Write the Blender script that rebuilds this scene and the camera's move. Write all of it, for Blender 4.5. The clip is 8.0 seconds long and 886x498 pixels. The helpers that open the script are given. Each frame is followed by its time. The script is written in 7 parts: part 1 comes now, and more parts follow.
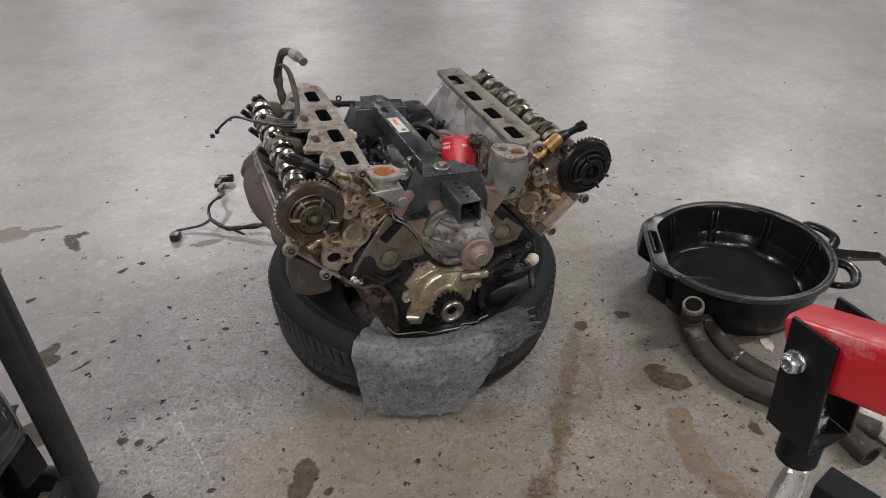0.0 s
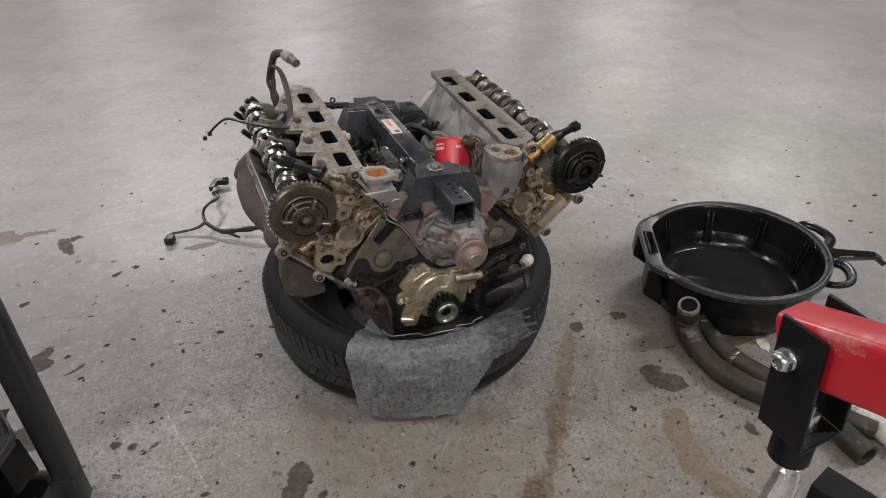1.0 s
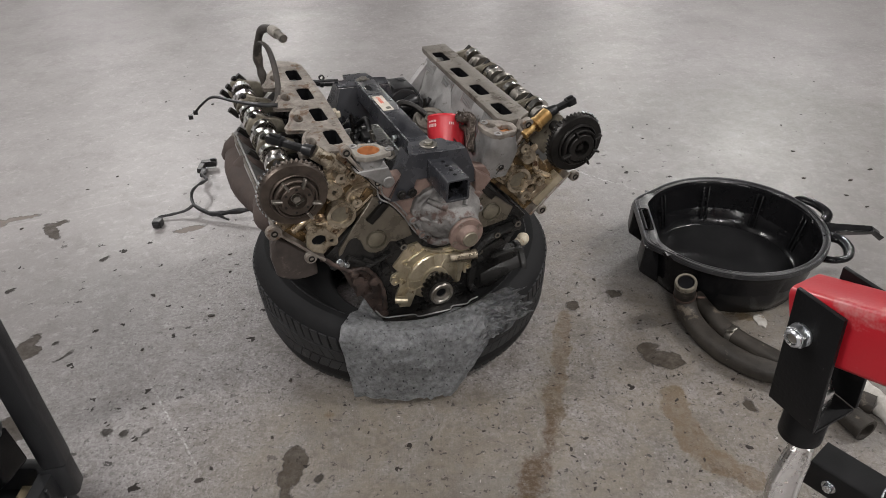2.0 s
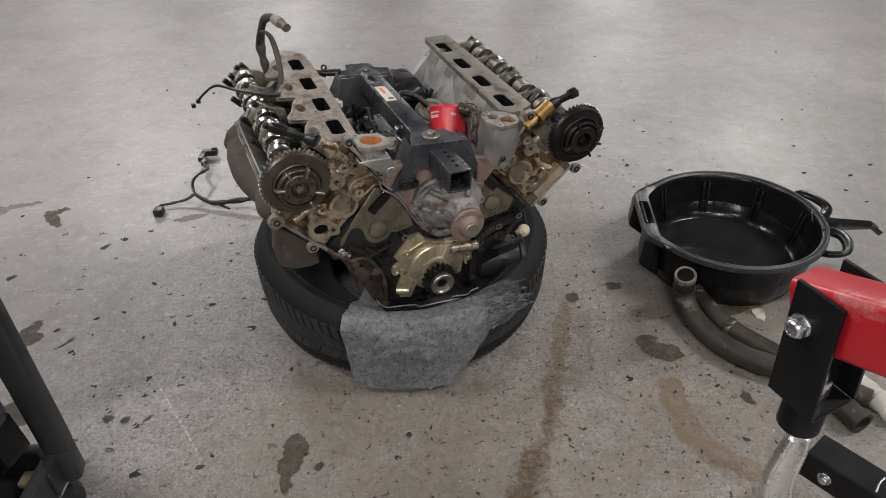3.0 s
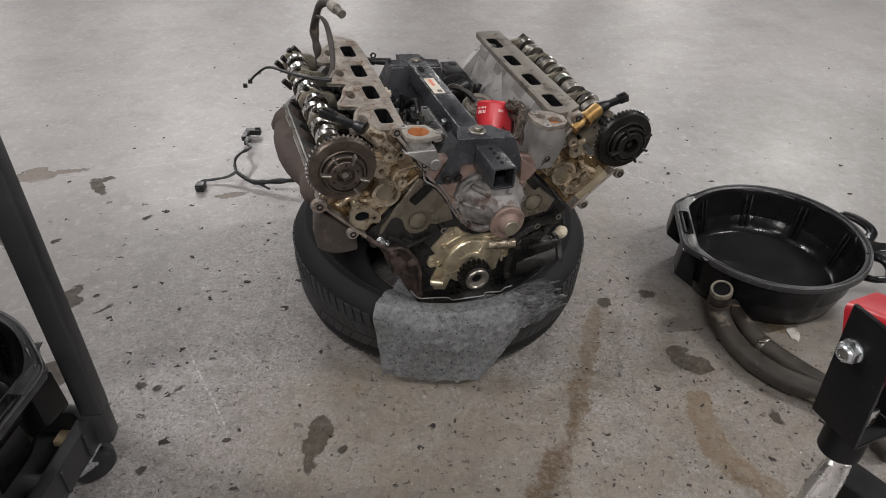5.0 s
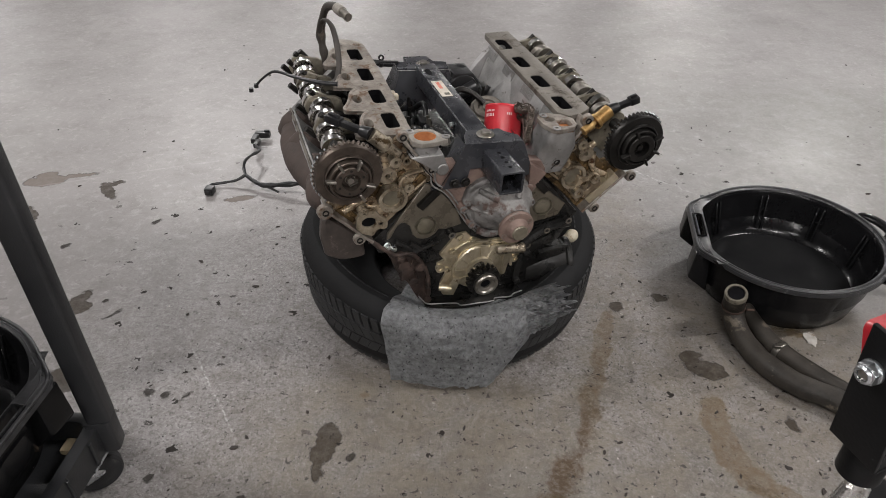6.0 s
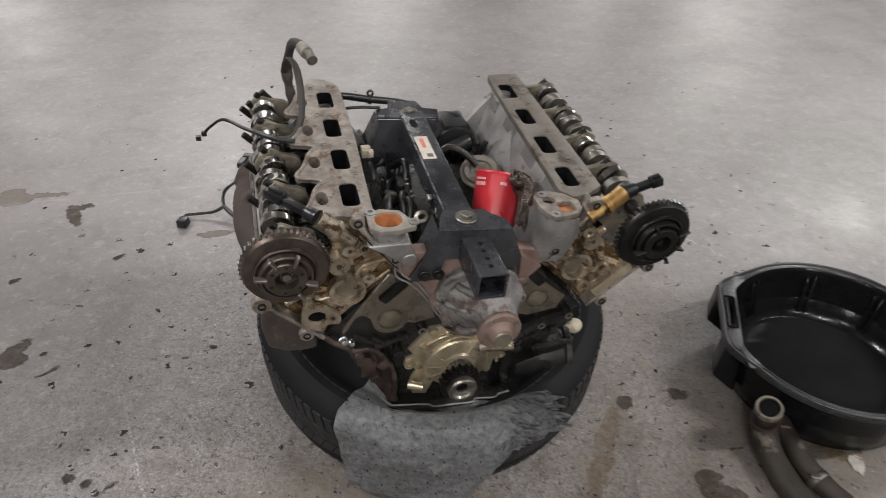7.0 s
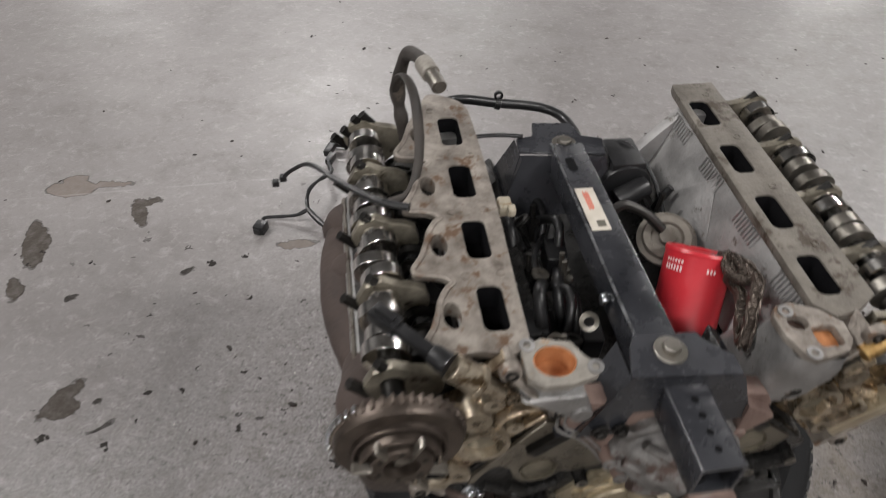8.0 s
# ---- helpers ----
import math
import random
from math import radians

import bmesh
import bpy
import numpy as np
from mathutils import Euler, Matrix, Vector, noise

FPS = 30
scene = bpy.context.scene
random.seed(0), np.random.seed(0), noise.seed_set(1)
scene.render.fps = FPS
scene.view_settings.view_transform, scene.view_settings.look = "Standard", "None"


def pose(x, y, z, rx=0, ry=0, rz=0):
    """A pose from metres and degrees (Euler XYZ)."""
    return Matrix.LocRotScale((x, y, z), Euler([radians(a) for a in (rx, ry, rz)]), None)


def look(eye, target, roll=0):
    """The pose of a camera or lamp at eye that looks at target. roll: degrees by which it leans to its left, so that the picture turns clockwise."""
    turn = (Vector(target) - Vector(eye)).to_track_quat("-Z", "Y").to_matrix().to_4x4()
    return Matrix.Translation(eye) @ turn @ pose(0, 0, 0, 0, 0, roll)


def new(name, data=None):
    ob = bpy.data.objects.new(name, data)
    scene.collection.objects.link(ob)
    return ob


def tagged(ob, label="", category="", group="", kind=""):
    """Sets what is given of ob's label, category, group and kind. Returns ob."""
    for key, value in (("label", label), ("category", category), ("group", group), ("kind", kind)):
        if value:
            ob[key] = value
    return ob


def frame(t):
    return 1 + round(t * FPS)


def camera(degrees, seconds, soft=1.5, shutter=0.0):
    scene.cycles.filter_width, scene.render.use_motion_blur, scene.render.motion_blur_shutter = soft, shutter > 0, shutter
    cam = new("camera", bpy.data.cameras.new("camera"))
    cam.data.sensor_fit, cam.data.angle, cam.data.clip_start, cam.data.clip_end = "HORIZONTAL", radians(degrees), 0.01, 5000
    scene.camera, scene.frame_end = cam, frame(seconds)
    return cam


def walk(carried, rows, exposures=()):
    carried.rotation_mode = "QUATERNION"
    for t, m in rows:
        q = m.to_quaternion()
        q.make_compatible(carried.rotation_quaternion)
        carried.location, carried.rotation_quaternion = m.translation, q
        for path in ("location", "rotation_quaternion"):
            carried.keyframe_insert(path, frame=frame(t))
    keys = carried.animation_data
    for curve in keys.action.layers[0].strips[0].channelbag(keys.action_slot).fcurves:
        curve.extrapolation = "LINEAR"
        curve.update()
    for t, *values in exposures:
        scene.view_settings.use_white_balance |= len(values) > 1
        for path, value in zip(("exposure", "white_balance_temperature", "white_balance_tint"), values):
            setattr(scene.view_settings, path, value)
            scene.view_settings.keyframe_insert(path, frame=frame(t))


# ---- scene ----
cam = camera(65.2, 8.0, soft=0.5, shutter=0.3)
PATH = [
    (0, (0.151, 0.094, 1.331), (0.088, 1.754, 0.217), -1.9),
    (0.5, (0.154, 0.091, 1.326), (0.091, 1.753, 0.214), -2.0),
    (1, (0.161, 0.097, 1.324), (0.103, 1.762, 0.217), -2.1),
    (1.5, (0.164, 0.112, 1.314), (0.12, 1.776, 0.205), -2.4),
    (2, (0.154, 0.12, 1.303), (0.119, 1.754, 0.151), -2.4),
    (2.2, (0.154, 0.118, 1.304), (0.119, 1.750, 0.148), -2.3),
    (3.3, (0.139, 0.107, 1.305), (0.113, 1.724, 0.128), -1.1),
    (3.5, (0.132, 0.101, 1.308), (0.106, 1.716, 0.129), -0.3),
    (4, (0.132, 0.105, 1.308), (0.087, 1.715, 0.121), 0.0),
    (4.5, (0.112, 0.113, 1.31), (0.025, 1.719, 0.123), 1.0),
    (4.7, (0.115, 0.108, 1.311), (0.019, 1.716, 0.124), 1.0),
    (5.8, (0.140, 0.121, 1.308), (-0.001, 1.722, 0.118), 0.1),
    (6, (0.133, 0.136, 1.311), (-0.013, 1.736, 0.12), -0.2),
    (6.5, (0.142, 0.257, 1.305), (-0.021, 1.859, 0.119), -0.5),
    (6.8, (0.193, 0.417, 1.312), (0.014, 2.008, 0.115), 1.2),
    (7, (0.209, 0.493, 1.308), (-0.025, 2.066, 0.095), 1.3),
    (7.2, (0.149, 0.599, 1.298), (-0.174, 2.083, -0.002), -0.8),
    (7.5, (0.002, 0.666, 1.273), (-0.331, 2.125, -0.054), -0.8),
    (7.8, (-0.025, 0.813, 1.256), (-0.393, 2.233, -0.103), -1.4),
    (8, (0.002, 0.935, 1.246), (-0.421, 2.334, -0.119), -1.7),
]
walk(cam, [(t, look(eye, target, roll)) for t, eye, target, roll in PATH])

# ---- light ----
world = bpy.data.worlds.new("world")
scene.world = world
world.use_nodes = True
world.node_tree.nodes["Background"].inputs[0].default_value = (0.8, 0.85, 0.9, 1)
world.node_tree.nodes["Background"].inputs[1].default_value = 0.05
scene.view_settings.exposure = 0.0
HALL_TOP = 5.5
# (0.2, -4.2) is added fill for the engine's front; last two brighten far floor
LAMP_ROWS = [(4.7, 9.8), (-4.2, 9.8), (4.6, 1.2), (-4.6, 1.2), (4.6, -7.0), (-4.6, -7.0), (0.9, 22.5), (-12.5, 15.0), (13.0, 9.8), (-13.0, 26.0), (0.2, -4.2), (4.0, 16.8), (-4.0, 18.0)]
LAMP_WATTS = 350.0


# ---- materials ----
def mat(name, c1, c2, rough=0.5, rough2=None, metal=0.0, scale=12.0, bump=0.2, grain=180.0, spot=None, coat=0.0, wear=None):
    """Two-tone surface with mottling at two scales, fine relief, optional spots (colour, scale, share) and worn edges colour."""
    m = bpy.data.materials.new(name)
    m.use_nodes = True
    nt = m.node_tree
    ns, ln = nt.nodes, nt.links
    b = ns["Principled BSDF"]
    tc = ns.new("ShaderNodeTexCoord")
    big = ns.new("ShaderNodeTexNoise")
    big.inputs["Scale"].default_value = scale
    big.inputs["Detail"].default_value = 6
    big.inputs["Roughness"].default_value = 0.65
    ln.new(tc.outputs["Object"], big.inputs["Vector"])
    ramp = ns.new("ShaderNodeValToRGB")
    ramp.color_ramp.elements[0].position, ramp.color_ramp.elements[1].position = 0.32, 0.68
    ramp.color_ramp.elements[0].color, ramp.color_ramp.elements[1].color = (*c1, 1), (*c2, 1)
    ln.new(big.outputs["Fac"], ramp.inputs["Fac"])
    col = ramp.outputs["Color"]
    fine = ns.new("ShaderNodeTexNoise")
    fine.inputs["Scale"].default_value = grain
    fine.inputs["Detail"].default_value = 4
    ln.new(tc.outputs["Object"], fine.inputs["Vector"])
    if spot:
        sc, share, colour = spot
        sp = ns.new("ShaderNodeTexNoise")
        sp.inputs["Scale"].default_value = sc
        sp.inputs["Detail"].default_value = 5
        sp.inputs["Roughness"].default_value = 0.7
        off = ns.new("ShaderNodeVectorMath")
        off.inputs[1].default_value = (3.1, 7.7, 1.3)
        ln.new(tc.outputs["Object"], off.inputs[0])
        ln.new(off.outputs[0], sp.inputs["Vector"])
        sr = ns.new("ShaderNodeMapRange")
        sr.inputs["From Min"].default_value, sr.inputs["From Max"].default_value = 0.72 - share * 0.4, 0.80 - share * 0.4
        ln.new(sp.outputs["Fac"], sr.inputs["Value"])
        mx = ns.new("ShaderNodeMix")
        mx.data_type = "RGBA"
        ln.new(sr.outputs[0], mx.inputs["Factor"])
        ln.new(col, mx.inputs["A"])
        mx.inputs["B"].default_value = (*colour, 1)
        col = mx.outputs["Result"]
    if wear:
        geo = ns.new("ShaderNodeNewGeometry")
        wr = ns.new("ShaderNodeMapRange")
        wr.inputs["From Min"].default_value, wr.inputs["From Max"].default_value = 0.53, 0.60
        ln.new(geo.outputs["Pointiness"], wr.inputs["Value"])
        wm = ns.new("ShaderNodeMix")
        wm.data_type = "RGBA"
        ln.new(wr.outputs[0], wm.inputs["Factor"])
        ln.new(col, wm.inputs["A"])
        wm.inputs["B"].default_value = (*wear, 1)
        col = wm.outputs["Result"]
    ln.new(col, b.inputs["Base Color"])
    rr = ns.new("ShaderNodeMapRange")
    rr.inputs["From Min"].default_value, rr.inputs["From Max"].default_value = 0.3, 0.7
    rr.inputs["To Min"].default_value, rr.inputs["To Max"].default_value = rough, rough if rough2 is None else rough2
    ln.new(big.outputs["Fac"], rr.inputs["Value"])
    ln.new(rr.outputs[0], b.inputs["Roughness"])
    b.inputs["Metallic"].default_value = metal
    b.inputs["Coat Weight"].default_value = coat
    b.inputs["Coat Roughness"].default_value = 0.15
    if bump:
        bp = ns.new("ShaderNodeBump")
        bp.inputs["Strength"].default_value = bump
        bp.inputs["Distance"].default_value = 0.002
        ln.new(fine.outputs["Fac"], bp.inputs["Height"])
        ln.new(bp.outputs[0], b.inputs["Normal"])
    return m


alu = mat("cast_aluminium", (0.21, 0.205, 0.20), (0.40, 0.392, 0.385), 0.40, 0.62, 0.65, 14, 0.5, 200, (34, 0.28, (0.11, 0.095, 0.08)))
alu_flange = mat("stained_aluminium", (0.120, 0.100, 0.084), (0.33, 0.298, 0.262), 0.4, 0.65, 0.45, 36, 0.5, 200, (30, 0.42, (0.135, 0.085, 0.055)))
alu_dirty = mat("dirty_aluminium", (0.10, 0.088, 0.074), (0.215, 0.196, 0.17), 0.4, 0.65, 0.5, 24, 0.4, 220, (22, 0.42, (0.075, 0.06, 0.046)))
alu_white = mat("corroded_aluminium", (0.17, 0.152, 0.13), (0.35, 0.33, 0.295), 0.5, 0.7, 0.35, 30, 0.35, 260, (40, 0.3, (0.30, 0.20, 0.12)))
varnish = mat("varnished_aluminium", (0.085, 0.050, 0.026), (0.62, 0.515, 0.375), 0.15, 0.38, 0.65, 22, 0.35, 200, (34, 0.42, (0.07, 0.03, 0.013)))
brass = mat("golden_aluminium", (0.36, 0.302, 0.205), (0.62, 0.545, 0.405), 0.26, 0.42, 0.72, 26, 0.3, 220, (34, 0.26, (0.17, 0.125, 0.068)))
olive = mat("oily_iron_face", (0.092, 0.080, 0.062), (0.190, 0.168, 0.134), 0.22, 0.38, 0.5, 14, 0.15, 260, (30, 0.2, (0.02, 0.018, 0.014)))
ocv_gold = mat("amber_plated_steel", (0.30, 0.16, 0.05), (0.58, 0.40, 0.17), 0.3, 0.5, 0.7, 40, 0.2, 200, (36, 0.4, (0.10, 0.05, 0.02)))
plug_olive = mat("dull_olive_plug", (0.13, 0.115, 0.085), (0.24, 0.215, 0.165), 0.3, 0.45, 0.5, 30, 0.15, 200, (40, 0.25, (0.06, 0.05, 0.035)))
plug_steel = mat("oiled_plug_steel", (0.14, 0.108, 0.072), (0.54, 0.475, 0.375), 0.22, 0.4, 0.75, 24, 0.2, 200, (36, 0.38, (0.09, 0.06, 0.03)))
iron = mat("black_oily_iron", (0.007, 0.007, 0.007), (0.022, 0.021, 0.020), 0.12, 0.45, 0.0, 16, 0.7, 120)
iron.node_tree.nodes["Principled BSDF"].inputs["Specular IOR Level"].default_value = 0.32
rust = mat("rusty_casting", (0.115, 0.074, 0.062), (0.255, 0.182, 0.152), 0.5, 0.8, 0.2, 16, 0.6, 180, (24, 0.36, (0.15, 0.14, 0.125)))
cover_brown = mat("sooty_brown_cover", (0.030, 0.024, 0.021), (0.085, 0.068, 0.060), 0.5, 0.75, 0.1, 14, 0.5, 160, (26, 0.35, (0.12, 0.10, 0.085)))
rust_dark = mat("dark_rust", (0.020, 0.013, 0.010), (0.085, 0.050, 0.038), 0.45, 0.75, 0.2, 18, 0.6, 160, (28, 0.25, (0.17, 0.085, 0.05)))
manifold_rust = mat("manifold_rust", (0.0360, 0.0259, 0.0223), (0.0828, 0.0605, 0.0518), 0.75, 0.9, 0.05, 9, 0.45, 140, (14, 0.35, (0.045, 0.034, 0.03)))
scale_alu = mat("scaly_grey_aluminium", (0.090, 0.084, 0.080), (0.29, 0.28, 0.27), 0.45, 0.75, 0.35, 30, 1.0, 90, (22, 0.42, (0.10, 0.068, 0.058)))
chrome = mat("ground_steel", (0.62, 0.60, 0.57), (0.76, 0.74, 0.71), 0.12, 0.22, 1.0, 30, 0.04, 300)
varnish_dark = mat("dark_oil_varnish", (0.035, 0.020, 0.009), (0.26, 0.175, 0.085), 0.14, 0.34, 0.65, 30, 0.4, 200, (30, 0.42, (0.02, 0.012, 0.007)))
engine_hose = mat("brown_black_hose", (0.016, 0.013, 0.011), (0.050, 0.042, 0.036), 0.5, 0.75, 0.0, 24, 0.4, 260, (24, 0.3, (0.085, 0.07, 0.055)))
flange_rust = mat("black_rust", (0.014, 0.011, 0.010), (0.082, 0.056, 0.047), 0.35, 0.65, 0.2, 26, 0.7, 140, (34, 0.34, (0.12, 0.085, 0.07)))
crumb_dirt = mat("black_dirt", (0.008, 0.006, 0.005), (0.030, 0.020, 0.015), 0.5, 0.8, 0.0, 60, 0.4, 200)
cap_mat = mat("oil_stained_cap", (0.090, 0.080, 0.062), (0.27, 0.245, 0.195), 0.28, 0.5, 0.5, 34, 0.3, 220, (40, 0.35, (0.03, 0.02, 0.012)))
forged = mat("forged_steel", (0.66, 0.65, 0.63), (0.82, 0.81, 0.79), 0.2, 0.34, 1.0, 26, 0.15, 200, (40, 0.25, (0.3, 0.28, 0.25)))
steel = mat("oily_steel", (0.18, 0.165, 0.14), (0.32, 0.30, 0.27), 0.28, 0.45, 0.9, 30, 0.2, 240)
zinc = mat("zinc_plated_steel", (0.50, 0.52, 0.55), (0.68, 0.70, 0.72), 0.2, 0.35, 1.0, 30, 0.1, 240)
phaser_mat = mat("browned_steel", (0.050, 0.040, 0.033), (0.120, 0.096, 0.080), 0.3, 0.5, 0.75, 24, 0.2, 240)
phaser_dark = mat("black_oxide_steel", (0.010, 0.0095, 0.009), (0.030, 0.028, 0.026), 0.3, 0.45, 0.7, 24, 0.2, 240)
bracket_black = mat("black_painted_steel", (0.014, 0.0148, 0.0175), (0.036, 0.037, 0.042), 0.16, 0.36, 0.0, 14, 0.15, 300, (60, 0.16, (0.09, 0.09, 0.09)))
hoist_black = mat("hoist_black_paint", (0.003, 0.003, 0.0032), (0.006, 0.006, 0.0065), 0.3, 0.45, 0.0, 10, 0.12, 300, (70, 0.06, (0.08, 0.08, 0.08)))
hoist_black.node_tree.nodes["Principled BSDF"].inputs["Specular IOR Level"].default_value = 0.22
hoist_red = mat("hoist_red_paint", (0.36, 0.010, 0.018), (0.44, 0.014, 0.024), 0.3, 0.42, 0.0, 8, 0.06, 300, (16, 0.24, (0.42, 0.13, 0.13)), coat=0.3)
filter_red = mat("filter_red_paint", (0.40, 0.016, 0.026), (0.52, 0.028, 0.038), 0.3, 0.42, 0.0, 12, 0.08, 200, (50, 0.12, (0.60, 0.30, 0.28)))
rubber = mat("tyre_rubber", (0.011, 0.011, 0.0118), (0.030, 0.030, 0.031), 0.5, 0.75, 0.0, 14, 0.3, 240, (24, 0.26, (0.045, 0.043, 0.041)))
rubber.node_tree.nodes["Principled BSDF"].inputs["Specular IOR Level"].default_value = 0.35
# darker copy of tyre_rubber; the shade inside the tyre is in its colour
casing_rubber = mat("shaded_tyre_casing", (0.008, 0.008, 0.0085), (0.017, 0.017, 0.0175), 0.6, 0.85, 0.0, 9, 0.3, 240)
casing_rubber.node_tree.nodes["Principled BSDF"].inputs["Specular IOR Level"].default_value = 0.15
hose_rubber = mat("old_hose_rubber", (0.011, 0.0095, 0.008), (0.042, 0.036, 0.030), 0.42, 0.75, 0.0, 14, 0.4, 260, (16, 0.34, (0.11, 0.092, 0.072)))
hose_rubber.node_tree.nodes["Principled BSDF"].inputs["Specular IOR Level"].default_value = 0.25
hose_grey = mat("worn_hose_end", (0.07, 0.06, 0.045), (0.20, 0.18, 0.14), 0.6, 0.8, 0.0, 40, 0.4, 200, (30, 0.4, (0.04, 0.033, 0.025)))
plastic = mat("black_plastic", (0.006, 0.006, 0.0065), (0.013, 0.013, 0.014), 0.28, 0.45, 0.0, 14, 0.15, 300, (90, 0.08, (0.08, 0.08, 0.08)))
pan_plastic = mat("oily_black_plastic", (0.005, 0.005, 0.0055), (0.007, 0.007, 0.0075), 0.13, 0.26, 0.0, 20, 0.22, 60, (60, 0.12, (0.03, 0.03, 0.031)))
pan_plastic.node_tree.nodes["Principled BSDF"].inputs["Specular IOR Level"].default_value = 0.22
worn_plastic = mat("scuffed_black_plastic", (0.012, 0.012, 0.013), (0.030, 0.030, 0.032), 0.26, 0.50, 0.0, 26, 0.35, 120, (60, 0.34, (0.085, 0.085, 0.088)))
cart_plastic = mat("cart_plastic", (0.013, 0.0135, 0.0148), (0.024, 0.0245, 0.0265), 0.32, 0.48, 0.0, 12, 0.25, 320, (80, 0.1, (0.04, 0.04, 0.04)))
oil_film = mat("used_oil", (0.010, 0.010, 0.0105), (0.014, 0.014, 0.0145), 0.03, 0.05, 0.0, 9, 0.0)
oil_film.node_tree.nodes["Principled BSDF"].inputs["Specular IOR Level"].default_value = 0.035
rust_bore = mat("orange_rust_bore", (0.32, 0.11, 0.035), (0.50, 0.22, 0.09), 0.6, 0.85, 0.0, 40, 0.4, 260)
# near-black: the shade inside holes and deep openings is put into this colour
dark_hole = mat("shaded_bore", (0.0025, 0.0025, 0.003), (0.006, 0.006, 0.007), 0.8, 0.95, 0.0, 30, 0.2, 200)
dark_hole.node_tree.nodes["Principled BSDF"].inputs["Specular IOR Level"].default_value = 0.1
pad_mat = mat("absorbent_felt", (0.17, 0.172, 0.178), (0.36, 0.364, 0.372), 0.9, 0.98, 0.0, 75, 1.0, 230, (95, 0.36, (0.12, 0.12, 0.123)))
paper = mat("sticker_paper", (0.40, 0.36, 0.30), (0.52, 0.48, 0.42), 0.5, 0.6, 0.0, 30, 0.05)
red_ink = mat("red_ink", (0.50, 0.10, 0.06), (0.55, 0.14, 0.09), 0.5, 0.6, 0.0, 30, 0.05)
dark_ink = mat("dark_ink", (0.06, 0.06, 0.05), (0.10, 0.09, 0.07), 0.5, 0.6, 0.0, 30, 0.05)
white_ink = mat("white_ink", (0.55, 0.42, 0.40), (0.62, 0.5, 0.48), 0.5, 0.6, 0.0, 30, 0.05)
white_plastic = mat("yellowed_white_plastic", (0.34, 0.29, 0.21), (0.52, 0.47, 0.37), 0.45, 0.6, 0.0, 60, 0.2, 200, (40, 0.45, (0.25, 0.17, 0.09)))
wall_paint = mat("grey_wall_paint", (0.42, 0.42, 0.42), (0.48, 0.48, 0.48), 0.7, 0.8, 0.0, 2, 0.1, 40)
ceiling_paint = mat("grey_ceiling_paint", (0.13, 0.13, 0.13), (0.17, 0.17, 0.17), 0.8, 0.9, 0.0, 1, 0.1, 40)
wood = mat("raw_board", (0.34, 0.26, 0.16), (0.46, 0.37, 0.25), 0.7, 0.85, 0.0, 14, 0.2, 120)
rag_mat = mat("white_rag", (0.26, 0.245, 0.22), (0.43, 0.41, 0.38), 0.9, 0.95, 0.0, 30, 0.5, 200, (20, 0.3, (0.2, 0.16, 0.12)))


# ---- building helpers ----
def link_mesh(name, bm, material, smooth=35.0):
    bmesh.ops.recalc_face_normals(bm, faces=bm.faces[:])
    me = bpy.data.meshes.new(name)
    bm.to_mesh(me)
    bm.free()
    me.materials.append(material)
    if smooth:
        me.polygons.foreach_set("use_smooth", [True] * len(me.polygons))
        me.set_sharp_from_angle(angle=radians(smooth))
    return new(name, me)


def islands(bm):
    """The loose pieces of a bmesh, each as a bmesh of its own."""
    left, out = set(bm.verts), []
    while left:
        todo, piece = [left.pop()], set()
        while todo:
            v = todo.pop()
            piece.add(v)
            for e in v.link_edges:
                o = e.other_vert(v)
                if o in left:
                    left.discard(o)
                    todo.append(o)
        b2, at = bmesh.new(), {}
        for v in piece:
            at[v] = b2.verts.new(v.co)
        for f in {f for v in piece for f in v.link_faces}:
            b2.faces.new([at[v] for v in f.verts])
        out.append(b2)
    bm.free()
    return out


def part(name, bm, material, parent, label="", smooth=35.0, split=False):
    """One mesh under a thing or part; with split, each loose piece becomes a part of its own."""
    for b2 in (islands(bm) if split else [bm]):
        ob = link_mesh(name, b2, material, smooth)
        ob.parent = parent
        if label:
            tagged(ob, label)
    return ob


def roughen(bm, cuts, amp, freq, rounds=1):
    """Cut a coarse casting finer and make its skin uneven."""
    bmesh.ops.triangulate(bm, faces=[f for f in bm.faces if len(f.verts) > 4])
    for _ in range(rounds):
        bmesh.ops.subdivide_edges(bm, edges=[e for e in bm.edges if e.calc_length() > 0.008], cuts=cuts, use_grid_fill=True)
    bm.normal_update()
    for v in bm.verts:
        v.co += v.normal * amp * (noise.noise(v.co * freq) + 0.5 * noise.noise(v.co * freq * 2.7))
    return bm


def thing(name, m, label, category, group="", kind=""):
    ob = new(name)
    ob.empty_display_size = 0.05
    ob.matrix_basis = m
    return tagged(ob, label, category, group, kind)


def soften(bm, w=0.002, seg=2, angle=28.0):
    bmesh.ops.remove_doubles(bm, verts=bm.verts[:], dist=1e-5)
    es = [e for e in bm.edges if len(e.link_faces) == 2 and e.calc_face_angle(0) > radians(angle)]
    bmesh.ops.bevel(bm, geom=es, offset=w, segments=seg, profile=0.6, affect="EDGES", clamp_overlap=True)
    return bm


def box(bm, c, s, m=None):
    r = bmesh.ops.create_cube(bm, size=1.0)
    t = Matrix.Translation(c) @ Matrix.Diagonal((*s, 1))
    bmesh.ops.transform(bm, matrix=(m or Matrix()) @ t, verts=r["verts"])
    return r["verts"]


def axis_matrix(p0, p1):
    d = Vector(p1) - Vector(p0)
    return Matrix.Translation(p0) @ d.to_track_quat("Z", "Y").to_matrix().to_4x4(), d.length


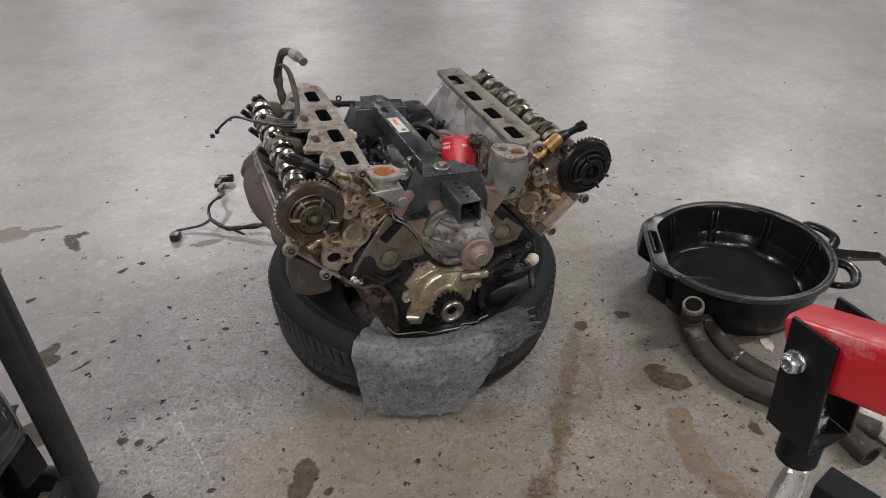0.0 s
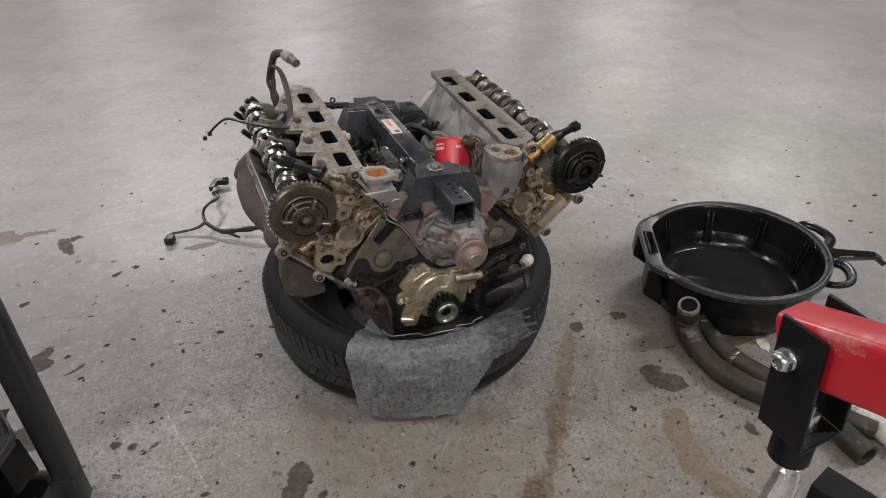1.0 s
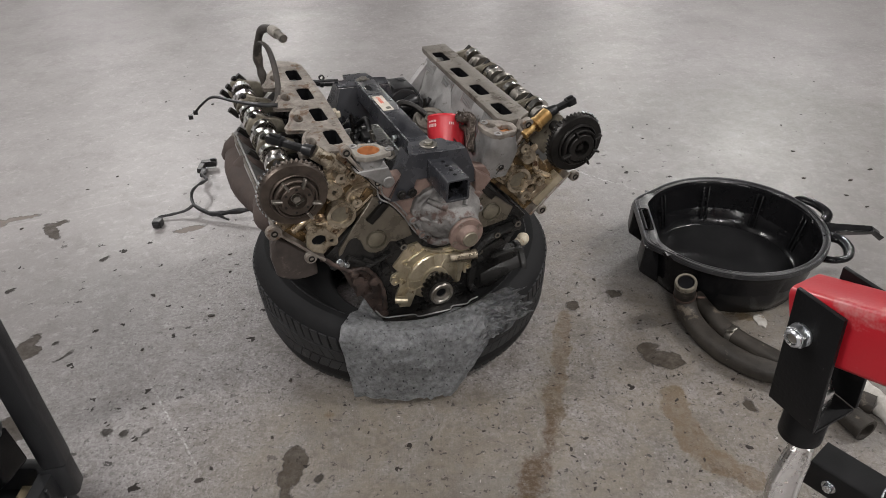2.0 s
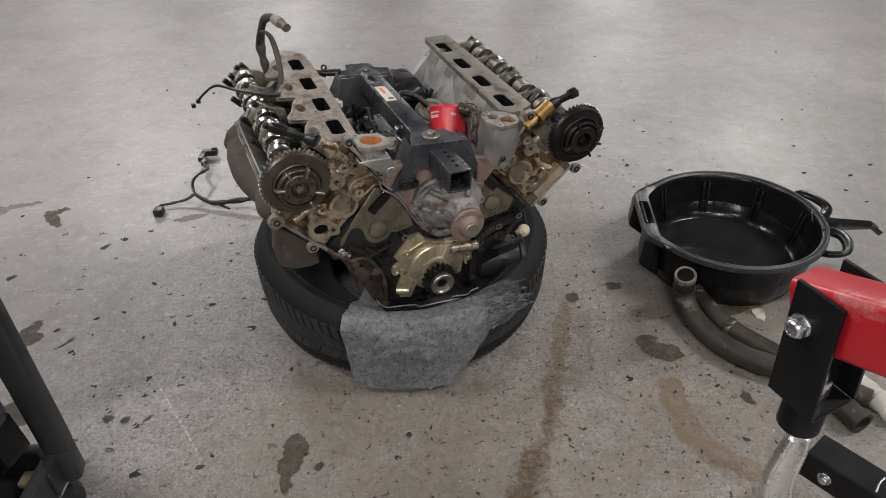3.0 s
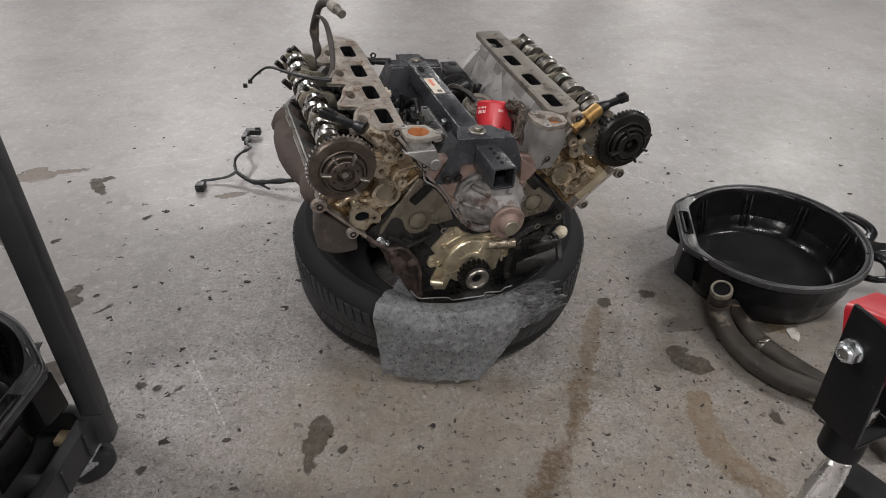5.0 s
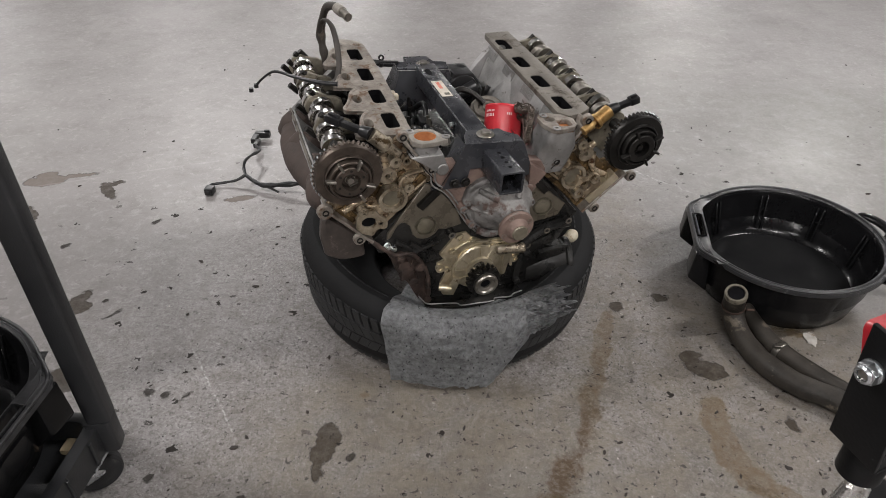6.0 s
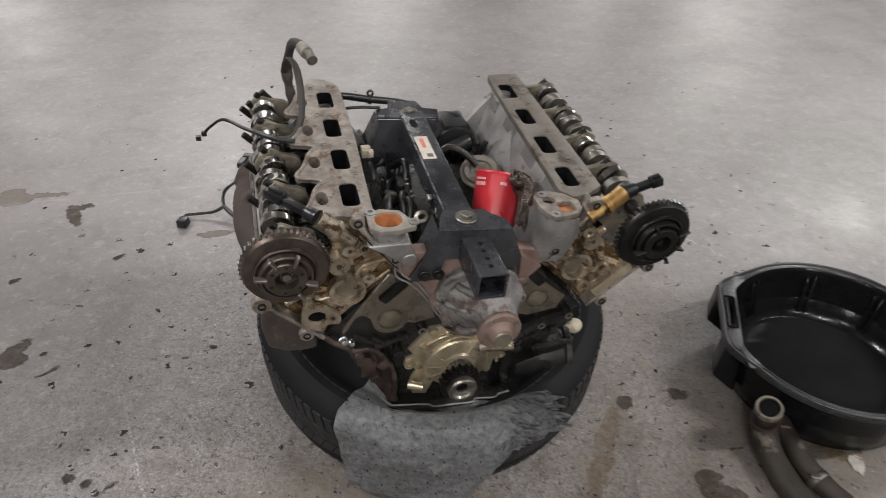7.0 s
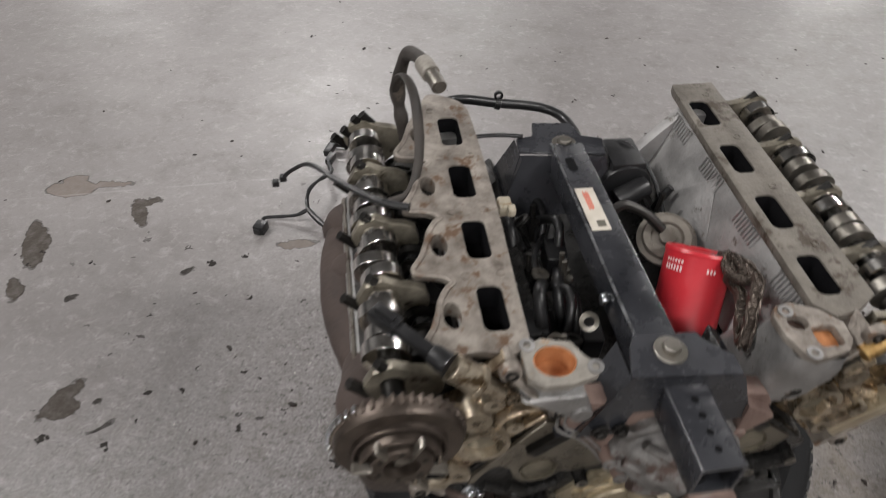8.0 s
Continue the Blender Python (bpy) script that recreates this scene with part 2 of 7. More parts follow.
def cyl(bm, p0, p1, r0, r1=None, seg=24):
    m, h = axis_matrix(p0, p1)
    r = bmesh.ops.create_cone(bm, cap_ends=True, cap_tris=False, segments=seg, radius1=r0, radius2=r0 if r1 is None else r1, depth=h)
    bmesh.ops.transform(bm, matrix=m @ Matrix.Translation((0, 0, h / 2)), verts=r["verts"])


def lathe(bm, prof, m=None, seg=48, wob=None):
    """Closed or open profile of (radius, height) pairs, spun round z."""
    rings = []
    m = m or Matrix()
    for r, z in prof:
        ring = []
        for i in range(seg):
            a = math.tau * i / seg
            k = wob(a, r, z) if wob else 1.0
            ring.append(bm.verts.new(m @ Vector((r * k * math.cos(a), r * k * math.sin(a), z))))
        rings.append(ring)
    for a, b in zip(rings, rings[1:]):
        for i in range(seg):
            j = (i + 1) % seg
            bm.faces.new((a[i], a[j], b[j], b[i]))
    return rings


def spline(pts, n=8):
    """Points of a smooth line through pts."""
    P = [Vector(p) for p in pts]
    P = [P[0] * 2 - P[1]] + P + [P[-1] * 2 - P[-2]]
    out = []
    for i in range(1, len(P) - 2):
        for k in range(n):
            t = k / n
            a, b, c, d = P[i - 1:i + 3]
            out.append(0.5 * ((2 * b) + (c - a) * t + (2 * a - 5 * b + 4 * c - d) * t * t + (3 * b - a - 3 * c + d) * t ** 3))
    out.append(P[-2])
    return out


def tube(bm, pts, r, seg=12, n=8, bore=0.0, wob=0.0, flat=None):
    """A pipe swept along a smooth line; r may be a number or a list along the points; bore hollows its ends."""
    line = spline(pts, n)
    rs = r if isinstance(r, (list, tuple)) else [r] * len(pts)
    up = Vector((0.13, 0.21, 0.97)).normalized()
    rings, frames = [], []
    for i, p in enumerate(line):
        d = (line[min(i + 1, len(line) - 1)] - line[max(i - 1, 0)]).normalized()
        s = d.cross(up)
        s = s.normalized() if s.length > 1e-4 else Vector((1, 0, 0))
        up = s.cross(d).normalized()
        f = i / (len(line) - 1) * (len(rs) - 1)
        k = min(int(f), len(rs) - 2)
        rad = rs[k] + (rs[k + 1] - rs[k]) * (f - k)
        if wob:
            rad *= 1 + wob * noise.noise(p * 40)
        fx, fy = flat or (1, 1)
        rings.append([bm.verts.new(p + rad * (fx * math.cos(math.tau * j / seg) * s + fy * math.sin(math.tau * j / seg) * up)) for j in range(seg)])
        frames.append((p, d, s, up, rad))
    for a, b in zip(rings, rings[1:]):
        for j in range(seg):
            k = (j + 1) % seg
            bm.faces.new((a[j], a[k], b[k], b[j]))
    for ring, (p, d, s, u, rad), sgn in ((rings[0], frames[0], 1), (rings[-1], frames[-1], -1)):
        if bore:
            inner = [bm.verts.new(p + bore * (math.cos(math.tau * j / seg) * s + math.sin(math.tau * j / seg) * u)) for j in range(seg)]
            deep = [bm.verts.new(v.co + d * sgn * 0.03) for v in inner]
            for j in range(seg):
                k = (j + 1) % seg
                bm.faces.new((ring[j], ring[k], inner[k], inner[j]))
                bm.faces.new((inner[j], inner[k], deep[k], deep[j]))
            bm.faces.new(deep)
        else:
            bm.faces.new(ring)
    return frames


def circle(cx, cy, r, n=20, sx=1.0, sy=1.0, a0=0.0):
    return [(cx + r * sx * math.cos(a0 + math.tau * i / n), cy + r * sy * math.sin(a0 + math.tau * i / n)) for i in range(n)]


def rounded(x0, y0, x1, y1, r, n=4):
    out = []
    for cx, cy, a in ((x1 - r, y1 - r, 0), (x0 + r, y1 - r, 90), (x0 + r, y0 + r, 180), (x1 - r, y0 + r, 270)):
        out += [(cx + r * math.cos(radians(a + 90 * k / n)), cy + r * math.sin(radians(a + 90 * k / n))) for k in range(n + 1)]
    return out


def plate(bm, outer, holes, h, m=None):
    """A plate of thickness h with holes through it; drawn in x, y and raised along z, then placed by m."""
    m = m or Matrix()
    edges = []
    for loop in [outer] + list(holes):
        vs = [bm.verts.new((x, y, 0)) for x, y in loop]
        edges += [bm.edges.new((vs[i], vs[(i + 1) % len(vs)])) for i in range(len(vs))]
    faces = [g for g in bmesh.ops.triangle_fill(bm, use_beauty=True, use_dissolve=False, edges=edges)["geom"] if isinstance(g, bmesh.types.BMFace)]
    low = {v for f in faces for v in f.verts}
    ex = bmesh.ops.extrude_face_region(bm, geom=faces)["geom"]
    top = [g for g in ex if isinstance(g, bmesh.types.BMVert)]
    for v in top:
        v.co.z += h
    bmesh.ops.transform(bm, matrix=m, verts=list(low) + top)


def xz(y):
    """Places a drawing of (x, z) on the plane at y; thickness runs towards the front (-y)."""
    return Matrix(((1, 0, 0, 0), (0, 0, -1, y), (0, 1, 0, 0), (0, 0, 0, 1)))


def hexbolt(bm, p, d, r=0.009, h=0.008, washer=1.35):
    p, d = Vector(p), Vector(d).normalized()
    cyl(bm, p - d * 0.002, p + d * 0.002, r * washer, seg=16)
    cyl(bm, p + d * 0.002, p + d * h, r, r * 0.94, seg=6)


# ---- floor ----
def floor_material():
    m = bpy.data.materials.new("sealed_concrete")
    m.use_nodes = True
    nt = m.node_tree
    ns, ln = nt.nodes, nt.links
    b = ns["Principled BSDF"]
    tc = ns.new("ShaderNodeTexCoord")
    P = tc.outputs["Object"]

    def nz(scale, detail=6, rough=0.6, dist=0.0, at=(0, 0, 0)):
        n = ns.new("ShaderNodeTexNoise")
        n.inputs["Scale"].default_value, n.inputs["Detail"].default_value = scale, detail
        n.inputs["Roughness"].default_value, n.inputs["Distortion"].default_value = rough, dist
        if at != (0, 0, 0):
            o = ns.new("ShaderNodeVectorMath")
            o.inputs[1].default_value = at
            ln.new(P, o.inputs[0])
            ln.new(o.outputs[0], n.inputs["Vector"])
        else:
            ln.new(P, n.inputs["Vector"])
        return n.outputs["Fac"]

    def span(v, lo, hi, a=0.0, c=1.0):
        r = ns.new("ShaderNodeMapRange")
        r.interpolation_type = "SMOOTHSTEP"
        r.inputs["From Min"].default_value, r.inputs["From Max"].default_value = lo, hi
        r.inputs["To Min"].default_value, r.inputs["To Max"].default_value = a, c
        ln.new(v, r.inputs["Value"])
        return r.outputs[0]

    def op(kind, a, c):
        o = ns.new("ShaderNodeMath")
        o.operation = kind
        for i, v in ((0, a), (1, c)):
            if isinstance(v, (int, float)):
                o.inputs[i].default_value = v
            else:
                ln.new(v, o.inputs[i])
        return o.outputs[0]

    def blend(fac, a, colour, kind="MIX"):
        x = ns.new("ShaderNodeMix")
        x.data_type, x.blend_type = "RGBA", kind
        ln.new(fac, x.inputs["Factor"])
        if isinstance(a, tuple):
            x.inputs["A"].default_value = (*a, 1)
        else:
            ln.new(a, x.inputs["A"])
        x.inputs["B"].default_value = (*colour, 1)
        return x.outputs["Result"]

    col = blend(span(nz(0.9, 5), 0.3, 0.7), (0.190, 0.178, 0.175), (0.245, 0.231, 0.228))
    col = blend(op("MULTIPLY", span(nz(6, 9, 0.78), 0.44, 0.70), 0.65), col, (0.145, 0.133, 0.128))
    col = blend(op("MULTIPLY", span(nz(26, 9, 0.82, 0.4), 0.50, 0.66), 0.45), col, (0.38, 0.362, 0.355))
    spread = ns.new("ShaderNodeVectorMath")
    spread.operation = "DISTANCE"
    ln.new(P, spread.inputs[0])
    spread.inputs[1].default_value = (0.2, 1.1, 0.0)
    worked = span(op("ADD", spread.outputs["Value"], op("MULTIPLY", nz(2.5, 5), 0.8)), 0.9, 2.0, 1.0, 0.10)
    for fac, c in ((op("MULTIPLY", span(nz(80, 6, 0.8, 0.0, (5, 1, 0)), 0.50, 0.58), 0.85), (0.085, 0.077, 0.072)),
                   (op("MULTIPLY", span(nz(170, 3, 0.7, 0.0, (2, 8, 0)), 0.52, 0.60), 0.60), (0.07, 0.064, 0.06)),
                   (op("MULTIPLY", span(nz(130, 3, 0.7, 0.0, (9, 3, 0)), 0.55, 0.64), 0.42), (0.48, 0.46, 0.45))):
        col = blend(op("MULTIPLY", fac, worked), col, c)
    # a place on the floor, shifted a little at two scales, gives every stain its ragged outline
    def shifted(v, scale, amount, detail=3):
        n = ns.new("ShaderNodeTexNoise")
        n.inputs["Scale"].default_value, n.inputs["Detail"].default_value, n.inputs["Roughness"].default_value = scale, detail, 0.6
        ln.new(P, n.inputs["Vector"])
        c = ns.new("ShaderNodeVectorMath")
        c.operation = "SUBTRACT"
        ln.new(n.outputs["Color"], c.inputs[0])
        c.inputs[1].default_value = (0.5, 0.5, 0.5)
        o = ns.new("ShaderNodeVectorMath")
        o.operation = "MULTIPLY_ADD"
        ln.new(c.outputs[0], o.inputs[0])
        o.inputs[1].default_value = (amount, amount, 0)
        ln.new(v, o.inputs[2])
        return o.outputs[0]

    torn = shifted(shifted(P, 14, 0.055), 70, 0.016, 5)
    cloudy = shifted(shifted(P, 5, 0.28), 38, 0.10, 6)

    def away(where, ellipses):
        """Distance in metres outside the union of ellipses (x, y, half length, half width, turn)."""
        best = None
        for cx, cy, sx, sy, turn in ellipses:
            mp = ns.new("ShaderNodeMapping")
            mp.vector_type = "TEXTURE"
            mp.inputs["Location"].default_value = (cx, cy, 0)
            mp.inputs["Rotation"].default_value = (0, 0, radians(turn))
            mp.inputs["Scale"].default_value = (sx, sy, 1000)
            ln.new(where, mp.inputs["Vector"])
            le = ns.new("ShaderNodeVectorMath")
            le.operation = "LENGTH"
            ln.new(mp.outputs[0], le.inputs[0])
            d = op("MULTIPLY", op("SUBTRACT", le.outputs["Value"], 1.0), min(sx, sy))
            best = d if best is None else op("MINIMUM", best, d)
        return best

    # greasy grime where the work is done
    grime = away(cloudy, ((-0.047, 1.274, 0.19, 0.09, -2), (0.18, 1.20, 0.14, 0.11, 27), (0.126, 1.02, 0.2, 0.09, 5), (0.62, 1.12, 0.22, 0.10, 20), (-0.30, 1.62, 0.10, 0.22, 10)))
    col = blend(op("MULTIPLY", op("MULTIPLY", span(grime, -0.03, 0.05, 1.0, 0.0), span(nz(55, 7, 0.8), 0.42, 0.60, 0.25, 1.0)), 0.75), col, (0.082, 0.072, 0.062))
    # broad brown dirt; also paints in the light falling off towards the camera
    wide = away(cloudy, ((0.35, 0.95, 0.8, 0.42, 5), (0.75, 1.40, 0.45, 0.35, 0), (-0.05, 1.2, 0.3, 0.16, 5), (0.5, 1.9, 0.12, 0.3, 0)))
    # grey tone: some dirt, plus painted darkening for tyre shade and lamp glare
    dim_grime = away(cloudy, ((1.25, 1.85, 0.55, 0.75, 10), (0.10, 1.00, 0.30, 0.16, 3), (-0.10, 1.12, 0.24, 0.20, 8), (1.5, 2.6, 0.6, 0.7, 0)))
    col = blend(op("MULTIPLY", op("MULTIPLY", span(dim_grime, -0.10, 0.20, 1.0, 0.0), span(nz(20, 8, 0.8, 0.4, (6, 2, 0)), 0.38, 0.60, 0.45, 1.0)), 0.55), col, (0.120, 0.114, 0.104))
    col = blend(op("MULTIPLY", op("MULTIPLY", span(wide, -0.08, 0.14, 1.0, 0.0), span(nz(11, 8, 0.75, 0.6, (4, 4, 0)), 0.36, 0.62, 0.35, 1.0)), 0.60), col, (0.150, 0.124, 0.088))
    smear = span(nz(15, 9, 0.85, 0.9, (3, 9, 0)), 0.48, 0.60)
    col = blend(op("MULTIPLY", smear, op("MULTIPLY", worked, 0.55)), col, (0.088, 0.073, 0.061))
    specks = span(nz(48, 4, 0.75, 0.3, (1, 6, 0)), 0.605, 0.635)
    col = blend(op("MULTIPLY", specks, op("MULTIPLY", worked, 0.9)), col, (0.026, 0.022, 0.018))
    pale_specks = span(nz(95, 2, 0.6, 0.0, (7, 2, 0)), 0.69, 0.75)
    col = blend(op("MULTIPLY", pale_specks, op("MULTIPLY", worked, 0.5)), col, (0.50, 0.48, 0.46))
    # scrub rings in front of the pad
    wv = ns.new("ShaderNodeTexWave")
    wv.wave_type, wv.rings_direction = "RINGS", "Z"
    wv.inputs["Scale"].default_value, wv.inputs["Distortion"].default_value, wv.inputs["Detail"].default_value = 16, 3.5, 3
    mpw = ns.new("ShaderNodeMapping")
    mpw.vector_type = "TEXTURE"
    mpw.inputs["Location"].default_value = (0.0, 1.25, 0)
    mpw.inputs["Scale"].default_value = (1.4, 0.9, 1)
    ln.new(shifted(P, 9, 0.10), mpw.inputs["Vector"])
    ln.new(mpw.outputs[0], wv.inputs["Vector"])
    scrub = span(away(cloudy, ((0.0, 1.21, 0.15, 0.07, 0),)), -0.03, 0.03, 1.0, 0.0)
    col = blend(op("MULTIPLY", op("MULTIPLY", scrub, op("MULTIPLY", span(wv.outputs["Fac"], 0.45, 0.95), span(nz(22, 5, 0.7), 0.42, 0.62))), 0.16), col, (0.38, 0.365, 0.35))
    # dried brown runs
    tan = away(torn, ((0.438, 1.521, 0.129, 0.025, -102), (0.391, 1.308, 0.112, 0.024, -103), (0.679, 1.279, 0.06, 0.035, -91), (0.693, 1.179, 0.068, 0.039, -78), (0.732, 1.109, 0.045, 0.034, -36), (0.785, 1.068, 0.038, 0.029, -50), (0.960, 1.592, 0.028, 0.020, 10), (-0.164, 1.278, 0.012, 0.010, -7)))
    col = blend(op("MULTIPLY", op("MULTIPLY", span(tan, -0.003, 0.003, 1.0, 0.0), span(nz(34, 9, 0.85, 0.5), 0.43, 0.57, 0.50, 1.0)), 0.85), col, (0.098, 0.066, 0.032))
    brown = away(cloudy, ((0.385, 1.29, 0.11, 0.016, -100), (0.75, 1.08, 0.06, 0.02, -40), (0.95, 1.60, 0.05, 0.02, 10), (0.30, 1.05, 0.10, 0.02, -110)))
    col = blend(op("MULTIPLY", op("MULTIPLY", span(brown, -0.012, 0.020, 1.0, 0.0), span(nz(75, 6, 0.8), 0.44, 0.57, 0.05, 1.0)), 0.9), col, (0.060, 0.042, 0.020))
    dark_run = away(torn, ((0.355, 1.17, 0.063, 0.007, -100), (0.31, 1.085, 0.056, 0.025, -107), (0.276, 1.003, 0.034, 0.029, -54), (0.272, 0.944, 0.06, 0.03, -102)))
    col = blend(op("MULTIPLY", op("MULTIPLY", span(dark_run, -0.004, 0.012, 1.0, 0.0), span(nz(60, 7, 0.85), 0.45, 0.54, 0.35, 1.0)), 0.95), col, (0.046, 0.024, 0.007))
    # places where the coating has come off
    pale = away(torn, ((-1.52, 2.192, 0.073, 0.036, 21), (-1.533, 2.227, 0.039, 0.03, 23), (-1.411, 2.238, 0.064, 0.016, 16), (-0.773, 2.136, 0.055, 0.020, 19)))
    bare = away(torn, ((-1.264, 2.192, 0.045, 0.019, 39), (-1.257, 2.141, 0.068, 0.021, -51), (-1.459, 1.958, 0.10, 0.034, -55), (-1.395, 1.802, 0.042, 0.020, -56), (-1.061, 1.55, 0.059, 0.018, 75), (-1.047, 1.532, 0.03, 0.034, 66),
                       (-0.955, 1.245, 0.06, 0.05, 30), (-0.229, 1.146, 0.038, 0.034, -92), (-0.233, 1.104, 0.036, 0.028, -96), (-0.234, 1.055, 0.036, 0.010, -88), (0.69, 1.44, 0.051, 0.033, -19), (0.664, 1.48, 0.029, 0.019, 7), (0.49, 1.663, 0.021, 0.025, -29), (0.618, 1.715, 0.021, 0.018, 4), (0.859, 1.27, 0.026, 0.010, -72)))
    flecks = away(torn, ((-0.702, 1.238, 0.016, 0.010, 36), (-0.658, 1.233, 0.014, 0.011, 42), (-0.599, 1.239, 0.012, 0.005, 74), (-0.161, 1.093, 0.014, 0.008, 63), (-0.376, 0.972, 0.012, 0.008, 24), (-0.603, 0.996, 0.009, 0.008, 70),
                         (-1.236, 1.813, 0.014, 0.008, 82), (-0.975, 1.558, 0.011, 0.009, 63), (-0.931, 1.509, 0.022, 0.006, 46), (-0.997, 1.967, 0.013, 0.009, 66)))
    for field, c, share in ((pale, (0.150, 0.126, 0.110), 0.85), (bare, (0.042, 0.034, 0.026), 0.90), (flecks, (0.022, 0.019, 0.016), 0.95)):
        col = blend(op("MULTIPLY", span(op("ABSOLUTE", field, 0.0), 0.0006, 0.0026, 1.0, 0.0), 0.75), col, (0.035, 0.03, 0.026))
        col = blend(op("MULTIPLY", op("MULTIPLY", span(field, -0.0015, 0.0, 1.0, 0.0), span(nz(30, 6, 0.7), 0.3, 0.62, 0.72, 1.0)), share), col, c)
    pits = span(op("MINIMUM", op("MINIMUM", pale, bare), flecks), -0.0015, 0.0, 1.0, 0.0)
    # small chips
    vo = ns.new("ShaderNodeTexVoronoi")
    vo.inputs["Scale"].default_value = 13
    vo.inputs["Randomness"].default_value = 1.0
    wrp = ns.new("ShaderNodeVectorMath")
    wrp.operation = "MULTIPLY_ADD"
    cn = ns.new("ShaderNodeTexNoise")
    cn.inputs["Scale"].default_value, cn.inputs["Detail"].default_value = 60, 4
    ln.new(P, cn.inputs["Vector"])
    ln.new(cn.outputs["Color"], wrp.inputs[0])
    wrp.inputs[1].default_value = (0.06, 0.035, 0)
    ln.new(P, wrp.inputs[2])
    ln.new(wrp.outputs[0], vo.inputs["Vector"])
    sep = ns.new("ShaderNodeSeparateColor")
    ln.new(vo.outputs["Color"], sep.inputs[0])
    far = span(spread.outputs["Value"], 1.1, 2.8)
    size = span(op("SUBTRACT", sep.outputs[0], op("MULTIPLY", far, 0.36)), 0.45, 1.0, 0.0, 0.15)
    chips = span(op("SUBTRACT", size, vo.outputs["Distance"]), 0.0, 0.012)
    vo2 = ns.new("ShaderNodeTexVoronoi")
    vo2.inputs["Scale"].default_value = 30
    ln.new(wrp.outputs[0], vo2.inputs["Vector"])
    sep2 = ns.new("ShaderNodeSeparateColor")
    ln.new(vo2.outputs["Color"], sep2.inputs[0])
    chips2 = span(op("SUBTRACT", span(sep2.outputs[1], 0.55, 1.0, 0.0, 0.22), vo2.outputs["Distance"]), 0.0, 0.02)
    # fewer chips far from the work place
    chips = op("MAXIMUM", chips, op("MULTIPLY", chips2, op("MULTIPLY", span(nz(1.7, 3), 0.35, 0.6), span(far, 0.0, 0.6, 1.0, 0.0))))
    col = blend(op("MULTIPLY", chips, 0.95), col, (0.020, 0.017, 0.015))
    # faint saw-cut joint and pale scratches
    joint = away(P, ((-1.0, 2.365, 1.2, 0.004, 21.7),))
    col = blend(op("MULTIPLY", span(joint, -0.004, 0.003, 1.0, 0.0), op("MULTIPLY", span(nz(9, 4), 0.35, 0.65), 0.28)), col, (0.40, 0.39, 0.38))
    scratch = away(torn, ((0.55, 2.52, 0.28, 0.0035, -38),))
    line = away(shifted(P, 9, 0.02), ((-0.547, 1.256, 0.130, 0.0018, -53.2),))
    scratch = op("MINIMUM", scratch, line)
    col = blend(op("MULTIPLY", span(scratch, -0.003, 0.003, 1.0, 0.0), op("MULTIPLY", span(nz(90, 4), 0.42, 0.6), 0.65)), col, (0.55, 0.54, 0.53))
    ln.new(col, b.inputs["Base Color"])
    ro = op("ADD", span(nz(3.2, 7, 0.7), 0.3, 0.7, 0.31, 0.45), op("MULTIPLY", op("MAXIMUM", pits, chips), 0.25))
    ro = op("ADD", ro, op("MULTIPLY", span(nz(60, 5, 0.7), 0.45, 0.7), 0.10))
    ln.new(ro, b.inputs["Roughness"])
    dull = op("SUBTRACT", 0.5, op("MULTIPLY", op("MAXIMUM", pits, chips), 0.38))
    ln.new(dull, b.inputs["Specular IOR Level"])
    bp = ns.new("ShaderNodeBump")
    bp.inputs["Strength"].default_value, bp.inputs["Distance"].default_value = 0.65, 0.005
    hgt = op("SUBTRACT", op("MULTIPLY", nz(115, 5, 0.75), op("MULTIPLY", worked, 0.8)), op("MAXIMUM", op("MULTIPLY", pits, 0.5), chips))
    ln.new(hgt, bp.inputs["Height"])
    ln.new(bp.outputs[0], b.inputs["Normal"])
    return m


bm = bmesh.new()
box(bm, (0, 8, -0.05), (34, 44, 0.1))
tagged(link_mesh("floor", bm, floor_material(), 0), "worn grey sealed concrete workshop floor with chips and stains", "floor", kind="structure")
for nm, c, s in (("wall_south", (0, -14.1, 2.25), (34.4, 0.2, 4.5)), ("wall_north", (0, 30.1, 2.25), (34.4, 0.2, 4.5)), ("wall_west", (-17.1, 8, 2.25), (0.2, 44, 4.5)), ("wall_east", (17.1, 8, 2.25), (0.2, 44, 4.5))):
    bm = bmesh.new()
    box(bm, c, s)
    tagged(link_mesh(nm, bm, wall_paint, 0), "plain pale grey painted workshop wall", "wall", kind="structure")
bm = bmesh.new()
box(bm, (0, 8, HALL_TOP + 0.06), (34.4, 44.4, 0.12))
tagged(link_mesh("ceiling", bm, ceiling_paint, 0), "plain dark grey workshop ceiling", "ceiling", kind="structure")
# all hang out of view; the added fill lamps use this fixture too
for lx, ly in LAMP_ROWS:
    fix = thing("ceiling_light", pose(lx, ly, HALL_TOP, 0, 0, 21), "long white strip light on the workshop ceiling, out of view", "light", "strip lights on the ceiling")
    bm = bmesh.new()
    box(bm, (0, 0, -0.03), (2.3, 0.26, 0.06))
    part("housing", soften(bm, 0.006), wall_paint, fix)
    li = bpy.data.lights.new("strip_light", "AREA")
    li.shape, li.size, li.size_y, li.energy, li.color = "RECTANGLE", 2.2, 0.16, LAMP_WATTS, (1.0, 0.972, 0.957)
    lo = new("tube", li)
    lo.parent = fix
    lo.matrix_basis = pose(0, 0, -0.066)

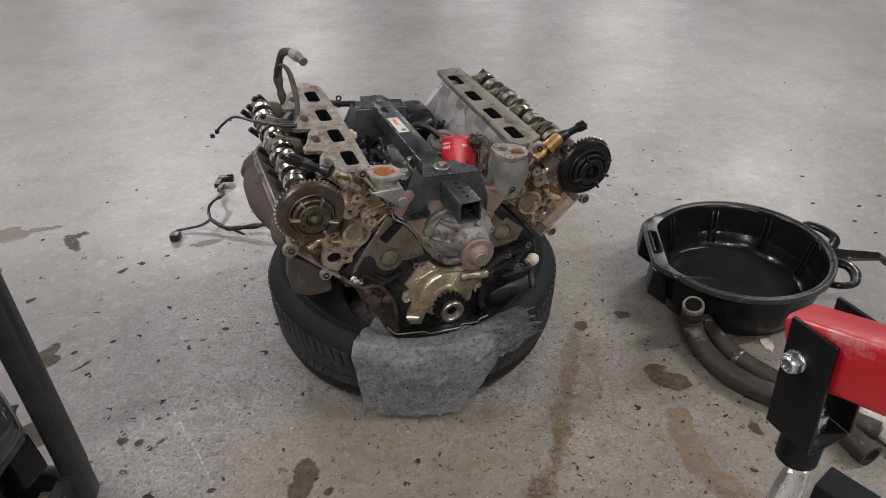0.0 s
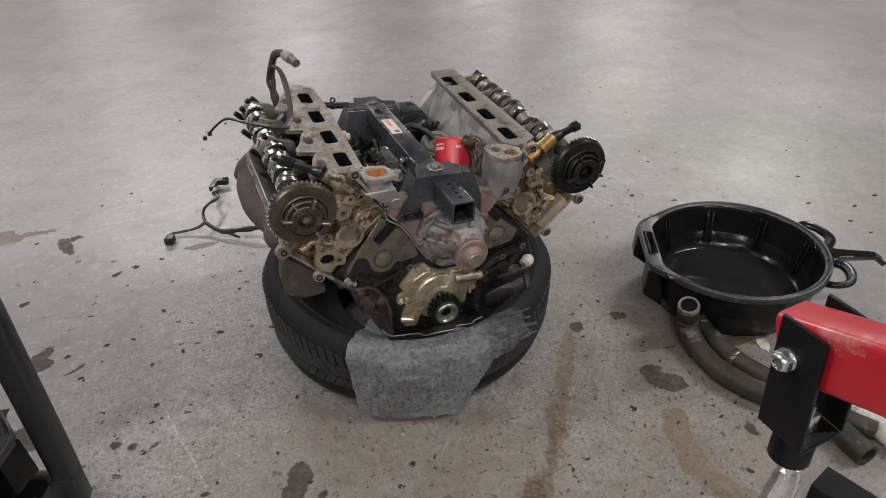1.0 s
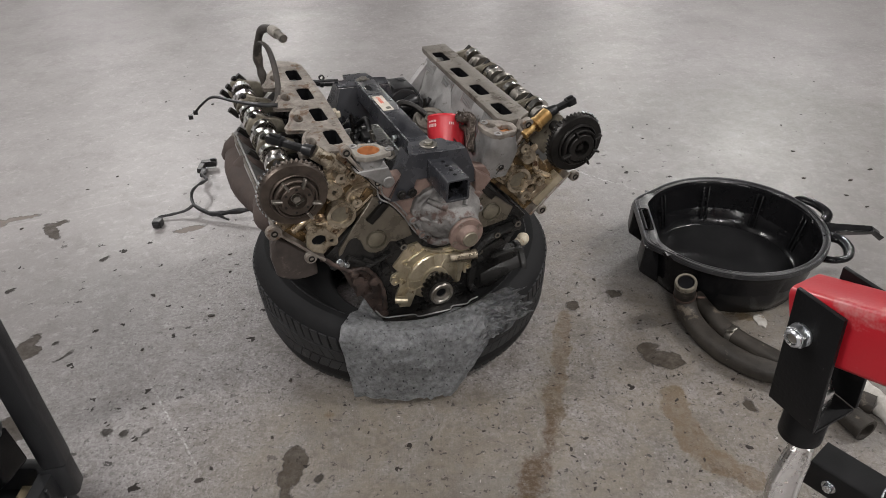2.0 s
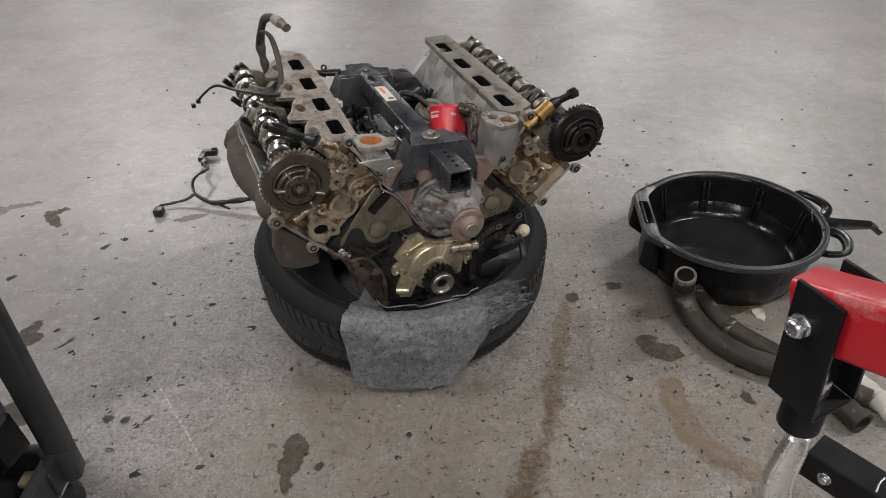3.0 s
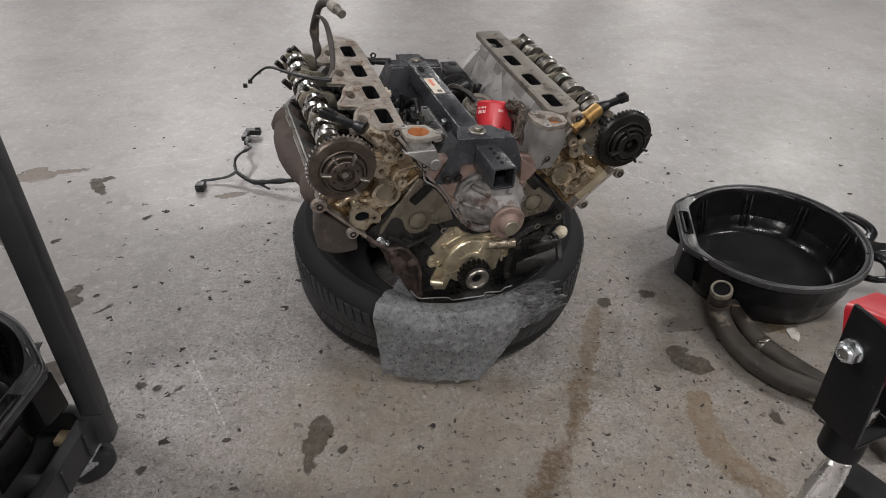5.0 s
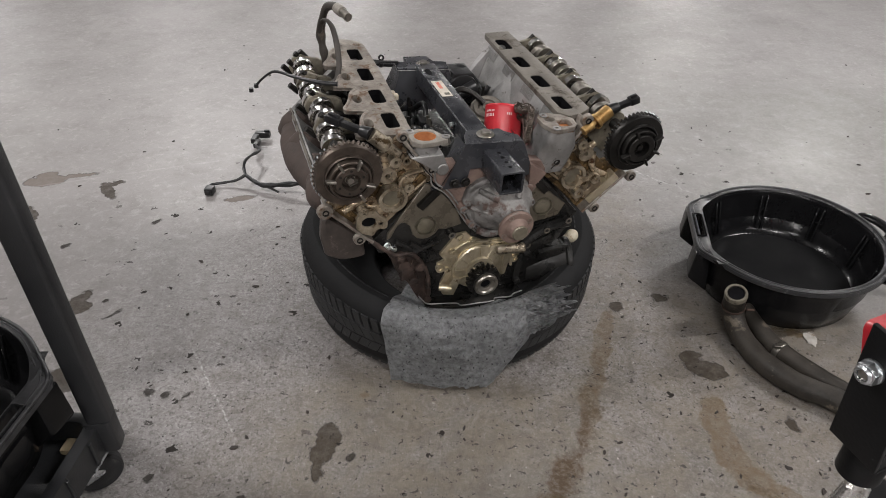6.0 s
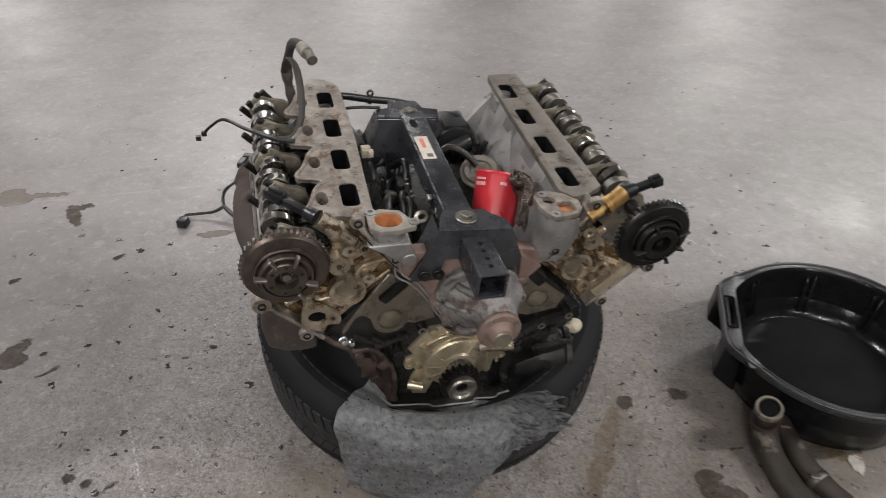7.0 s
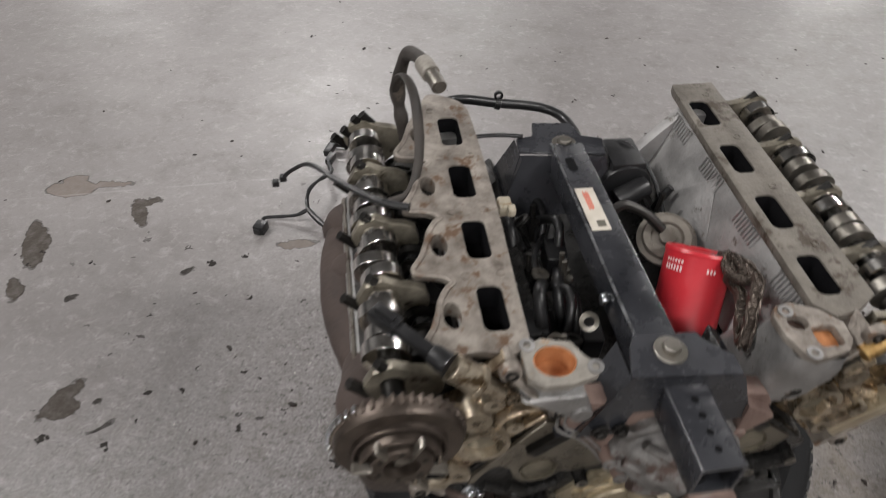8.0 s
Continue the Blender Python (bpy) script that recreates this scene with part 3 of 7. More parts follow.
# ---- tyre ----
tyre = thing("tyre", pose(0.003, 1.712, 0), "worn black truck tyre lying flat on the concrete under the engine", "tyre")
bm = bmesh.new()
prof = [(0.205, 0.035), (0.212, 0.018), (0.24, 0.006), (0.30, 0.0), (0.335, 0.006), (0.362, 0.022), (0.378, 0.042), (0.384, 0.06)]
z = 0.06
for g in (0.085, 0.122, 0.160):
    prof += [(0.386, g - 0.005), (0.379, g - 0.0035), (0.379, g + 0.0035), (0.386, g + 0.005)]
prof += [(0.386, 0.188), (0.384, 0.203), (0.377, 0.222), (0.366, 0.236), (0.352, 0.243), (0.338, 0.240), (0.324, 0.228), (0.305, 0.198), (0.280, 0.160), (0.25, 0.132), (0.215, 0.122), (0.205, 0.116), (0.20, 0.108), (0.215, 0.103), (0.25, 0.108), (0.32, 0.135), (0.35, 0.145), (0.365, 0.11), (0.36, 0.06), (0.33, 0.03), (0.25, 0.04), (0.215, 0.055), (0.205, 0.035)]
lathe(bm, prof, seg=144)
bmesh.ops.remove_doubles(bm, verts=bm.verts[:], dist=1e-5)


def swell(x, y, z):
    """Extra height of the tyre: pressed down at the loaded front, standing proud on the free side."""
    a_ = (math.degrees(math.atan2(y, x)) + 78 + 180) % 360 - 180
    b_ = (math.degrees(math.atan2(y, x)) + 158 + 180) % 360 - 180
    load = math.exp(-(a_ / 52) ** 2)
    return (-0.024 * load + 0.010 * (1 - load) + 0.016 * math.exp(-(b_ / 42) ** 2)) * max(0.0, (z - 0.09) / 0.125)


def lean_out(co):
    """The casing widens upwards to its shoulder."""
    k = 1.0 + 0.040 * min(1.0, max(0.0, co.z / 0.20)) * min(1.0, max(0.0, (math.hypot(co.x, co.y) - 0.30) / 0.06))
    co.x, co.y = co.x * k, co.y * k


for v in bm.verts:
    v.co.z += swell(*v.co)
    lean_out(v.co)
casing = part("casing", bm, casing_rubber, tyre, smooth=30)
bm = bmesh.new()
for lo_z, hi_z, n, skew, dep in ((0.032, 0.0835, 96, 0.014, 0.378), (0.0865, 0.1195, 84, 0.040, 0.3835), (0.1235, 0.158, 84, -0.040, 0.3835), (0.161, 0.203, 96, -0.014, 0.3815), (0.206, 0.240, 96, -0.010, 0.3755)):
    for i in range(n):
        gap = 0.14 if n > 90 else 0.045
        a0, a1 = math.tau * (i + gap) / n, math.tau * (i + 1 - gap) / n
        vs = []
        for rr in (dep - 0.01, dep + 0.0065):
            for aa in (a0, (a0 + a1) / 2, a1):
                for zz, sk in ((lo_z, 0), (hi_z, skew)):
                    k = rr - (0.008 if zz < 0.05 else 0) - (0.030 if zz > 0.235 else 0)
                    vs.append(bm.verts.new((k * math.cos(aa + sk), k * math.sin(aa + sk), zz)))
        q = lambda a, c, d, e: bm.faces.new((vs[a], vs[c], vs[d], vs[e]))
        q(6, 8, 9, 7), q(8, 10, 11, 9), q(0, 6, 7, 1), q(4, 5, 11, 10), q(0, 2, 8, 6), q(2, 4, 10, 8), q(1, 7, 9, 3), q(3, 9, 11, 5)
for v in bm.verts:
    v.co.z += swell(*v.co)
    lean_out(v.co)
tagged(part("tread", bm, rubber, tyre, "worn tread blocks with narrow slits", smooth=25), kind="stuff")

# ---- absorbent pad ----
pad = thing("absorbent_pad", pose(0.008, 1.712, 0), "grey felt oil pad with pin holes, draped over the tyre", "pad")


def pad_point(u, v):
    """u across from left to right, v from under the engine down to the floor."""
    lift = 0.010 * noise.noise(Vector((u * 5, v * 4, 0))) + 0.004 * noise.noise(Vector((u * 15, v * 13, 3)))
    a = radians(-109.5 + u * 65.5 + 3 * v * (1 - u) * (1 if u < 0.3 else 0.5))
    end = float(np.interp(u, (0, 0.52, 0.60, 0.68, 0.78, 0.90, 1.0), (0.93, 0.97, 0.92, 0.74, 0.53, 0.50, 0.48)))
    end += 0.05 * noise.noise(Vector((u * 14, 1.7, 0))) + (0.03 * noise.noise(Vector((u * 45, 5.7, 0))) if u > 0.4 else 0)
    begin = 0.26 * max(0.0, (u - 0.62) / 0.38)
    w = begin + v * (end - begin)
    if w < 0.30:
        k = w / 0.30
        r, zz = 0.25 + k * 0.125, np.interp(0.25 + k * 0.125, (0.25, 0.28, 0.30, 0.32, 0.345, 0.375), (0.160, 0.166, 0.172, 0.192, 0.213, 0.222))
        zz = float(zz) + 0.004 + 0.042 * (1 - k) * max(0.0, 1 - u / 0.22)
    elif w < 0.42:
        k = (w - 0.30) / 0.12
        r, zz = 0.375 + 0.024 * math.sin(k * math.pi / 2), 0.226 - 0.046 * k
    else:
        k = (w - 0.42) / 0.58
        r, zz = 0.399 + 0.006 * k, 0.180 - 0.186 * k
    crumple = max(0.0, (u - 0.62) / 0.38)
    lift += crumple * (0.034 * noise.noise(Vector((u * 13, v * 9, 8))) + 0.020 * noise.noise(Vector((u * 40, v * 26, 2))) + 0.012 * noise.noise(Vector((u * 90, v * 60, 5))) + 0.022)
    rise = 0.030 * (1 - math.exp(-((math.degrees(a) + 78) / 52) ** 2)) * max(0.0, (zz - 0.09) / 0.125)
    zz += rise * (0.8 if u > 0.3 else 0.3)
    r += 0.014 * min(1.0, max(0.0, zz / 0.2)) * (1 if r > 0.36 else 0)
    return Vector(((r + lift) * math.cos(a), (r + lift) * math.sin(a), max(0.003, zz + lift * 0.9)))


bm = bmesh.new()
NU, NV = 130, 80
grid = [[bm.verts.new(pad_point(i / NU, j / NV)) for j in range(NV + 1)] for i in range(NU + 1)]
for i in range(NU):
    for j in range(NV):
        bm.faces.new((grid[i][j], grid[i + 1][j], grid[i + 1][j + 1], grid[i][j + 1]))
bmesh.ops.solidify(bm, geom=bm.faces[:], thickness=-0.003)
felt = part("felt", bm, pad_mat, pad, smooth=60)
bm = bmesh.new()
for i in range(1, 10):
    for j in range(2, 9):
        u, v = (i + 0.4 * (j % 2) + 0.25 * noise.noise(Vector((i * 3.1, j * 1.7, 0)))) / 11, (j + 0.3 * noise.noise(Vector((i * 1.3, j * 2.9, 4)))) / 9.3
        if u > 0.66:
            continue
        p, q, r_ = pad_point(u, v), pad_point(u + 0.01, v), pad_point(u, v + 0.01)
        n = (q - p).cross(r_ - p).normalized()
        n = -n if n.z < 0 and n.dot(p) < 0 else n
        n = n if n.dot(Vector((p.x, p.y, 0.25))) > 0 else -n
        cyl(bm, p + n * 0.001, p + n * 0.0042, 0.0013, seg=6)
tagged(part("pin_hole", bm, dark_hole, pad, "rows of small dark pin holes", smooth=0), kind="stuff")

# ---- engine ----
ENG = pose(0.119, 1.397, 0.275) @ pose(0, 0, 0, 0, 0, 24) @ pose(0, 0, 0, 3, 0, 0) @ pose(0, 0, 0, 0, 3.6, 0)
engine = thing("engine", ENG, "stripped V8 truck engine with open cylinder heads, resting on a tyre", "engine")
H = math.sqrt(0.5)


def bank(s, a, p):
    """(x, z) on the bank of side s: a along the bank's axis, p across it (outwards)."""
    return (s * (a + p) * H, (a - p) * H)


def bank3(s, a, p, y):
    x, zz = bank(s, a, p)
    return Vector((x, y, zz))


def prism(bm, pts, y0, y1, holes=()):
    plate(bm, pts, holes, y1 - y0, xz(y1))


# block
bm = bmesh.new()
right = [(0.05, 0.165), (0.112, 0.258), (0.259, 0.114), (0.236, 0.084), (0.155, 0.046), (0.122, 0.0), (0.112, -0.088)]
prism(bm, right + [(-x, zz) for x, zz in reversed(right)], 0.078, 0.57)
block = part("block", soften(bm, 0.005, 2), iron, engine, "black oily cast iron cylinder block")
bm = bmesh.new()
for s in (1, -1):
    for i in range(4):
        prism(bm, [bank(s, 0.10 + 0.035 * i, 0.085 + 0.004 * i), bank(s, 0.10 + 0.035 * i, 0.104 + 0.004 * i), bank(s, 0.115 + 0.035 * i, 0.108 + 0.004 * i), bank(s, 0.115 + 0.035 * i, 0.085 + 0.004 * i)], 0.09, 0.5)
part("side_rib", soften(bm, 0.003, 1), iron, engine, split=True)
for s in (1, -1):
    # bare oily face between bank and crank
    bm = bmesh.new()
    if s < 0:
        plug_x, plug_z = 0.135, 0.142
        face = [(0.142, 0.255), (0.124, 0.247), (0.092, 0.215), (0.060, 0.171), (0.048, 0.133), (0.086, 0.124), (0.103, 0.128), (0.110, 0.116), (0.122, 0.108), (0.137, 0.105), (0.153, 0.110), (0.164, 0.122), (0.172, 0.148), (0.184, 0.158), (0.194, 0.158), (0.204, 0.146), (0.215, 0.122), (0.224, 0.116), (0.222, 0.134)]
    else:
        plug_x, plug_z = 0.155, 0.150
        face = [(0.10, 0.245), (0.215, 0.150), (0.200, 0.118), (0.170, 0.112), (0.14, 0.108), (0.112, 0.118), (0.10, 0.132), (0.078, 0.128), (0.035, 0.135), (0.05, 0.17)]
    prism(bm, [(s * x, zz) for x, zz in face], 0.072, 0.079, [[(s * x, zz) for x, zz in circle(plug_x, plug_z, 0.0235, 24)]])
    part("front_face", soften(bm, 0.0012, 1), olive, engine, "bare oily iron face")
    bm = bmesh.new()
    lathe(bm, [(0.0245, 0.004), (0.0242, 0.0055), (0.0232, 0.0055), (0.0225, -0.002), (0.0205, -0.002), (0.0195, 0.0025), (0.018, 0.0032), (0.0, 0.0032)], xz(0.074) @ Matrix.Translation((s * plug_x, plug_z, 0)), 32)
    part("core_plug", bm, plug_olive, engine, "oiled steel core plug")
    bm = bmesh.new()
    prism(bm, [(s * x, zz) for x, zz in ((0.147, 0.191), (0.160, 0.203), (0.121, 0.243), (0.108, 0.231))], 0.062, 0.074)
    part("chain_guide_stop", soften(bm, 0.002), phaser_dark, engine)
    # black ribs and bolt eyes on the front under the face
    bm = bmesh.new()
    if s > 0:
        eyes = ((0.225, 0.108), (0.17, 0.088), (0.125, 0.05), (0.085, 0.112))
        tube(bm, [(0.235, 0.072, 0.095), (0.19, 0.07, 0.092), (0.14, 0.068, 0.072), (0.115, 0.068, 0.04)], 0.014, 10, 5)
    else:
        eyes = ((0.075, 0.116), (0.118, 0.060))
        for x0, z0, x1, z1 in ((0.205, 0.108, 0.165, 0.082), (0.170, 0.098, 0.130, 0.070), (0.160, 0.070, 0.100, 0.092)):
            cyl(bm, (-x0, 0.074, z0), (-x1, 0.074, z1), 0.0075, 0.006, 8)
    for px, pz in eyes:
        cyl(bm, (s * px, 0.08, pz), (s * px, 0.056, pz), 0.010, 0.009, 14)
    part("front_rib", bm, iron, engine, "black oily ribs with bolt bosses")
    bm = bmesh.new()
    for px, pz in eyes[:3 if s > 0 else 1]:
        lathe(bm, [(0.0085, -0.002), (0.0085, 0.003), (0.0045, 0.003), (0.0045, -0.004), (0, -0.004)], xz(0.058) @ Matrix.Translation((s * px, pz, 0)), 14)
    part("boss_face", bm, steel, engine, split=True)

# lower front flanges beside the oil pump
bm = bmesh.new()
out = [(-0.262, 0.125), (-0.225, 0.092), (-0.206, 0.076), (-0.180, 0.076), (-0.163, 0.071), (-0.148, 0.052), (-0.137, 0.033), (-0.124, 0.004), (-0.118, -0.05), (-0.120, -0.090), (-0.136, -0.088), (-0.165, -0.03), (-0.197, 0.016), (-0.210, 0.058)]
prism(bm, out, 0.082, 0.100)
tube(bm, [(x, 0.066, zz) for x, zz in out[:10]], 0.0058, 10, 6)
for px, pz, r in ((-0.146, 0.034, 0.013), (-0.124, -0.072, 0.012), (-0.192, 0.066, 0.010), (-0.180, 0.035, 0.016), (-0.160, -0.005, 0.012)):
    cyl(bm, (px, 0.09, pz), (px, 0.056 if r < 0.0135 else 0.068, pz), r, r * 0.92, 16)
box(bm, (-0.172, 0.080, 0.012), (0.030, 0.024, 0.040), None)
part("side_flange", roughen(soften(bm, 0.003), 2, 0.003, 45), flange_rust, engine, "rusty dark cast flange with a raised edge")
bm = bmesh.new()
prism(bm, [(0.245, 0.10), (0.214, 0.078), (0.165, 0.058), (0.135, 0.044), (0.116, 0.018), (0.106, -0.02), (0.106, -0.07), (0.122, -0.088), (0.15, -0.07), (0.185, -0.02), (0.20, 0.04)], 0.066, 0.12)
for px, pz in ((0.128, 0.025), (0.115, -0.065), (0.2, 0.068)):
    cyl(bm, (px, 0.075, pz), (px, 0.055, pz), 0.010, 0.009, 16)
part("side_flange", soften(bm, 0.003), iron, engine, "black oily flange")

bm = bmesh.new()
hexbolt(bm, (-0.222, 0.074, 0.098), (0.3, -1, 0.2), 0.007, 0.010)
hexbolt(bm, (-0.207, 0.076, 0.088), (0.3, -1, 0.2), 0.006, 0.009)
part("stud_bolt", soften(bm, 0.001, 1), zinc, engine, "bright steel stud bolt", split=True)

# pan rail with its grey gasket edge
bm = bmesh.new()
box(bm, (0, 0.30, -0.094), (0.25, 0.50, 0.012))
prism(bm, [(-0.125, -0.1), (-0.08, -0.102), (0.09, -0.102), (0.125, -0.1), (0.125, -0.088), (-0.125, -0.088)], 0.035, 0.10)
part("pan_rail", soften(bm, 0.002), iron, engine)
bm = bmesh.new()
tube(bm, [(-0.152, 0.036, -0.036), (-0.138, 0.034, -0.055), (-0.126, 0.034, -0.064), (-0.104, 0.034, -0.068), (-0.056, 0.034, -0.077), (-0.040, 0.034, -0.088), (0.0, 0.034, -0.090), (0.043, 0.034, -0.092), (0.048, 0.034, -0.083), (0.088, 0.034, -0.088), (0.098, 0.034, -0.079), (0.120, 0.036, -0.076)], 0.0017, 6, 4)
part("pan_gasket", bm, alu, engine, "thin grey gasket edge along the pan rail")

# oil pump
bm = bmesh.new()
pump_out = [(-0.070, 0.096), (-0.059, 0.110), (-0.036, 0.112), (-0.022, 0.095), (0.007, 0.080), (0.037, 0.078), (0.071, 0.079), (0.088, 0.066), (0.110, 0.050), (0.112, 0.022), (0.106, 0.0), (0.078, -0.010), (0.074, -0.031), (0.050, -0.055), (0.020, -0.066), (-0.027, -0.055), (-0.049, -0.042), (-0.054, -0.066), (-0.091, -0.056), (-0.089, -0.032), (-0.076, 0.0), (-0.091, 0.002), (-0.104, 0.014), (-0.101, 0.030), (-0.084, 0.037), (-0.099, 0.057), (-0.082, 0.078)]
prism(bm, pump_out, 0.062, 0.078)
pump = part("oil_pump", soften(bm, 0.0025, 2), brass, engine, "golden varnished oil pump housing")
bm = bmesh.new()
lathe(bm, [(0.066, -0.004), (0.065, 0.006), (0.062, 0.009), (0.050, 0.011), (0.036, 0.014), (0.034, 0.020), (0.0275, 0.021), (0.0255, 0.012), (0.0, 0.010)], xz(0.062) @ Matrix.Translation((0.004, 0.006, 0)), 56)
part("pump_cover", bm, brass, pump, "raised round pump cover")
bm = bmesh.new()
for a in (62, 92, 120, 148, 178, 207):
    c_, s_ = math.cos(radians(a)), math.sin(radians(a))
    cyl(bm, (0.004 + 0.035 * c_, 0.0475, 0.006 + 0.035 * s_), (0.004 + 0.063 * c_, 0.0525, 0.006 + 0.063 * s_), 0.0020, 0.0016, 6)
part("cover_rib", bm, brass, pump, split=True)
bm = bmesh.new()
prism(bm, [(0.018, 0.052), (0.026, 0.068), (0.074, 0.060), (0.084, 0.040), (0.076, -0.026), (0.064, -0.030), (0.052, 0.030)], 0.050, 0.064)
prism(bm, [(-0.088, -0.058), (-0.058, -0.066), (-0.042, -0.020), (-0.062, -0.008)], 0.046, 0.064)
part("pump_web", soften(bm, 0.003, 2), brass, pump, "raised web on the pump body", split=True)
bm = bmesh.new()
for p0, p1, r in (((-0.094, 0.056, -0.040), (-0.066, 0.044, -0.040), 0.010), ((0.084, 0.056, 0.034), (0.090, 0.056, -0.006), 0.0035), ((0.062, 0.049, 0.052), (0.068, 0.049, -0.024), 0.0025)):
    cyl(bm, p0, p1, r, r, 12)
tube(bm, [(-0.070, 0.060, 0.056), (-0.056, 0.059, 0.040), (-0.062, 0.059, 0.006), (-0.060, 0.059, -0.020)], 0.004, 8, 5)
tube(bm, [(-0.062, 0.060, 0.066), (-0.030, 0.060, 0.084), (0.006, 0.060, 0.078), (0.040, 0.060, 0.070), (0.075, 0.060, 0.068)], 0.0035, 8, 5)
part("casting_rib", bm, brass, pump, split=True)
bm = bmesh.new()
tube(bm, [(0.040, 0.045, 0.058), (0.075, 0.042, 0.058), (0.108, 0.039, 0.058)], [0.0105, 0.0115, 0.0125], 18, 6, bore=0.008)
part("oil_stub", bm, plug_steel, pump, "pale cast oil stub", smooth=40)
bm = bmesh.new()
for px, pz, r in ((-0.052, 0.100, 0.0105), (-0.020, 0.086, 0.0085), (-0.068, 0.062, 0.0095), (0.026, 0.070, 0.008), (0.098, 0.010, 0.0095), (-0.094, 0.016, 0.0115), (-0.076, 0.008, 0.009), (0.050, 0.050, 0.007)):
    lathe(bm, [(r, -0.004), (r * 0.96, 0.005), (r * 0.58, 0.005), (r * 0.52, -0.004), (0, -0.004)], xz(0.061) @ Matrix.Translation((px, pz, 0)), 16)
part("bolt_boss", bm, brass, pump, split=True)
bm = bmesh.new()
for px, pz, r in ((-0.052, 0.100, 0.0052), (-0.068, 0.062, 0.0048), (0.098, 0.010, 0.0048), (-0.094, 0.016, 0.006)):
    cyl(bm, (px, 0.066, pz), (px, 0.0625, pz), r, seg=12)
part("bolt_hole", bm, dark_hole, pump, split=True)

pump.matrix_basis = pose(0.003, 0.010, -0.005)

# crankshaft nose and sprocket
bm = bmesh.new()
cyl(bm, (0, 0.08, 0), (0, 0.021, 0), 0.0195, seg=28)
lathe(bm, [(0.020, -0.006), (0.0285, -0.006), (0.0295, -0.004), (0.0295, 0.005), (0.0275, 0.0075), (0.0225, 0.0075), (0.0200, 0.003), (0.0150, 0.001), (0.0125, 0.0), (0.0120, -0.018), (0, -0.018)], xz(0.002), 40)
nose = part("crank_nose", bm, steel, engine, "steel crankshaft nose with a hollow end")
bm = bmesh.new()
for i in range(16):
    a = math.tau * i / 16
    box(bm, (0.0205, 0.050, 0), (0.0045, 0.042, 0.0042), Matrix.Rotation(-a, 4, "Y"))
part("spline_tooth", soften(bm, 0.0008, 1), steel, nose, split=True)
# near-black plug gives the hollow nose its inner shade by colour
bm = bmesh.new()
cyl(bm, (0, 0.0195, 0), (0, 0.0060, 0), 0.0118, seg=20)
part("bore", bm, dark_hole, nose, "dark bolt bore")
for yy in (0.021, 0.009):
    bm = bmesh.new()
    pts = []
    for i in range(18):
        for k, rr in ((0.0, 0.0325), (0.34, 0.0325), (0.45, 0.0405), (0.55, 0.0415), (0.80, 0.0415), (0.90, 0.0405)):
            a = math.tau * (i + k) / 18
            pts.append((rr * math.cos(a), rr * math.sin(a)))
    plate(bm, pts, [circle(0, 0, 0.019, 20)], 0.0075, xz(yy + 0.0075))
    part("sprocket", soften(bm, 0.0012, 2), phaser_dark, nose, "dark chain sprocket")
bm = bmesh.new()
plate(bm, circle(0, 0, 0.0325, 36), [circle(0, 0, 0.0205, 28)], 0.024, xz(0.031))
part("sprocket_core", bm, phaser_dark, nose)

# water pump and the rusty valley cover
bm = bmesh.new()
prism(bm, [(-0.122, 0.305), (-0.132, 0.268), (-0.104, 0.237), (-0.070, 0.192), (-0.042, 0.144), (-0.017, 0.116), (0.01, 0.112), (0.06, 0.118), (0.09, 0.16), (0.13, 0.225), (0.138, 0.262), (0.122, 0.285), (0.05, 0.300), (-0.05, 0.305)], 0.062, 0.09)
prism(bm, [(0.088, 0.292), (0.132, 0.262), (0.105, 0.225), (0.092, 0.235)], 0.045, 0.07)
for px, pz in ((-0.060, 0.195), (-0.036, 0.150), (0.104, 0.190), (0.096, 0.228)):
    cyl(bm, (px, 0.07, pz), (px, 0.042, pz), 0.0100, 0.0095, 16)
part("valley_cover", roughen(soften(bm, 0.004), 2, 0.002, 50), rust, engine, "rusty front valley casting")
bm = bmesh.new()
for o in (0.0, 0.0085):
    tube(bm, [(-0.136 + o, 0.060, 0.290 + o), (-0.131 + o, 0.060, 0.258 + o * 0.6), (-0.104 + o, 0.058, 0.237 + o * 0.4), (-0.079 + o, 0.058, 0.205), (-0.063 + o, 0.058, 0.177), (-0.042 + o, 0.058, 0.144), (-0.017 + o, 0.058, 0.117)], 0.0019, 6, 6)
part("gasket_edge", bm, alu, engine)
bm = bmesh.new()
wp_out = [(-0.058, 0.212), (-0.050, 0.238), (-0.022, 0.260), (0.030, 0.266), (0.078, 0.252), (0.104, 0.222), (0.104, 0.190), (0.090, 0.150), (0.062, 0.124), (0.020, 0.122), (-0.012, 0.132), (-0.034, 0.150), (-0.052, 0.180)]
wp_out = [(q.x, q.y) for q in spline([(x, zz, 0) for x, zz in wp_out + wp_out[:1]], 4)][:-1]
rows = []
for k, yy in ((1.0, 0.062), (1.0, 0.050), (0.97, 0.047), (0.90, 0.046), (0.86, 0.036), (0.74, 0.024), (0.58, 0.014), (0.46, 0.002), (0.40, -0.006)):
    cx, cz = 0.045 - 0.02 * k, 0.172 + 0.018 * k
    rows.append([bm.verts.new((cx + (x - 0.025) * k + (0.02 * (1 - k)), yy, cz + (zz - 0.19) * k)) for x, zz in wp_out])
for r0, r1 in zip(rows, rows[1:]):
    for i in range(len(r0)):
        bm.faces.new((r0[i], r0[(i + 1) % len(r0)], r1[(i + 1) % len(r0)], r1[i]))
bm.faces.new(rows[-1]), bm.faces.new(rows[0])
bmesh.ops.recalc_face_normals(bm, faces=bm.faces[:])
roughen(bm, 2, 0.0035, 55)
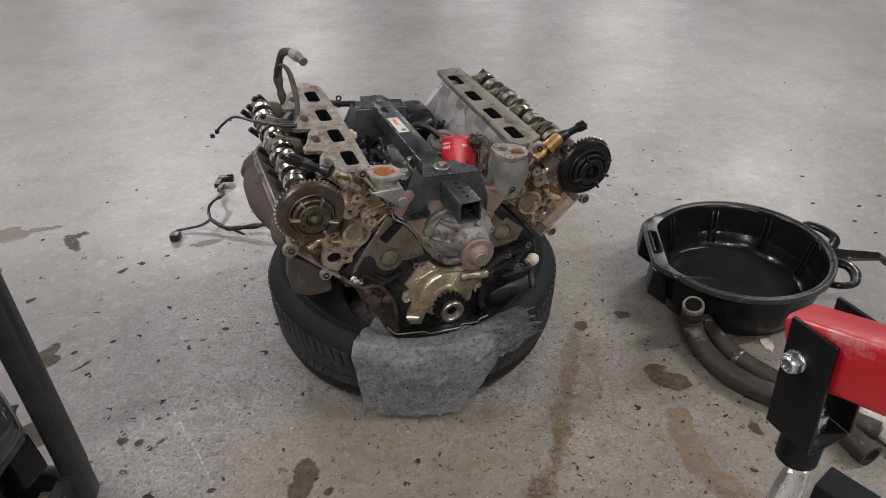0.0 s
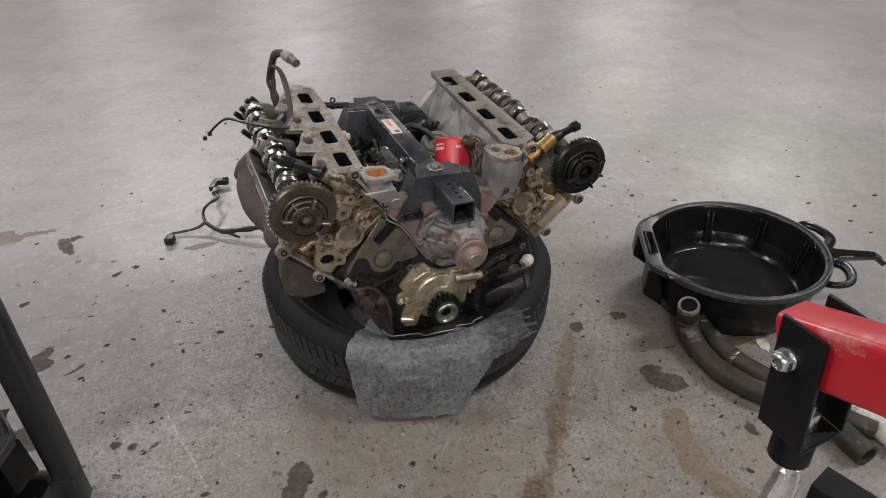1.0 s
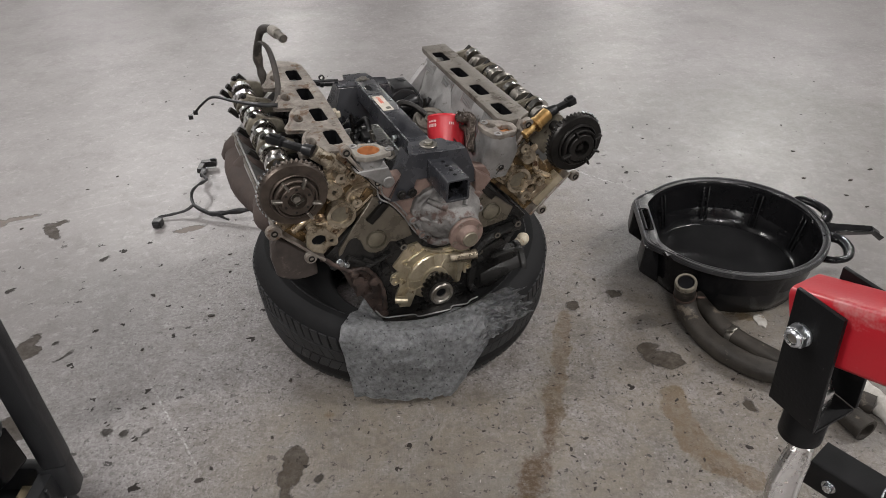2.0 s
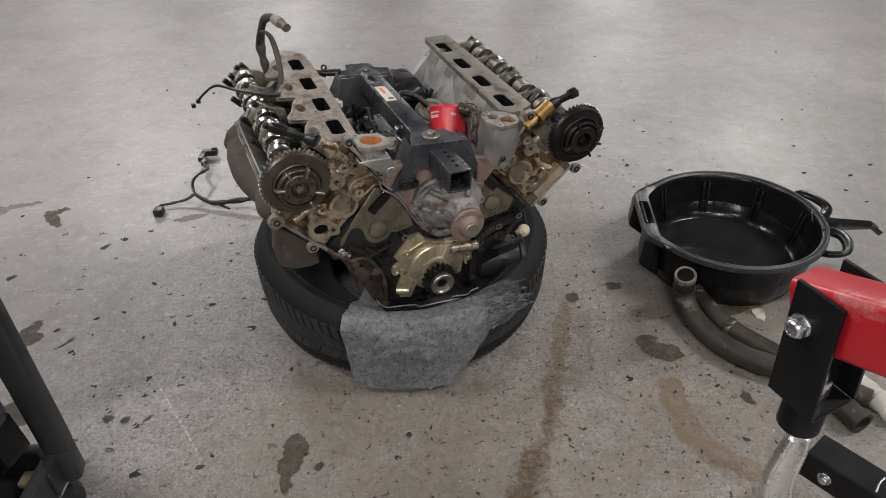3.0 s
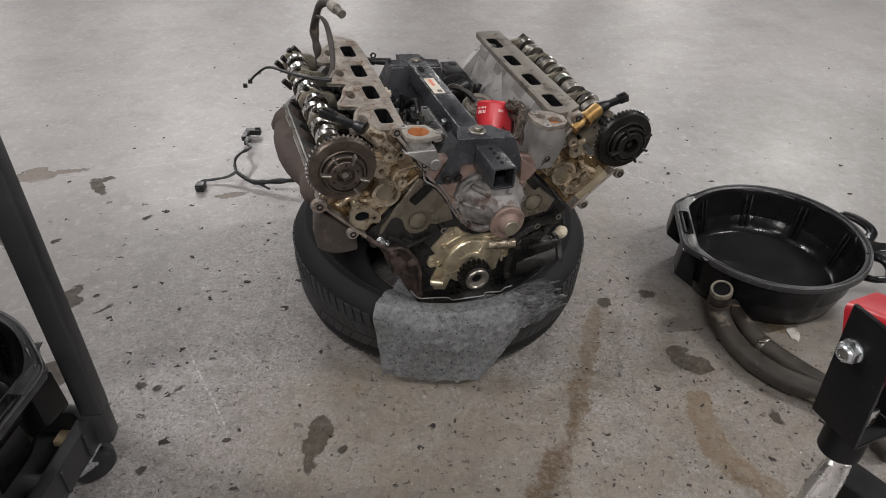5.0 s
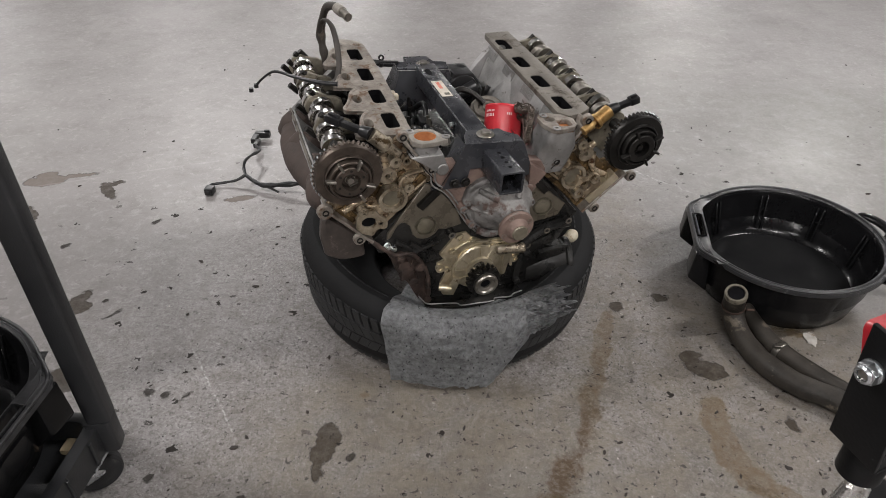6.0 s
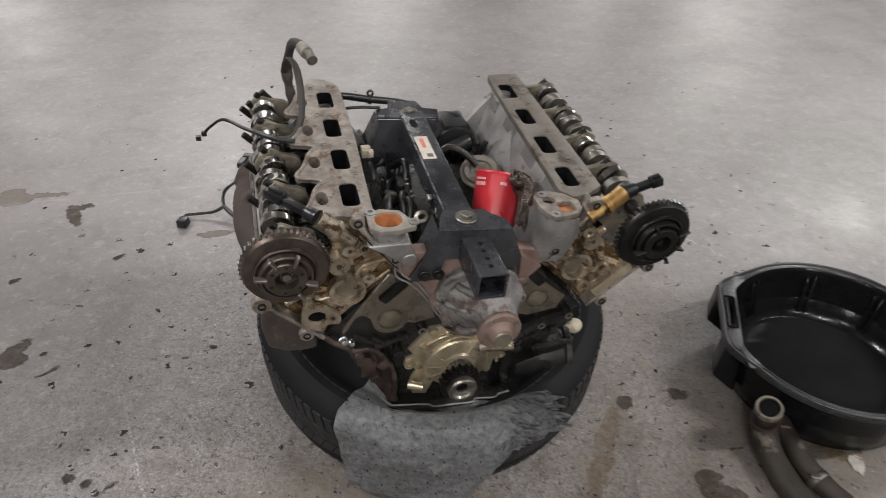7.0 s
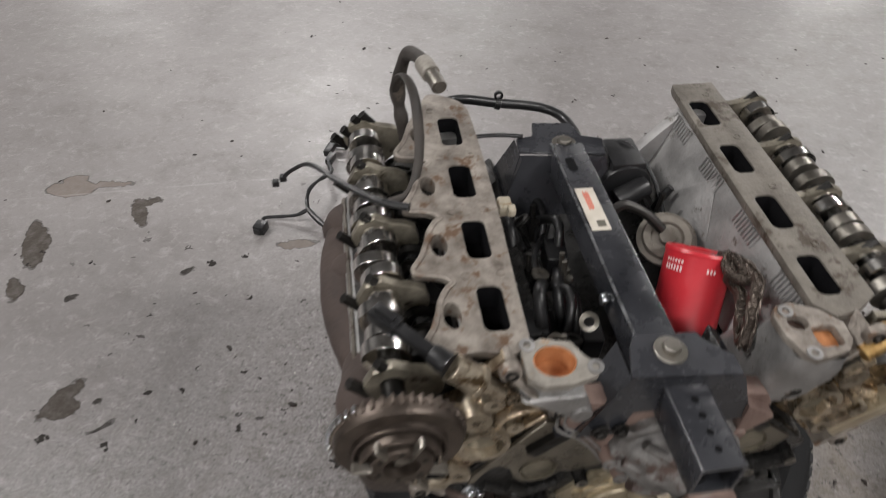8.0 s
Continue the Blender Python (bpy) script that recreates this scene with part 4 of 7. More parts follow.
tube(bm, [(-0.020, 0.040, 0.134), (0.004, 0.036, 0.124), (0.026, 0.034, 0.128), (0.034, 0.036, 0.142)], 0.009, 10, 5)
for p0, p1 in (((0.010, 0.020, 0.225), (-0.030, 0.036, 0.245)), ((0.055, 0.018, 0.225), (0.070, 0.040, 0.255)), ((0.0, 0.020, 0.19), (-0.045, 0.040, 0.20))):
    cyl(bm, p0, p1, 0.009, 0.006, 10)
wp = part("water_pump", bm, scale_alu, engine, "grey scaly aluminium water pump housing", smooth=50)
bm = bmesh.new()
lathe(bm, [(0.018, -0.03), (0.018, 0.0), (0.0385, 0.0), (0.0415, 0.003), (0.0415, 0.008), (0.039, 0.011), (0.027, 0.012), (0.025, 0.016), (0.0225, 0.019), (0.020, 0.028), (0.0, 0.029)], xz(-0.008) @ Matrix.Translation((0.045, 0.170, 0)), 44)
part("hub", bm, rust, wp, "rusty water pump hub")
bm = bmesh.new()
lathe(bm, [(0.0185, -0.006), (0.0185, 0.008), (0.0165, 0.010), (0.0145, 0.0095), (0.0, 0.0095)], xz(-0.030) @ Matrix.Translation((0.045, 0.170, 0)), 28)
part("hub_nose", bm, plug_olive, wp, "bare steel nose")
bm = bmesh.new()
for i in range(4):
    a = radians(30 + 90 * i)
    lathe(bm, [(0.0065, -0.002), (0.006, 0.0025), (0.004, 0.0025), (0.004, -0.001), (0, -0.001)], xz(-0.0175) @ Matrix.Translation((0.045 + 0.033 * math.cos(a), 0.170 + 0.033 * math.sin(a), 0)), 12)
part("hub_hole", bm, steel, wp, split=True)
bm = bmesh.new()
for px, pz in ((-0.060, 0.195), (-0.036, 0.150), (0.104, 0.190)):
    lathe(bm, [(0.0095, -0.002), (0.009, 0.0015), (0.006, 0.0015), (0.0055, -0.004), (0, -0.004)], xz(0.040) @ Matrix.Translation((px, pz, 0)), 14)
part("bolt_boss", bm, scale_alu, wp, "worn bolt eye", split=True)


# cylinder heads
def cylinder_head(s, y0, y1, port_y, lobe_turn, gold, ph_mat):
    wx = 0.0 if s < 0 else 0.019
    po = 0.0 if s < 0 else 0.012
    head_xz = [(0.140, 0.236), (0.150 + wx * 0.3, 0.26), (0.160 + wx * 0.75, 0.318), (0.166 + wx, 0.350), (0.1705 + wx, 0.350), (0.1705 + wx, 0.316), (0.230, 0.316), (0.233, 0.350), (0.237, 0.350), (0.232, 0.315), bank(1, 0.345, -0.055), bank(1, 0.345, 0.083 + po), bank(1, 0.412, 0.083 + po), bank(1, 0.412, 0.10 + po), bank(1, 0.268, 0.10 + po)]
    bm = bmesh.new()
    prism(bm, [(s * x, zz) for x, zz in head_xz], y0 + 0.02, y1)
    prism(bm, [(s * x, zz) for x, zz in [(0.166 + wx, 0.350), bank(1, 0.412, -0.08), bank(1, 0.412, 0.10 + po), bank(1, 0.268, 0.10 + po), (0.114, 0.262), (0.158, 0.318)]], y1 - 0.018, y1 + 0.002)
    head = part("cylinder_head", soften(bm, 0.004, 2), alu, engine, "grey cast aluminium cylinder head, cam cover removed")
    # ribs down the valley wall below the ports
    bm = bmesh.new()
    for yy in port_y:
        for k in range(9):
            q = yy - 0.03 + k * 0.0068
            cyl(bm, (s * (0.164 + wx), q, 0.349), (s * (0.160 + wx * 0.8), q, 0.328), 0.0022, 0.0015, 6)
    if s > 0:
        bm2 = bmesh.new()
        vs = [bm2.verts.new(q) for q in ((0.154, 0.30, 0.255), (0.154, 0.46, 0.255), (0.183, 0.385, 0.349), (0.132, 0.365, 0.250))]
        for f in ((0, 1, 3), (0, 3, 2), (1, 2, 3), (0, 2, 1)):
            bm2.faces.new([vs[i] for i in f])
        part("buttress", soften(bm2, 0.006, 2), alu, head, "smooth cast buttress on the valley wall")
    part("wall_rib", bm, alu, head, split=True)
    # intake flange with four ports and the scalloped outer edge
    bm = bmesh.new()
    if s < 0:
        outer = [(0.166, y0 + 0.030), (0.164, 0.20), (0.160, 0.34), (0.162, y1 - 0.01), (0.168, y1 + 0.030), (0.19, y1 + 0.050), (0.222, y1 + 0.058)]
        edge_line = []
        for yy in reversed(port_y):
            edge_line += [(0.240, yy + 0.040), (0.248, yy + 0.034), (0.2575, yy + 0.018), (0.2635, yy - 0.002), (0.2715, yy - 0.022), (0.2805, yy - 0.036), (0.2830, yy - 0.043), (0.2800, yy - 0.0495), (0.268, yy - 0.0525), (0.254, yy - 0.0545), (0.244, yy - 0.060)]
        outer += edge_line
        outer += [(0.225, y0 + 0.03), (0.19, y0 + 0.022)]
        outer = [(q.x, q.y) for q in spline([(x, y, 0) for x, y in outer], 3)]
    else:
        outer = [(0.180, y0 + 0.045), (0.182, 0.30), (0.183, 0.42), (0.188, y1 + 0.035), (0.192, y1 + 0.050), (0.262, y1 + 0.052), (0.266, y0 + 0.05), (0.235, y0 + 0.03), (0.20, y0 + 0.022)]
    cx = 0.198 if s < 0 else 0.213
    holes = [rounded(cx - 0.0153, yy - 0.0325, cx + 0.0153, yy + 0.0325, 0.009) for yy in port_y]
    if s < 0:
        holes += [circle(0.2455, yy - 0.006, 0.0135, 18, 0.78, 1.4) for yy in port_y]
    mirror = [(s * x, y) for x, y in outer]
    plate(bm, mirror, [[(s * x, y) for x, y in h] for h in holes], 0.013 if s > 0 else 0.011, Matrix.Translation((0, 0, 0.351 if s > 0 else 0.353)))
    if s < 0:
        plate(bm, [(s * x, y) for x, y in ((0.168, y0 + 0.035), (0.165, 0.34), (0.170, y1 + 0.025), (0.230, y1 + 0.030), (0.229, y0 + 0.035))], [[(s * x, y) for x, y in h] for h in holes[:4]], 0.0145, Matrix.Translation((0, 0, 0.339)))
    flange = part("intake_flange", soften(bm, 0.002, 2), alu_flange if s < 0 else alu_dirty, engine, "stained machined intake port flange")
    if s < 0:
        flange.matrix_basis = pose(0, 0.13, 0.352) @ pose(0, 0, 0, 1.6, 0, 0) @ pose(0, -0.13, -0.351)
        bm = bmesh.new()
        tube(bm, [(s * (x - 0.0025), y, 0.3625) for x, y in edge_line], 0.0042, 8, 3)
        part("edge_rib", bm, alu_flange, flange, "raised rib along the scalloped edge", smooth=60)
        bm = bmesh.new()
        for yy in port_y:
            plate(bm, [(s * x, y) for x, y in circle(0.2455, yy - 0.006, 0.0158, 20, 0.80, 1.36)], [[(s * x, y) for x, y in circle(0.2455, yy - 0.006, 0.0134, 20, 0.78, 1.4)]], 0.025, Matrix.Translation((0, 0, 0.3375)))
        part("bolt_sleeve", soften(bm, 0.0015, 1), alu_flange, flange, "grey cast bolt sleeve", split=True)
    # near-black sleeve and floor stand for the unlit depth of each port
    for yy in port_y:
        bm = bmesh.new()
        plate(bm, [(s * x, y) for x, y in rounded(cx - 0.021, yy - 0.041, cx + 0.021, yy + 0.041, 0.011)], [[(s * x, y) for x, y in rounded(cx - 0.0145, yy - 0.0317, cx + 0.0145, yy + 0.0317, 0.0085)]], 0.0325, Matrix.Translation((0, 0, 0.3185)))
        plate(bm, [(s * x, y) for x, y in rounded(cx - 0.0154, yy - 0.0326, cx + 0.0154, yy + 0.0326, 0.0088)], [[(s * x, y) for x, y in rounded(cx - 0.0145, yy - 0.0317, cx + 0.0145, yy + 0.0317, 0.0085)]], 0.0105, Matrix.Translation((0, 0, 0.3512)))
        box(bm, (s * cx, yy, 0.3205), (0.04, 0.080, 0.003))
        part("port_wall", bm, dark_hole, flange, "near-black intake port, depth shade in its colour")
    bm = bmesh.new()
    for yy in port_y:
        for ox, oy in ((0.026, 0.050), (-0.022, 0.052))[:1 if s > 0 else 2]:
            lathe(bm, [(0.0062, -0.001), (0.0060, 0.0008), (0.0046, 0.0008), (0.0042, -0.004), (0, -0.004)], Matrix.Translation((s * (cx + ox * 0.9), yy + oy, 0.364)), 12)
    part("bolt_hole", bm, alu_flange if s < 0 else alu_dirty, flange, split=True)
    # gold-stained front inside the timing cover; its inner rail lies closer in on the far bank
    inw = 1.0 if s < 0 else 0.69
    bk = lambda s_, a, p: bank(s_, a, p * (inw if p < -0.03 else 1.0))
    bk3 = lambda s_, a, p, y: bank3(s_, a, p * (inw if p < -0.03 else 1.0), y)
    bm = bmesh.new()
    f0 = y0 + 0.01
    prism(bm, [bk(s, a, p) for a, p in ((0.268, -0.105), (0.268, 0.098 + po), (0.408, 0.098 + po), (0.408, 0.06), (0.385, 0.05), (0.385, -0.05), (0.40, -0.06), (0.40, -0.118), (0.30, -0.128))], f0, f0 + 0.02)
    front = part("front_wall", roughen(soften(bm, 0.003), 2, 0.0035, 38), gold if s < 0 else varnish_dark, engine, "golden oil-varnished front wall")
    bm = bmesh.new()

    def ring(a, p, ro, ri, h, deep=0.004):
        x, zz = bk(s, a, p)
        lathe(bm, [(ro, -0.004), (ro, h), (ri, h), (ri, deep), (0, deep)], xz(f0) @ Matrix.Translation((x, zz, 0)), 28)

    ring(0.314, -0.010 + po, 0.032, 0.0245, 0.022, 0.010)
    ring(0.370, -0.045, 0.0185, 0.0050, 0.026)
    ring(0.300, -0.050, 0.011, 0.004, 0.012)
    ring(0.358, -0.094, 0.0100, 0.0055, 0.018)
    ring(0.378, -0.078, 0.0125, 0.004, 0.024)
    ring(0.298, 0.045, 0.0130, 0.0055, 0.030)
    ring(0.348, 0.048, 0.0120, 0.0050, 0.030)
    part("cast_boss", bm, plug_steel, front, split=True)
    # dark brown plates, slightly proud, paint in oily and shaded recesses
    bm = bmesh.new()
    for pocket in (((0.352, -0.022), (0.340, 0.012), (0.362, 0.026), (0.384, 0.006), (0.376, -0.018)), ((0.284, -0.092), (0.284, -0.048), (0.296, -0.046), (0.304, -0.088)), ((0.332, 0.072), (0.332, 0.090), (0.384, 0.090), (0.376, 0.066)), ((0.322, -0.070), (0.326, -0.048), (0.344, -0.056), (0.340, -0.074))):
        prism(bm, [bk(s, a, p) for a, p in pocket], f0 - 0.0055, f0 + 0.002)
    part("dark_patch", soften(bm, 0.002, 2), varnish_dark, front, "dark brown oily patch that paints a shaded recess", split=True)
    bm = bmesh.new()
    x, zz = bk(s, 0.323, 0.047)
    blob = [(x + 0.034 * math.cos(t) * (1 + 0.22 * math.cos(3 * t + 0.6)), zz + 0.030 * math.sin(t) * (1 + 0.2 * math.sin(3 * t))) for t in [math.tau * i / 24 for i in range(24)]]
    prism(bm, blob, f0 - (0.024 if s > 0 else 0.020), f0 + 0.004, [circle(x + s * -0.002, zz - 0.002, 0.0125, 14, 1.2, 1.0)])
    tube(bm, [bk3(s, 0.30, -0.11, f0 - 0.004), bk3(s, 0.33, -0.06, f0 - 0.006), bk3(s, 0.30, -0.02, f0 - 0.004)], 0.009, 8, 5, flat=(1.3, 0.7))
    tube(bm, [bk3(s, 0.28, -0.085, f0 - 0.003), bk3(s, 0.286, 0.0, f0 - 0.004), bk3(s, 0.282, 0.085, f0 - 0.003)], 0.005, 8, 5)
    tube(bm, [bk3(s, 0.37, -0.10, f0 - 0.006), bk3(s, 0.375, -0.05, f0 - 0.01), bk3(s, 0.40, -0.02, f0 - 0.006)], 0.009, 8, 5)
    tube(bm, [bk3(s, 0.37, 0.08, f0 - 0.004), bk3(s, 0.36, 0.03, f0 - 0.008), bk3(s, 0.385, 0.0, f0 - 0.004)], 0.008, 8, 5)
    part("oil_gallery", soften(bm, 0.002, 1), gold, front, "tan cast oil gallery with an open port")
    if s < 0:
        bm = bmesh.new()
        outline = [(q.x, q.y) for q in spline([(x_, z_, 0) for x_, z_ in ((-0.2970, 0.1748), (-0.2937, 0.2037), (-0.2823, 0.2218), (-0.2603, 0.2177), (-0.2456, 0.2003), (-0.2293, 0.1853), (-0.2306, 0.1644), (-0.2510, 0.1639), (-0.2600, 0.1490), (-0.2850, 0.1588))], 3)]
        prism(bm, outline, 0.0545, 0.0625, [circle(-0.2695, 0.1857, 0.0135, 16, 1.15, 0.95), circle(-0.2802, 0.2055, 0.0045, 10), circle(-0.2420, 0.1772, 0.0045, 10)])
        port = part("tensioner_flange", soften(bm, 0.0015, 2), plug_steel, front, "pale cast tensioner flange with an open port")
        # near-black discs close behind the holes paint their inner shade
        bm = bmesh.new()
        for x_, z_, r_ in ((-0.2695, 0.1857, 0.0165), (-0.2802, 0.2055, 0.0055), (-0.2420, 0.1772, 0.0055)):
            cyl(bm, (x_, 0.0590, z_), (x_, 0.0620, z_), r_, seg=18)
        part("port_bottom", bm, dark_hole, port, "near-black port bottom, shade in its colour", split=True)
    if s > 0:
        bm = bmesh.new()
        prism(bm, [bk(1, a, p) for a, p in ((0.298, 0.078), (0.298, 0.101), (0.390, 0.101), (0.390, 0.078))], f0 - 0.026, f0 + 0.002)
        part("tensioner_pad", soften(bm, 0.003, 2), brass, front, "golden machined tensioner pad")
    bm = bmesh.new()
    lathe(bm, [(0.0235, 0.0), (0.020, 0.006), (0.0, 0.007)], xz(f0 - 0.006) @ Matrix.Translation((*bk(s, 0.314, -0.010 + po), 0)), 24)
    part("cup_plug", bm, plug_olive, front)
    # machined cover rails and their tabs
    tabs = ((0.301, 0.106, 0.0140), (0.411, 0.098, 0.0180), (0.3055, -0.1146, 0.0150), (0.410, -0.127, 0.0125)) if s < 0 else ((0.299, 0.124, 0.0140), (0.413, 0.126, 0.0140), (0.310, -0.1076, 0.0140), (0.420, -0.1455, 0.0150))
    bm = bmesh.new()
    for a, p, a2, p2 in ((0.27, 0.094 + po, 0.41, 0.094 + po), (0.285, -0.108, 0.402, -0.122) if s < 0 else (0.30, -0.104, 0.42, -0.138)):
        u, v = bk3(s, a, p, 0), bk3(s, a2, p2, 0)
        w = (v - u).normalized().cross(Vector((0, 1, 0))) * 0.0032
        prism(bm, [((u + w).x, (u + w).z), ((v + w).x, (v + w).z), ((v - w).x, (v - w).z), ((u - w).x, (u - w).z)], y0 - 0.016, y0 + 0.03)
    for a, p, r in tabs:
        cyl(bm, bk3(s, a, p, y0 - 0.004), bk3(s, a, p, y0 - 0.0155), r, r * 0.93, 20)
    part("cover_rail", soften(bm, 0.0012, 1), alu_flange, front, "machined timing cover rail or bolt tab", split=True)
    bm = bmesh.new()
    for a, p, r in tabs:
        lathe(bm, [(0.0072, 0), (0.0072, 0.002), (0.0045, 0.002), (0.0045, -0.004), (0, -0.004)], xz(y0 - 0.016) @ Matrix.Translation((*bk(s, a, p), 0)), 14)
    for o in (0.006,):
        tube(bm, [bk3(s, 0.29, -0.109 + o, y0 - 0.0165), bk3(s, 0.35, -0.116 + o, y0 - 0.0165), bk3(s, 0.40, -0.122 + o, y0 - 0.0165)], 0.0012, 6, 4)
    part("seal_bead", bm, phaser_dark, front, split=True)
    # outer rail strip of the cam cover joint
    bm = bmesh.new()
    for p, w in ((0.0915 + po, 0.010),):
        u = bank3(s, 0.4135, p, 0)
        box(bm, (u.x, (y0 + y1) / 2, u.z), (0.007, y1 - y0, 0.004), None)
    m = Matrix.Translation(bank3(s, 0.4135, 0.0915 + po, 0)) @ Matrix.Rotation(s * radians(45), 4, "Y") @ Matrix.Translation(-bank3(s, 0.4135, 0.0915 + po, 0))
    bmesh.ops.transform(bm, matrix=m, verts=bm.verts[:])
    part("cover_gasket_rail", soften(bm, 0.001, 1), alu_dirty if s < 0 else gold, head, "machined cam cover rail")
    bm = bmesh.new()
    for yy in (y0 + 0.06, y0 + 0.2, y0 + 0.34):
        q = bank3(s, 0.405, 0.110 + po, yy)
        cyl(bm, q - Vector((0, 0, 0.012)), q + Vector((0, 0, 0.006)), 0.009, seg=12)
        box(bm, bank3(s, 0.39, 0.112 + po, yy), (0.02, 0.024, 0.03))
    part("rail_lug", soften(bm, 0.002, 1), alu if s < 0 else rust_dark, head, split=True)
    # oily black sheets in the trough; their colour also gives the bays shade
    bm = bmesh.new()
    prism(bm, [bank(s, a, p) for a, p in ((0.346, -0.045), (0.346, 0.080 + po), (0.352, 0.080 + po), (0.352, -0.045))], y0 + 0.04, y1 - 0.022)
    prism(bm, [(s * x, zz) for x, zz in ((0.2335, 0.3165), (0.2335, 0.339), (0.2385, 0.339), (0.2385, 0.3165))], y0 + 0.04, y1 - 0.022)
    part("dark_trough", bm, iron, head, "oily black trough sheet under the camshaft, shade in its colour", split=True)
    # dark valve gear in the trough
    bm = bmesh.new()
    for yy in port_y:
        for dy, pp in ((-0.036, -0.03), (0.0, 0.045), (0.036, -0.03)):
            cyl(bm, bank3(s, 0.345, pp, yy + dy - 0.012), bank3(s, 0.385, pp, yy + dy - 0.012), 0.015, 0.013, 12)
            tube(bm, [bank3(s, 0.388, pp, yy + dy - 0.012), bank3(s, 0.41, pp * 0.5, yy + dy - 0.012), bank3(s, 0.40, pp * -0.4, yy + dy - 0.012)], 0.010, 8, 4)
    part("valve_gear", bm, phaser_dark, head, "dark oily valve gear", split=True)
    # camshaft
    ca, cp = (0.457, -0.0065) if s < 0 else (0.463, -0.007)
    axis = bank(s, ca, cp)
    axis3 = lambda y: bank3(s, ca, cp, y)
    bm = bmesh.new()
    cyl(bm, axis3( y0 - 0.03), axis3( y1 - 0.01), 0.0135, seg=20)
    cam_ob = part("camshaft", bm, phaser_dark, engine, "oily dark camshaft with bright ground lobes")
    for i, yy in enumerate(port_y):
        for k, dy in enumerate((-0.026, -0.001, 0.028) if s < 0 else (-0.037, -0.012, 0.017)):
            bm = bmesh.new()
            turn = lobe_turn[i] + (110 if k == 1 else 0)
            pts = []
            for j in range(36):
                a = math.tau * j / 36
                rr = 0.0255 + 0.0075 * max(0.0, math.cos(a)) ** 2.0
                pts.append((rr * math.cos(a + radians(turn)), rr * math.sin(a + radians(turn))))
            plate(bm, pts, [], 0.0170, xz(yy + dy + 0.0085) @ Matrix.Translation((*axis, 0)))
            part("lobe", soften(bm, 0.001, 1, 50), chrome if s < 0 or k == 2 else steel, cam_ob)
        bm = bmesh.new()
        lathe(bm, [(0.0135, 0.0), (0.0215, 0.0), (0.0215, 0.017), (0.0135, 0.017)], xz(yy + 0.055) @ Matrix.Translation((*axis, 0)), 28)
        part("journal", bm, chrome, cam_ob)
    # bearing caps with long arms
    caps = [yy + (0.064 if s < 0 else 0.047) for yy in port_y] + [port_y[0] - 0.058]
    for i, yy in enumerate(caps):
        bm = bmesh.new()
        arm = [bank(s, a + (ca - 0.455 if a > 0.42 else 0), p + (cp if a > 0.42 else 0)) for a, p in ((0.40, 0.034), (0.458, 0.033), (0.476, 0.024), (0.485, 0.0), (0.477, -0.022), (0.454, -0.029), (0.438, -0.040), (0.424, -0.044 if s < 0 else -0.058), (0.408, -0.040 if s < 0 else -0.055), (0.40, -0.03))]
        prism(bm, arm, yy - 0.0065, yy + 0.0065)
        cap = part("cam_cap", soften(bm, 0.0025, 2), cap_mat, engine, "oil-stained cam bearing cap")
        bm = bmesh.new()
        for p in (0.026, -0.018 if s < 0 else -0.028):
            cyl(bm, bank3(s, 0.462, p, yy), bank3(s, 0.491 if s < 0 else 0.486, p, yy), 0.0072, 0.0070, 6)
        if i == 3 and s < 0:
            cyl(bm, bank3(s, 0.472, 0.006, yy - 0.002), bank3(s, 0.490, 0.006, yy - 0.002), 0.0075, 0.007, 10)
            cyl(bm, bank3(s, 0.462, -0.028, yy + 0.002), bank3(s, 0.485, -0.030, yy + 0.002), 0.0075, 0.007, 10)
        part("cap_bolt", bm, phaser_dark, cap, "black socket bolt", split=True)
    # cam phaser
    c = Matrix.Translation((*axis, 0))
    bm = bmesh.new()
    pts = []
    for i in range(44):
        for k, rr in ((0.0, 0.0655), (0.30, 0.0655), (0.42, 0.071), (0.70, 0.071)):
            a = math.tau * (i + k) / 44
            pts.append((rr * math.cos(a), rr * math.sin(a)))
    fy = 0.010 if s < 0 else -0.002
    plate(bm, pts, [circle(0, 0, 0.03, 32)], 0.011, xz(fy + 0.032) @ c)
    ph = part("cam_phaser", soften(bm, 0.0008, 1), ph_mat, engine, "dark toothed cam phaser wheel")
    bm = bmesh.new()
    lathe(bm, [(r, h * 1.35 if h > 0 else h) for r, h in ((0.0675, -0.012), (0.0675, 0.001), (0.0655, 0.0035), (0.0500, 0.0045), (0.0490, 0.0085), (0.0470, 0.0095), (0.0455, 0.0090), (0.0450, 0.0035), (0.0425, 0.0035), (0.0420, 0.0155), (0.0405, 0.0165), (0.0380, 0.0165), (0.0375, 0.0125), (0.0330, 0.0125), (0.0325, 0.0190), (0.0310, 0.0200), (0.0185, 0.0200), (0.0175, 0.0080), (0.0100, 0.0080), (0.0090, 0.0120), (0.0, 0.0125))], xz(fy + 0.017) @ c, 64)
    part("phaser_body", bm, ph_mat, ph)
    bm = bmesh.new()
    for a, r_in in zip((66, 120, 171, 342, 300) if s < 0 else (118, 342, 300, 200, 30), (0.029, 0.030, 0.030, 0.030, 0.034)):
        m = xz(fy - 0.004) @ c @ Matrix.Rotation(radians(a), 4, "Z")
        box(bm, (r_in + 0.0095, 0, 0.0045), (0.020, 0.0048, 0.012), m)
    part("trigger_tab", soften(bm, 0.001, 1), steel if s < 0 else ph_mat, ph, "trigger tab", split=True)
    bm = bmesh.new()
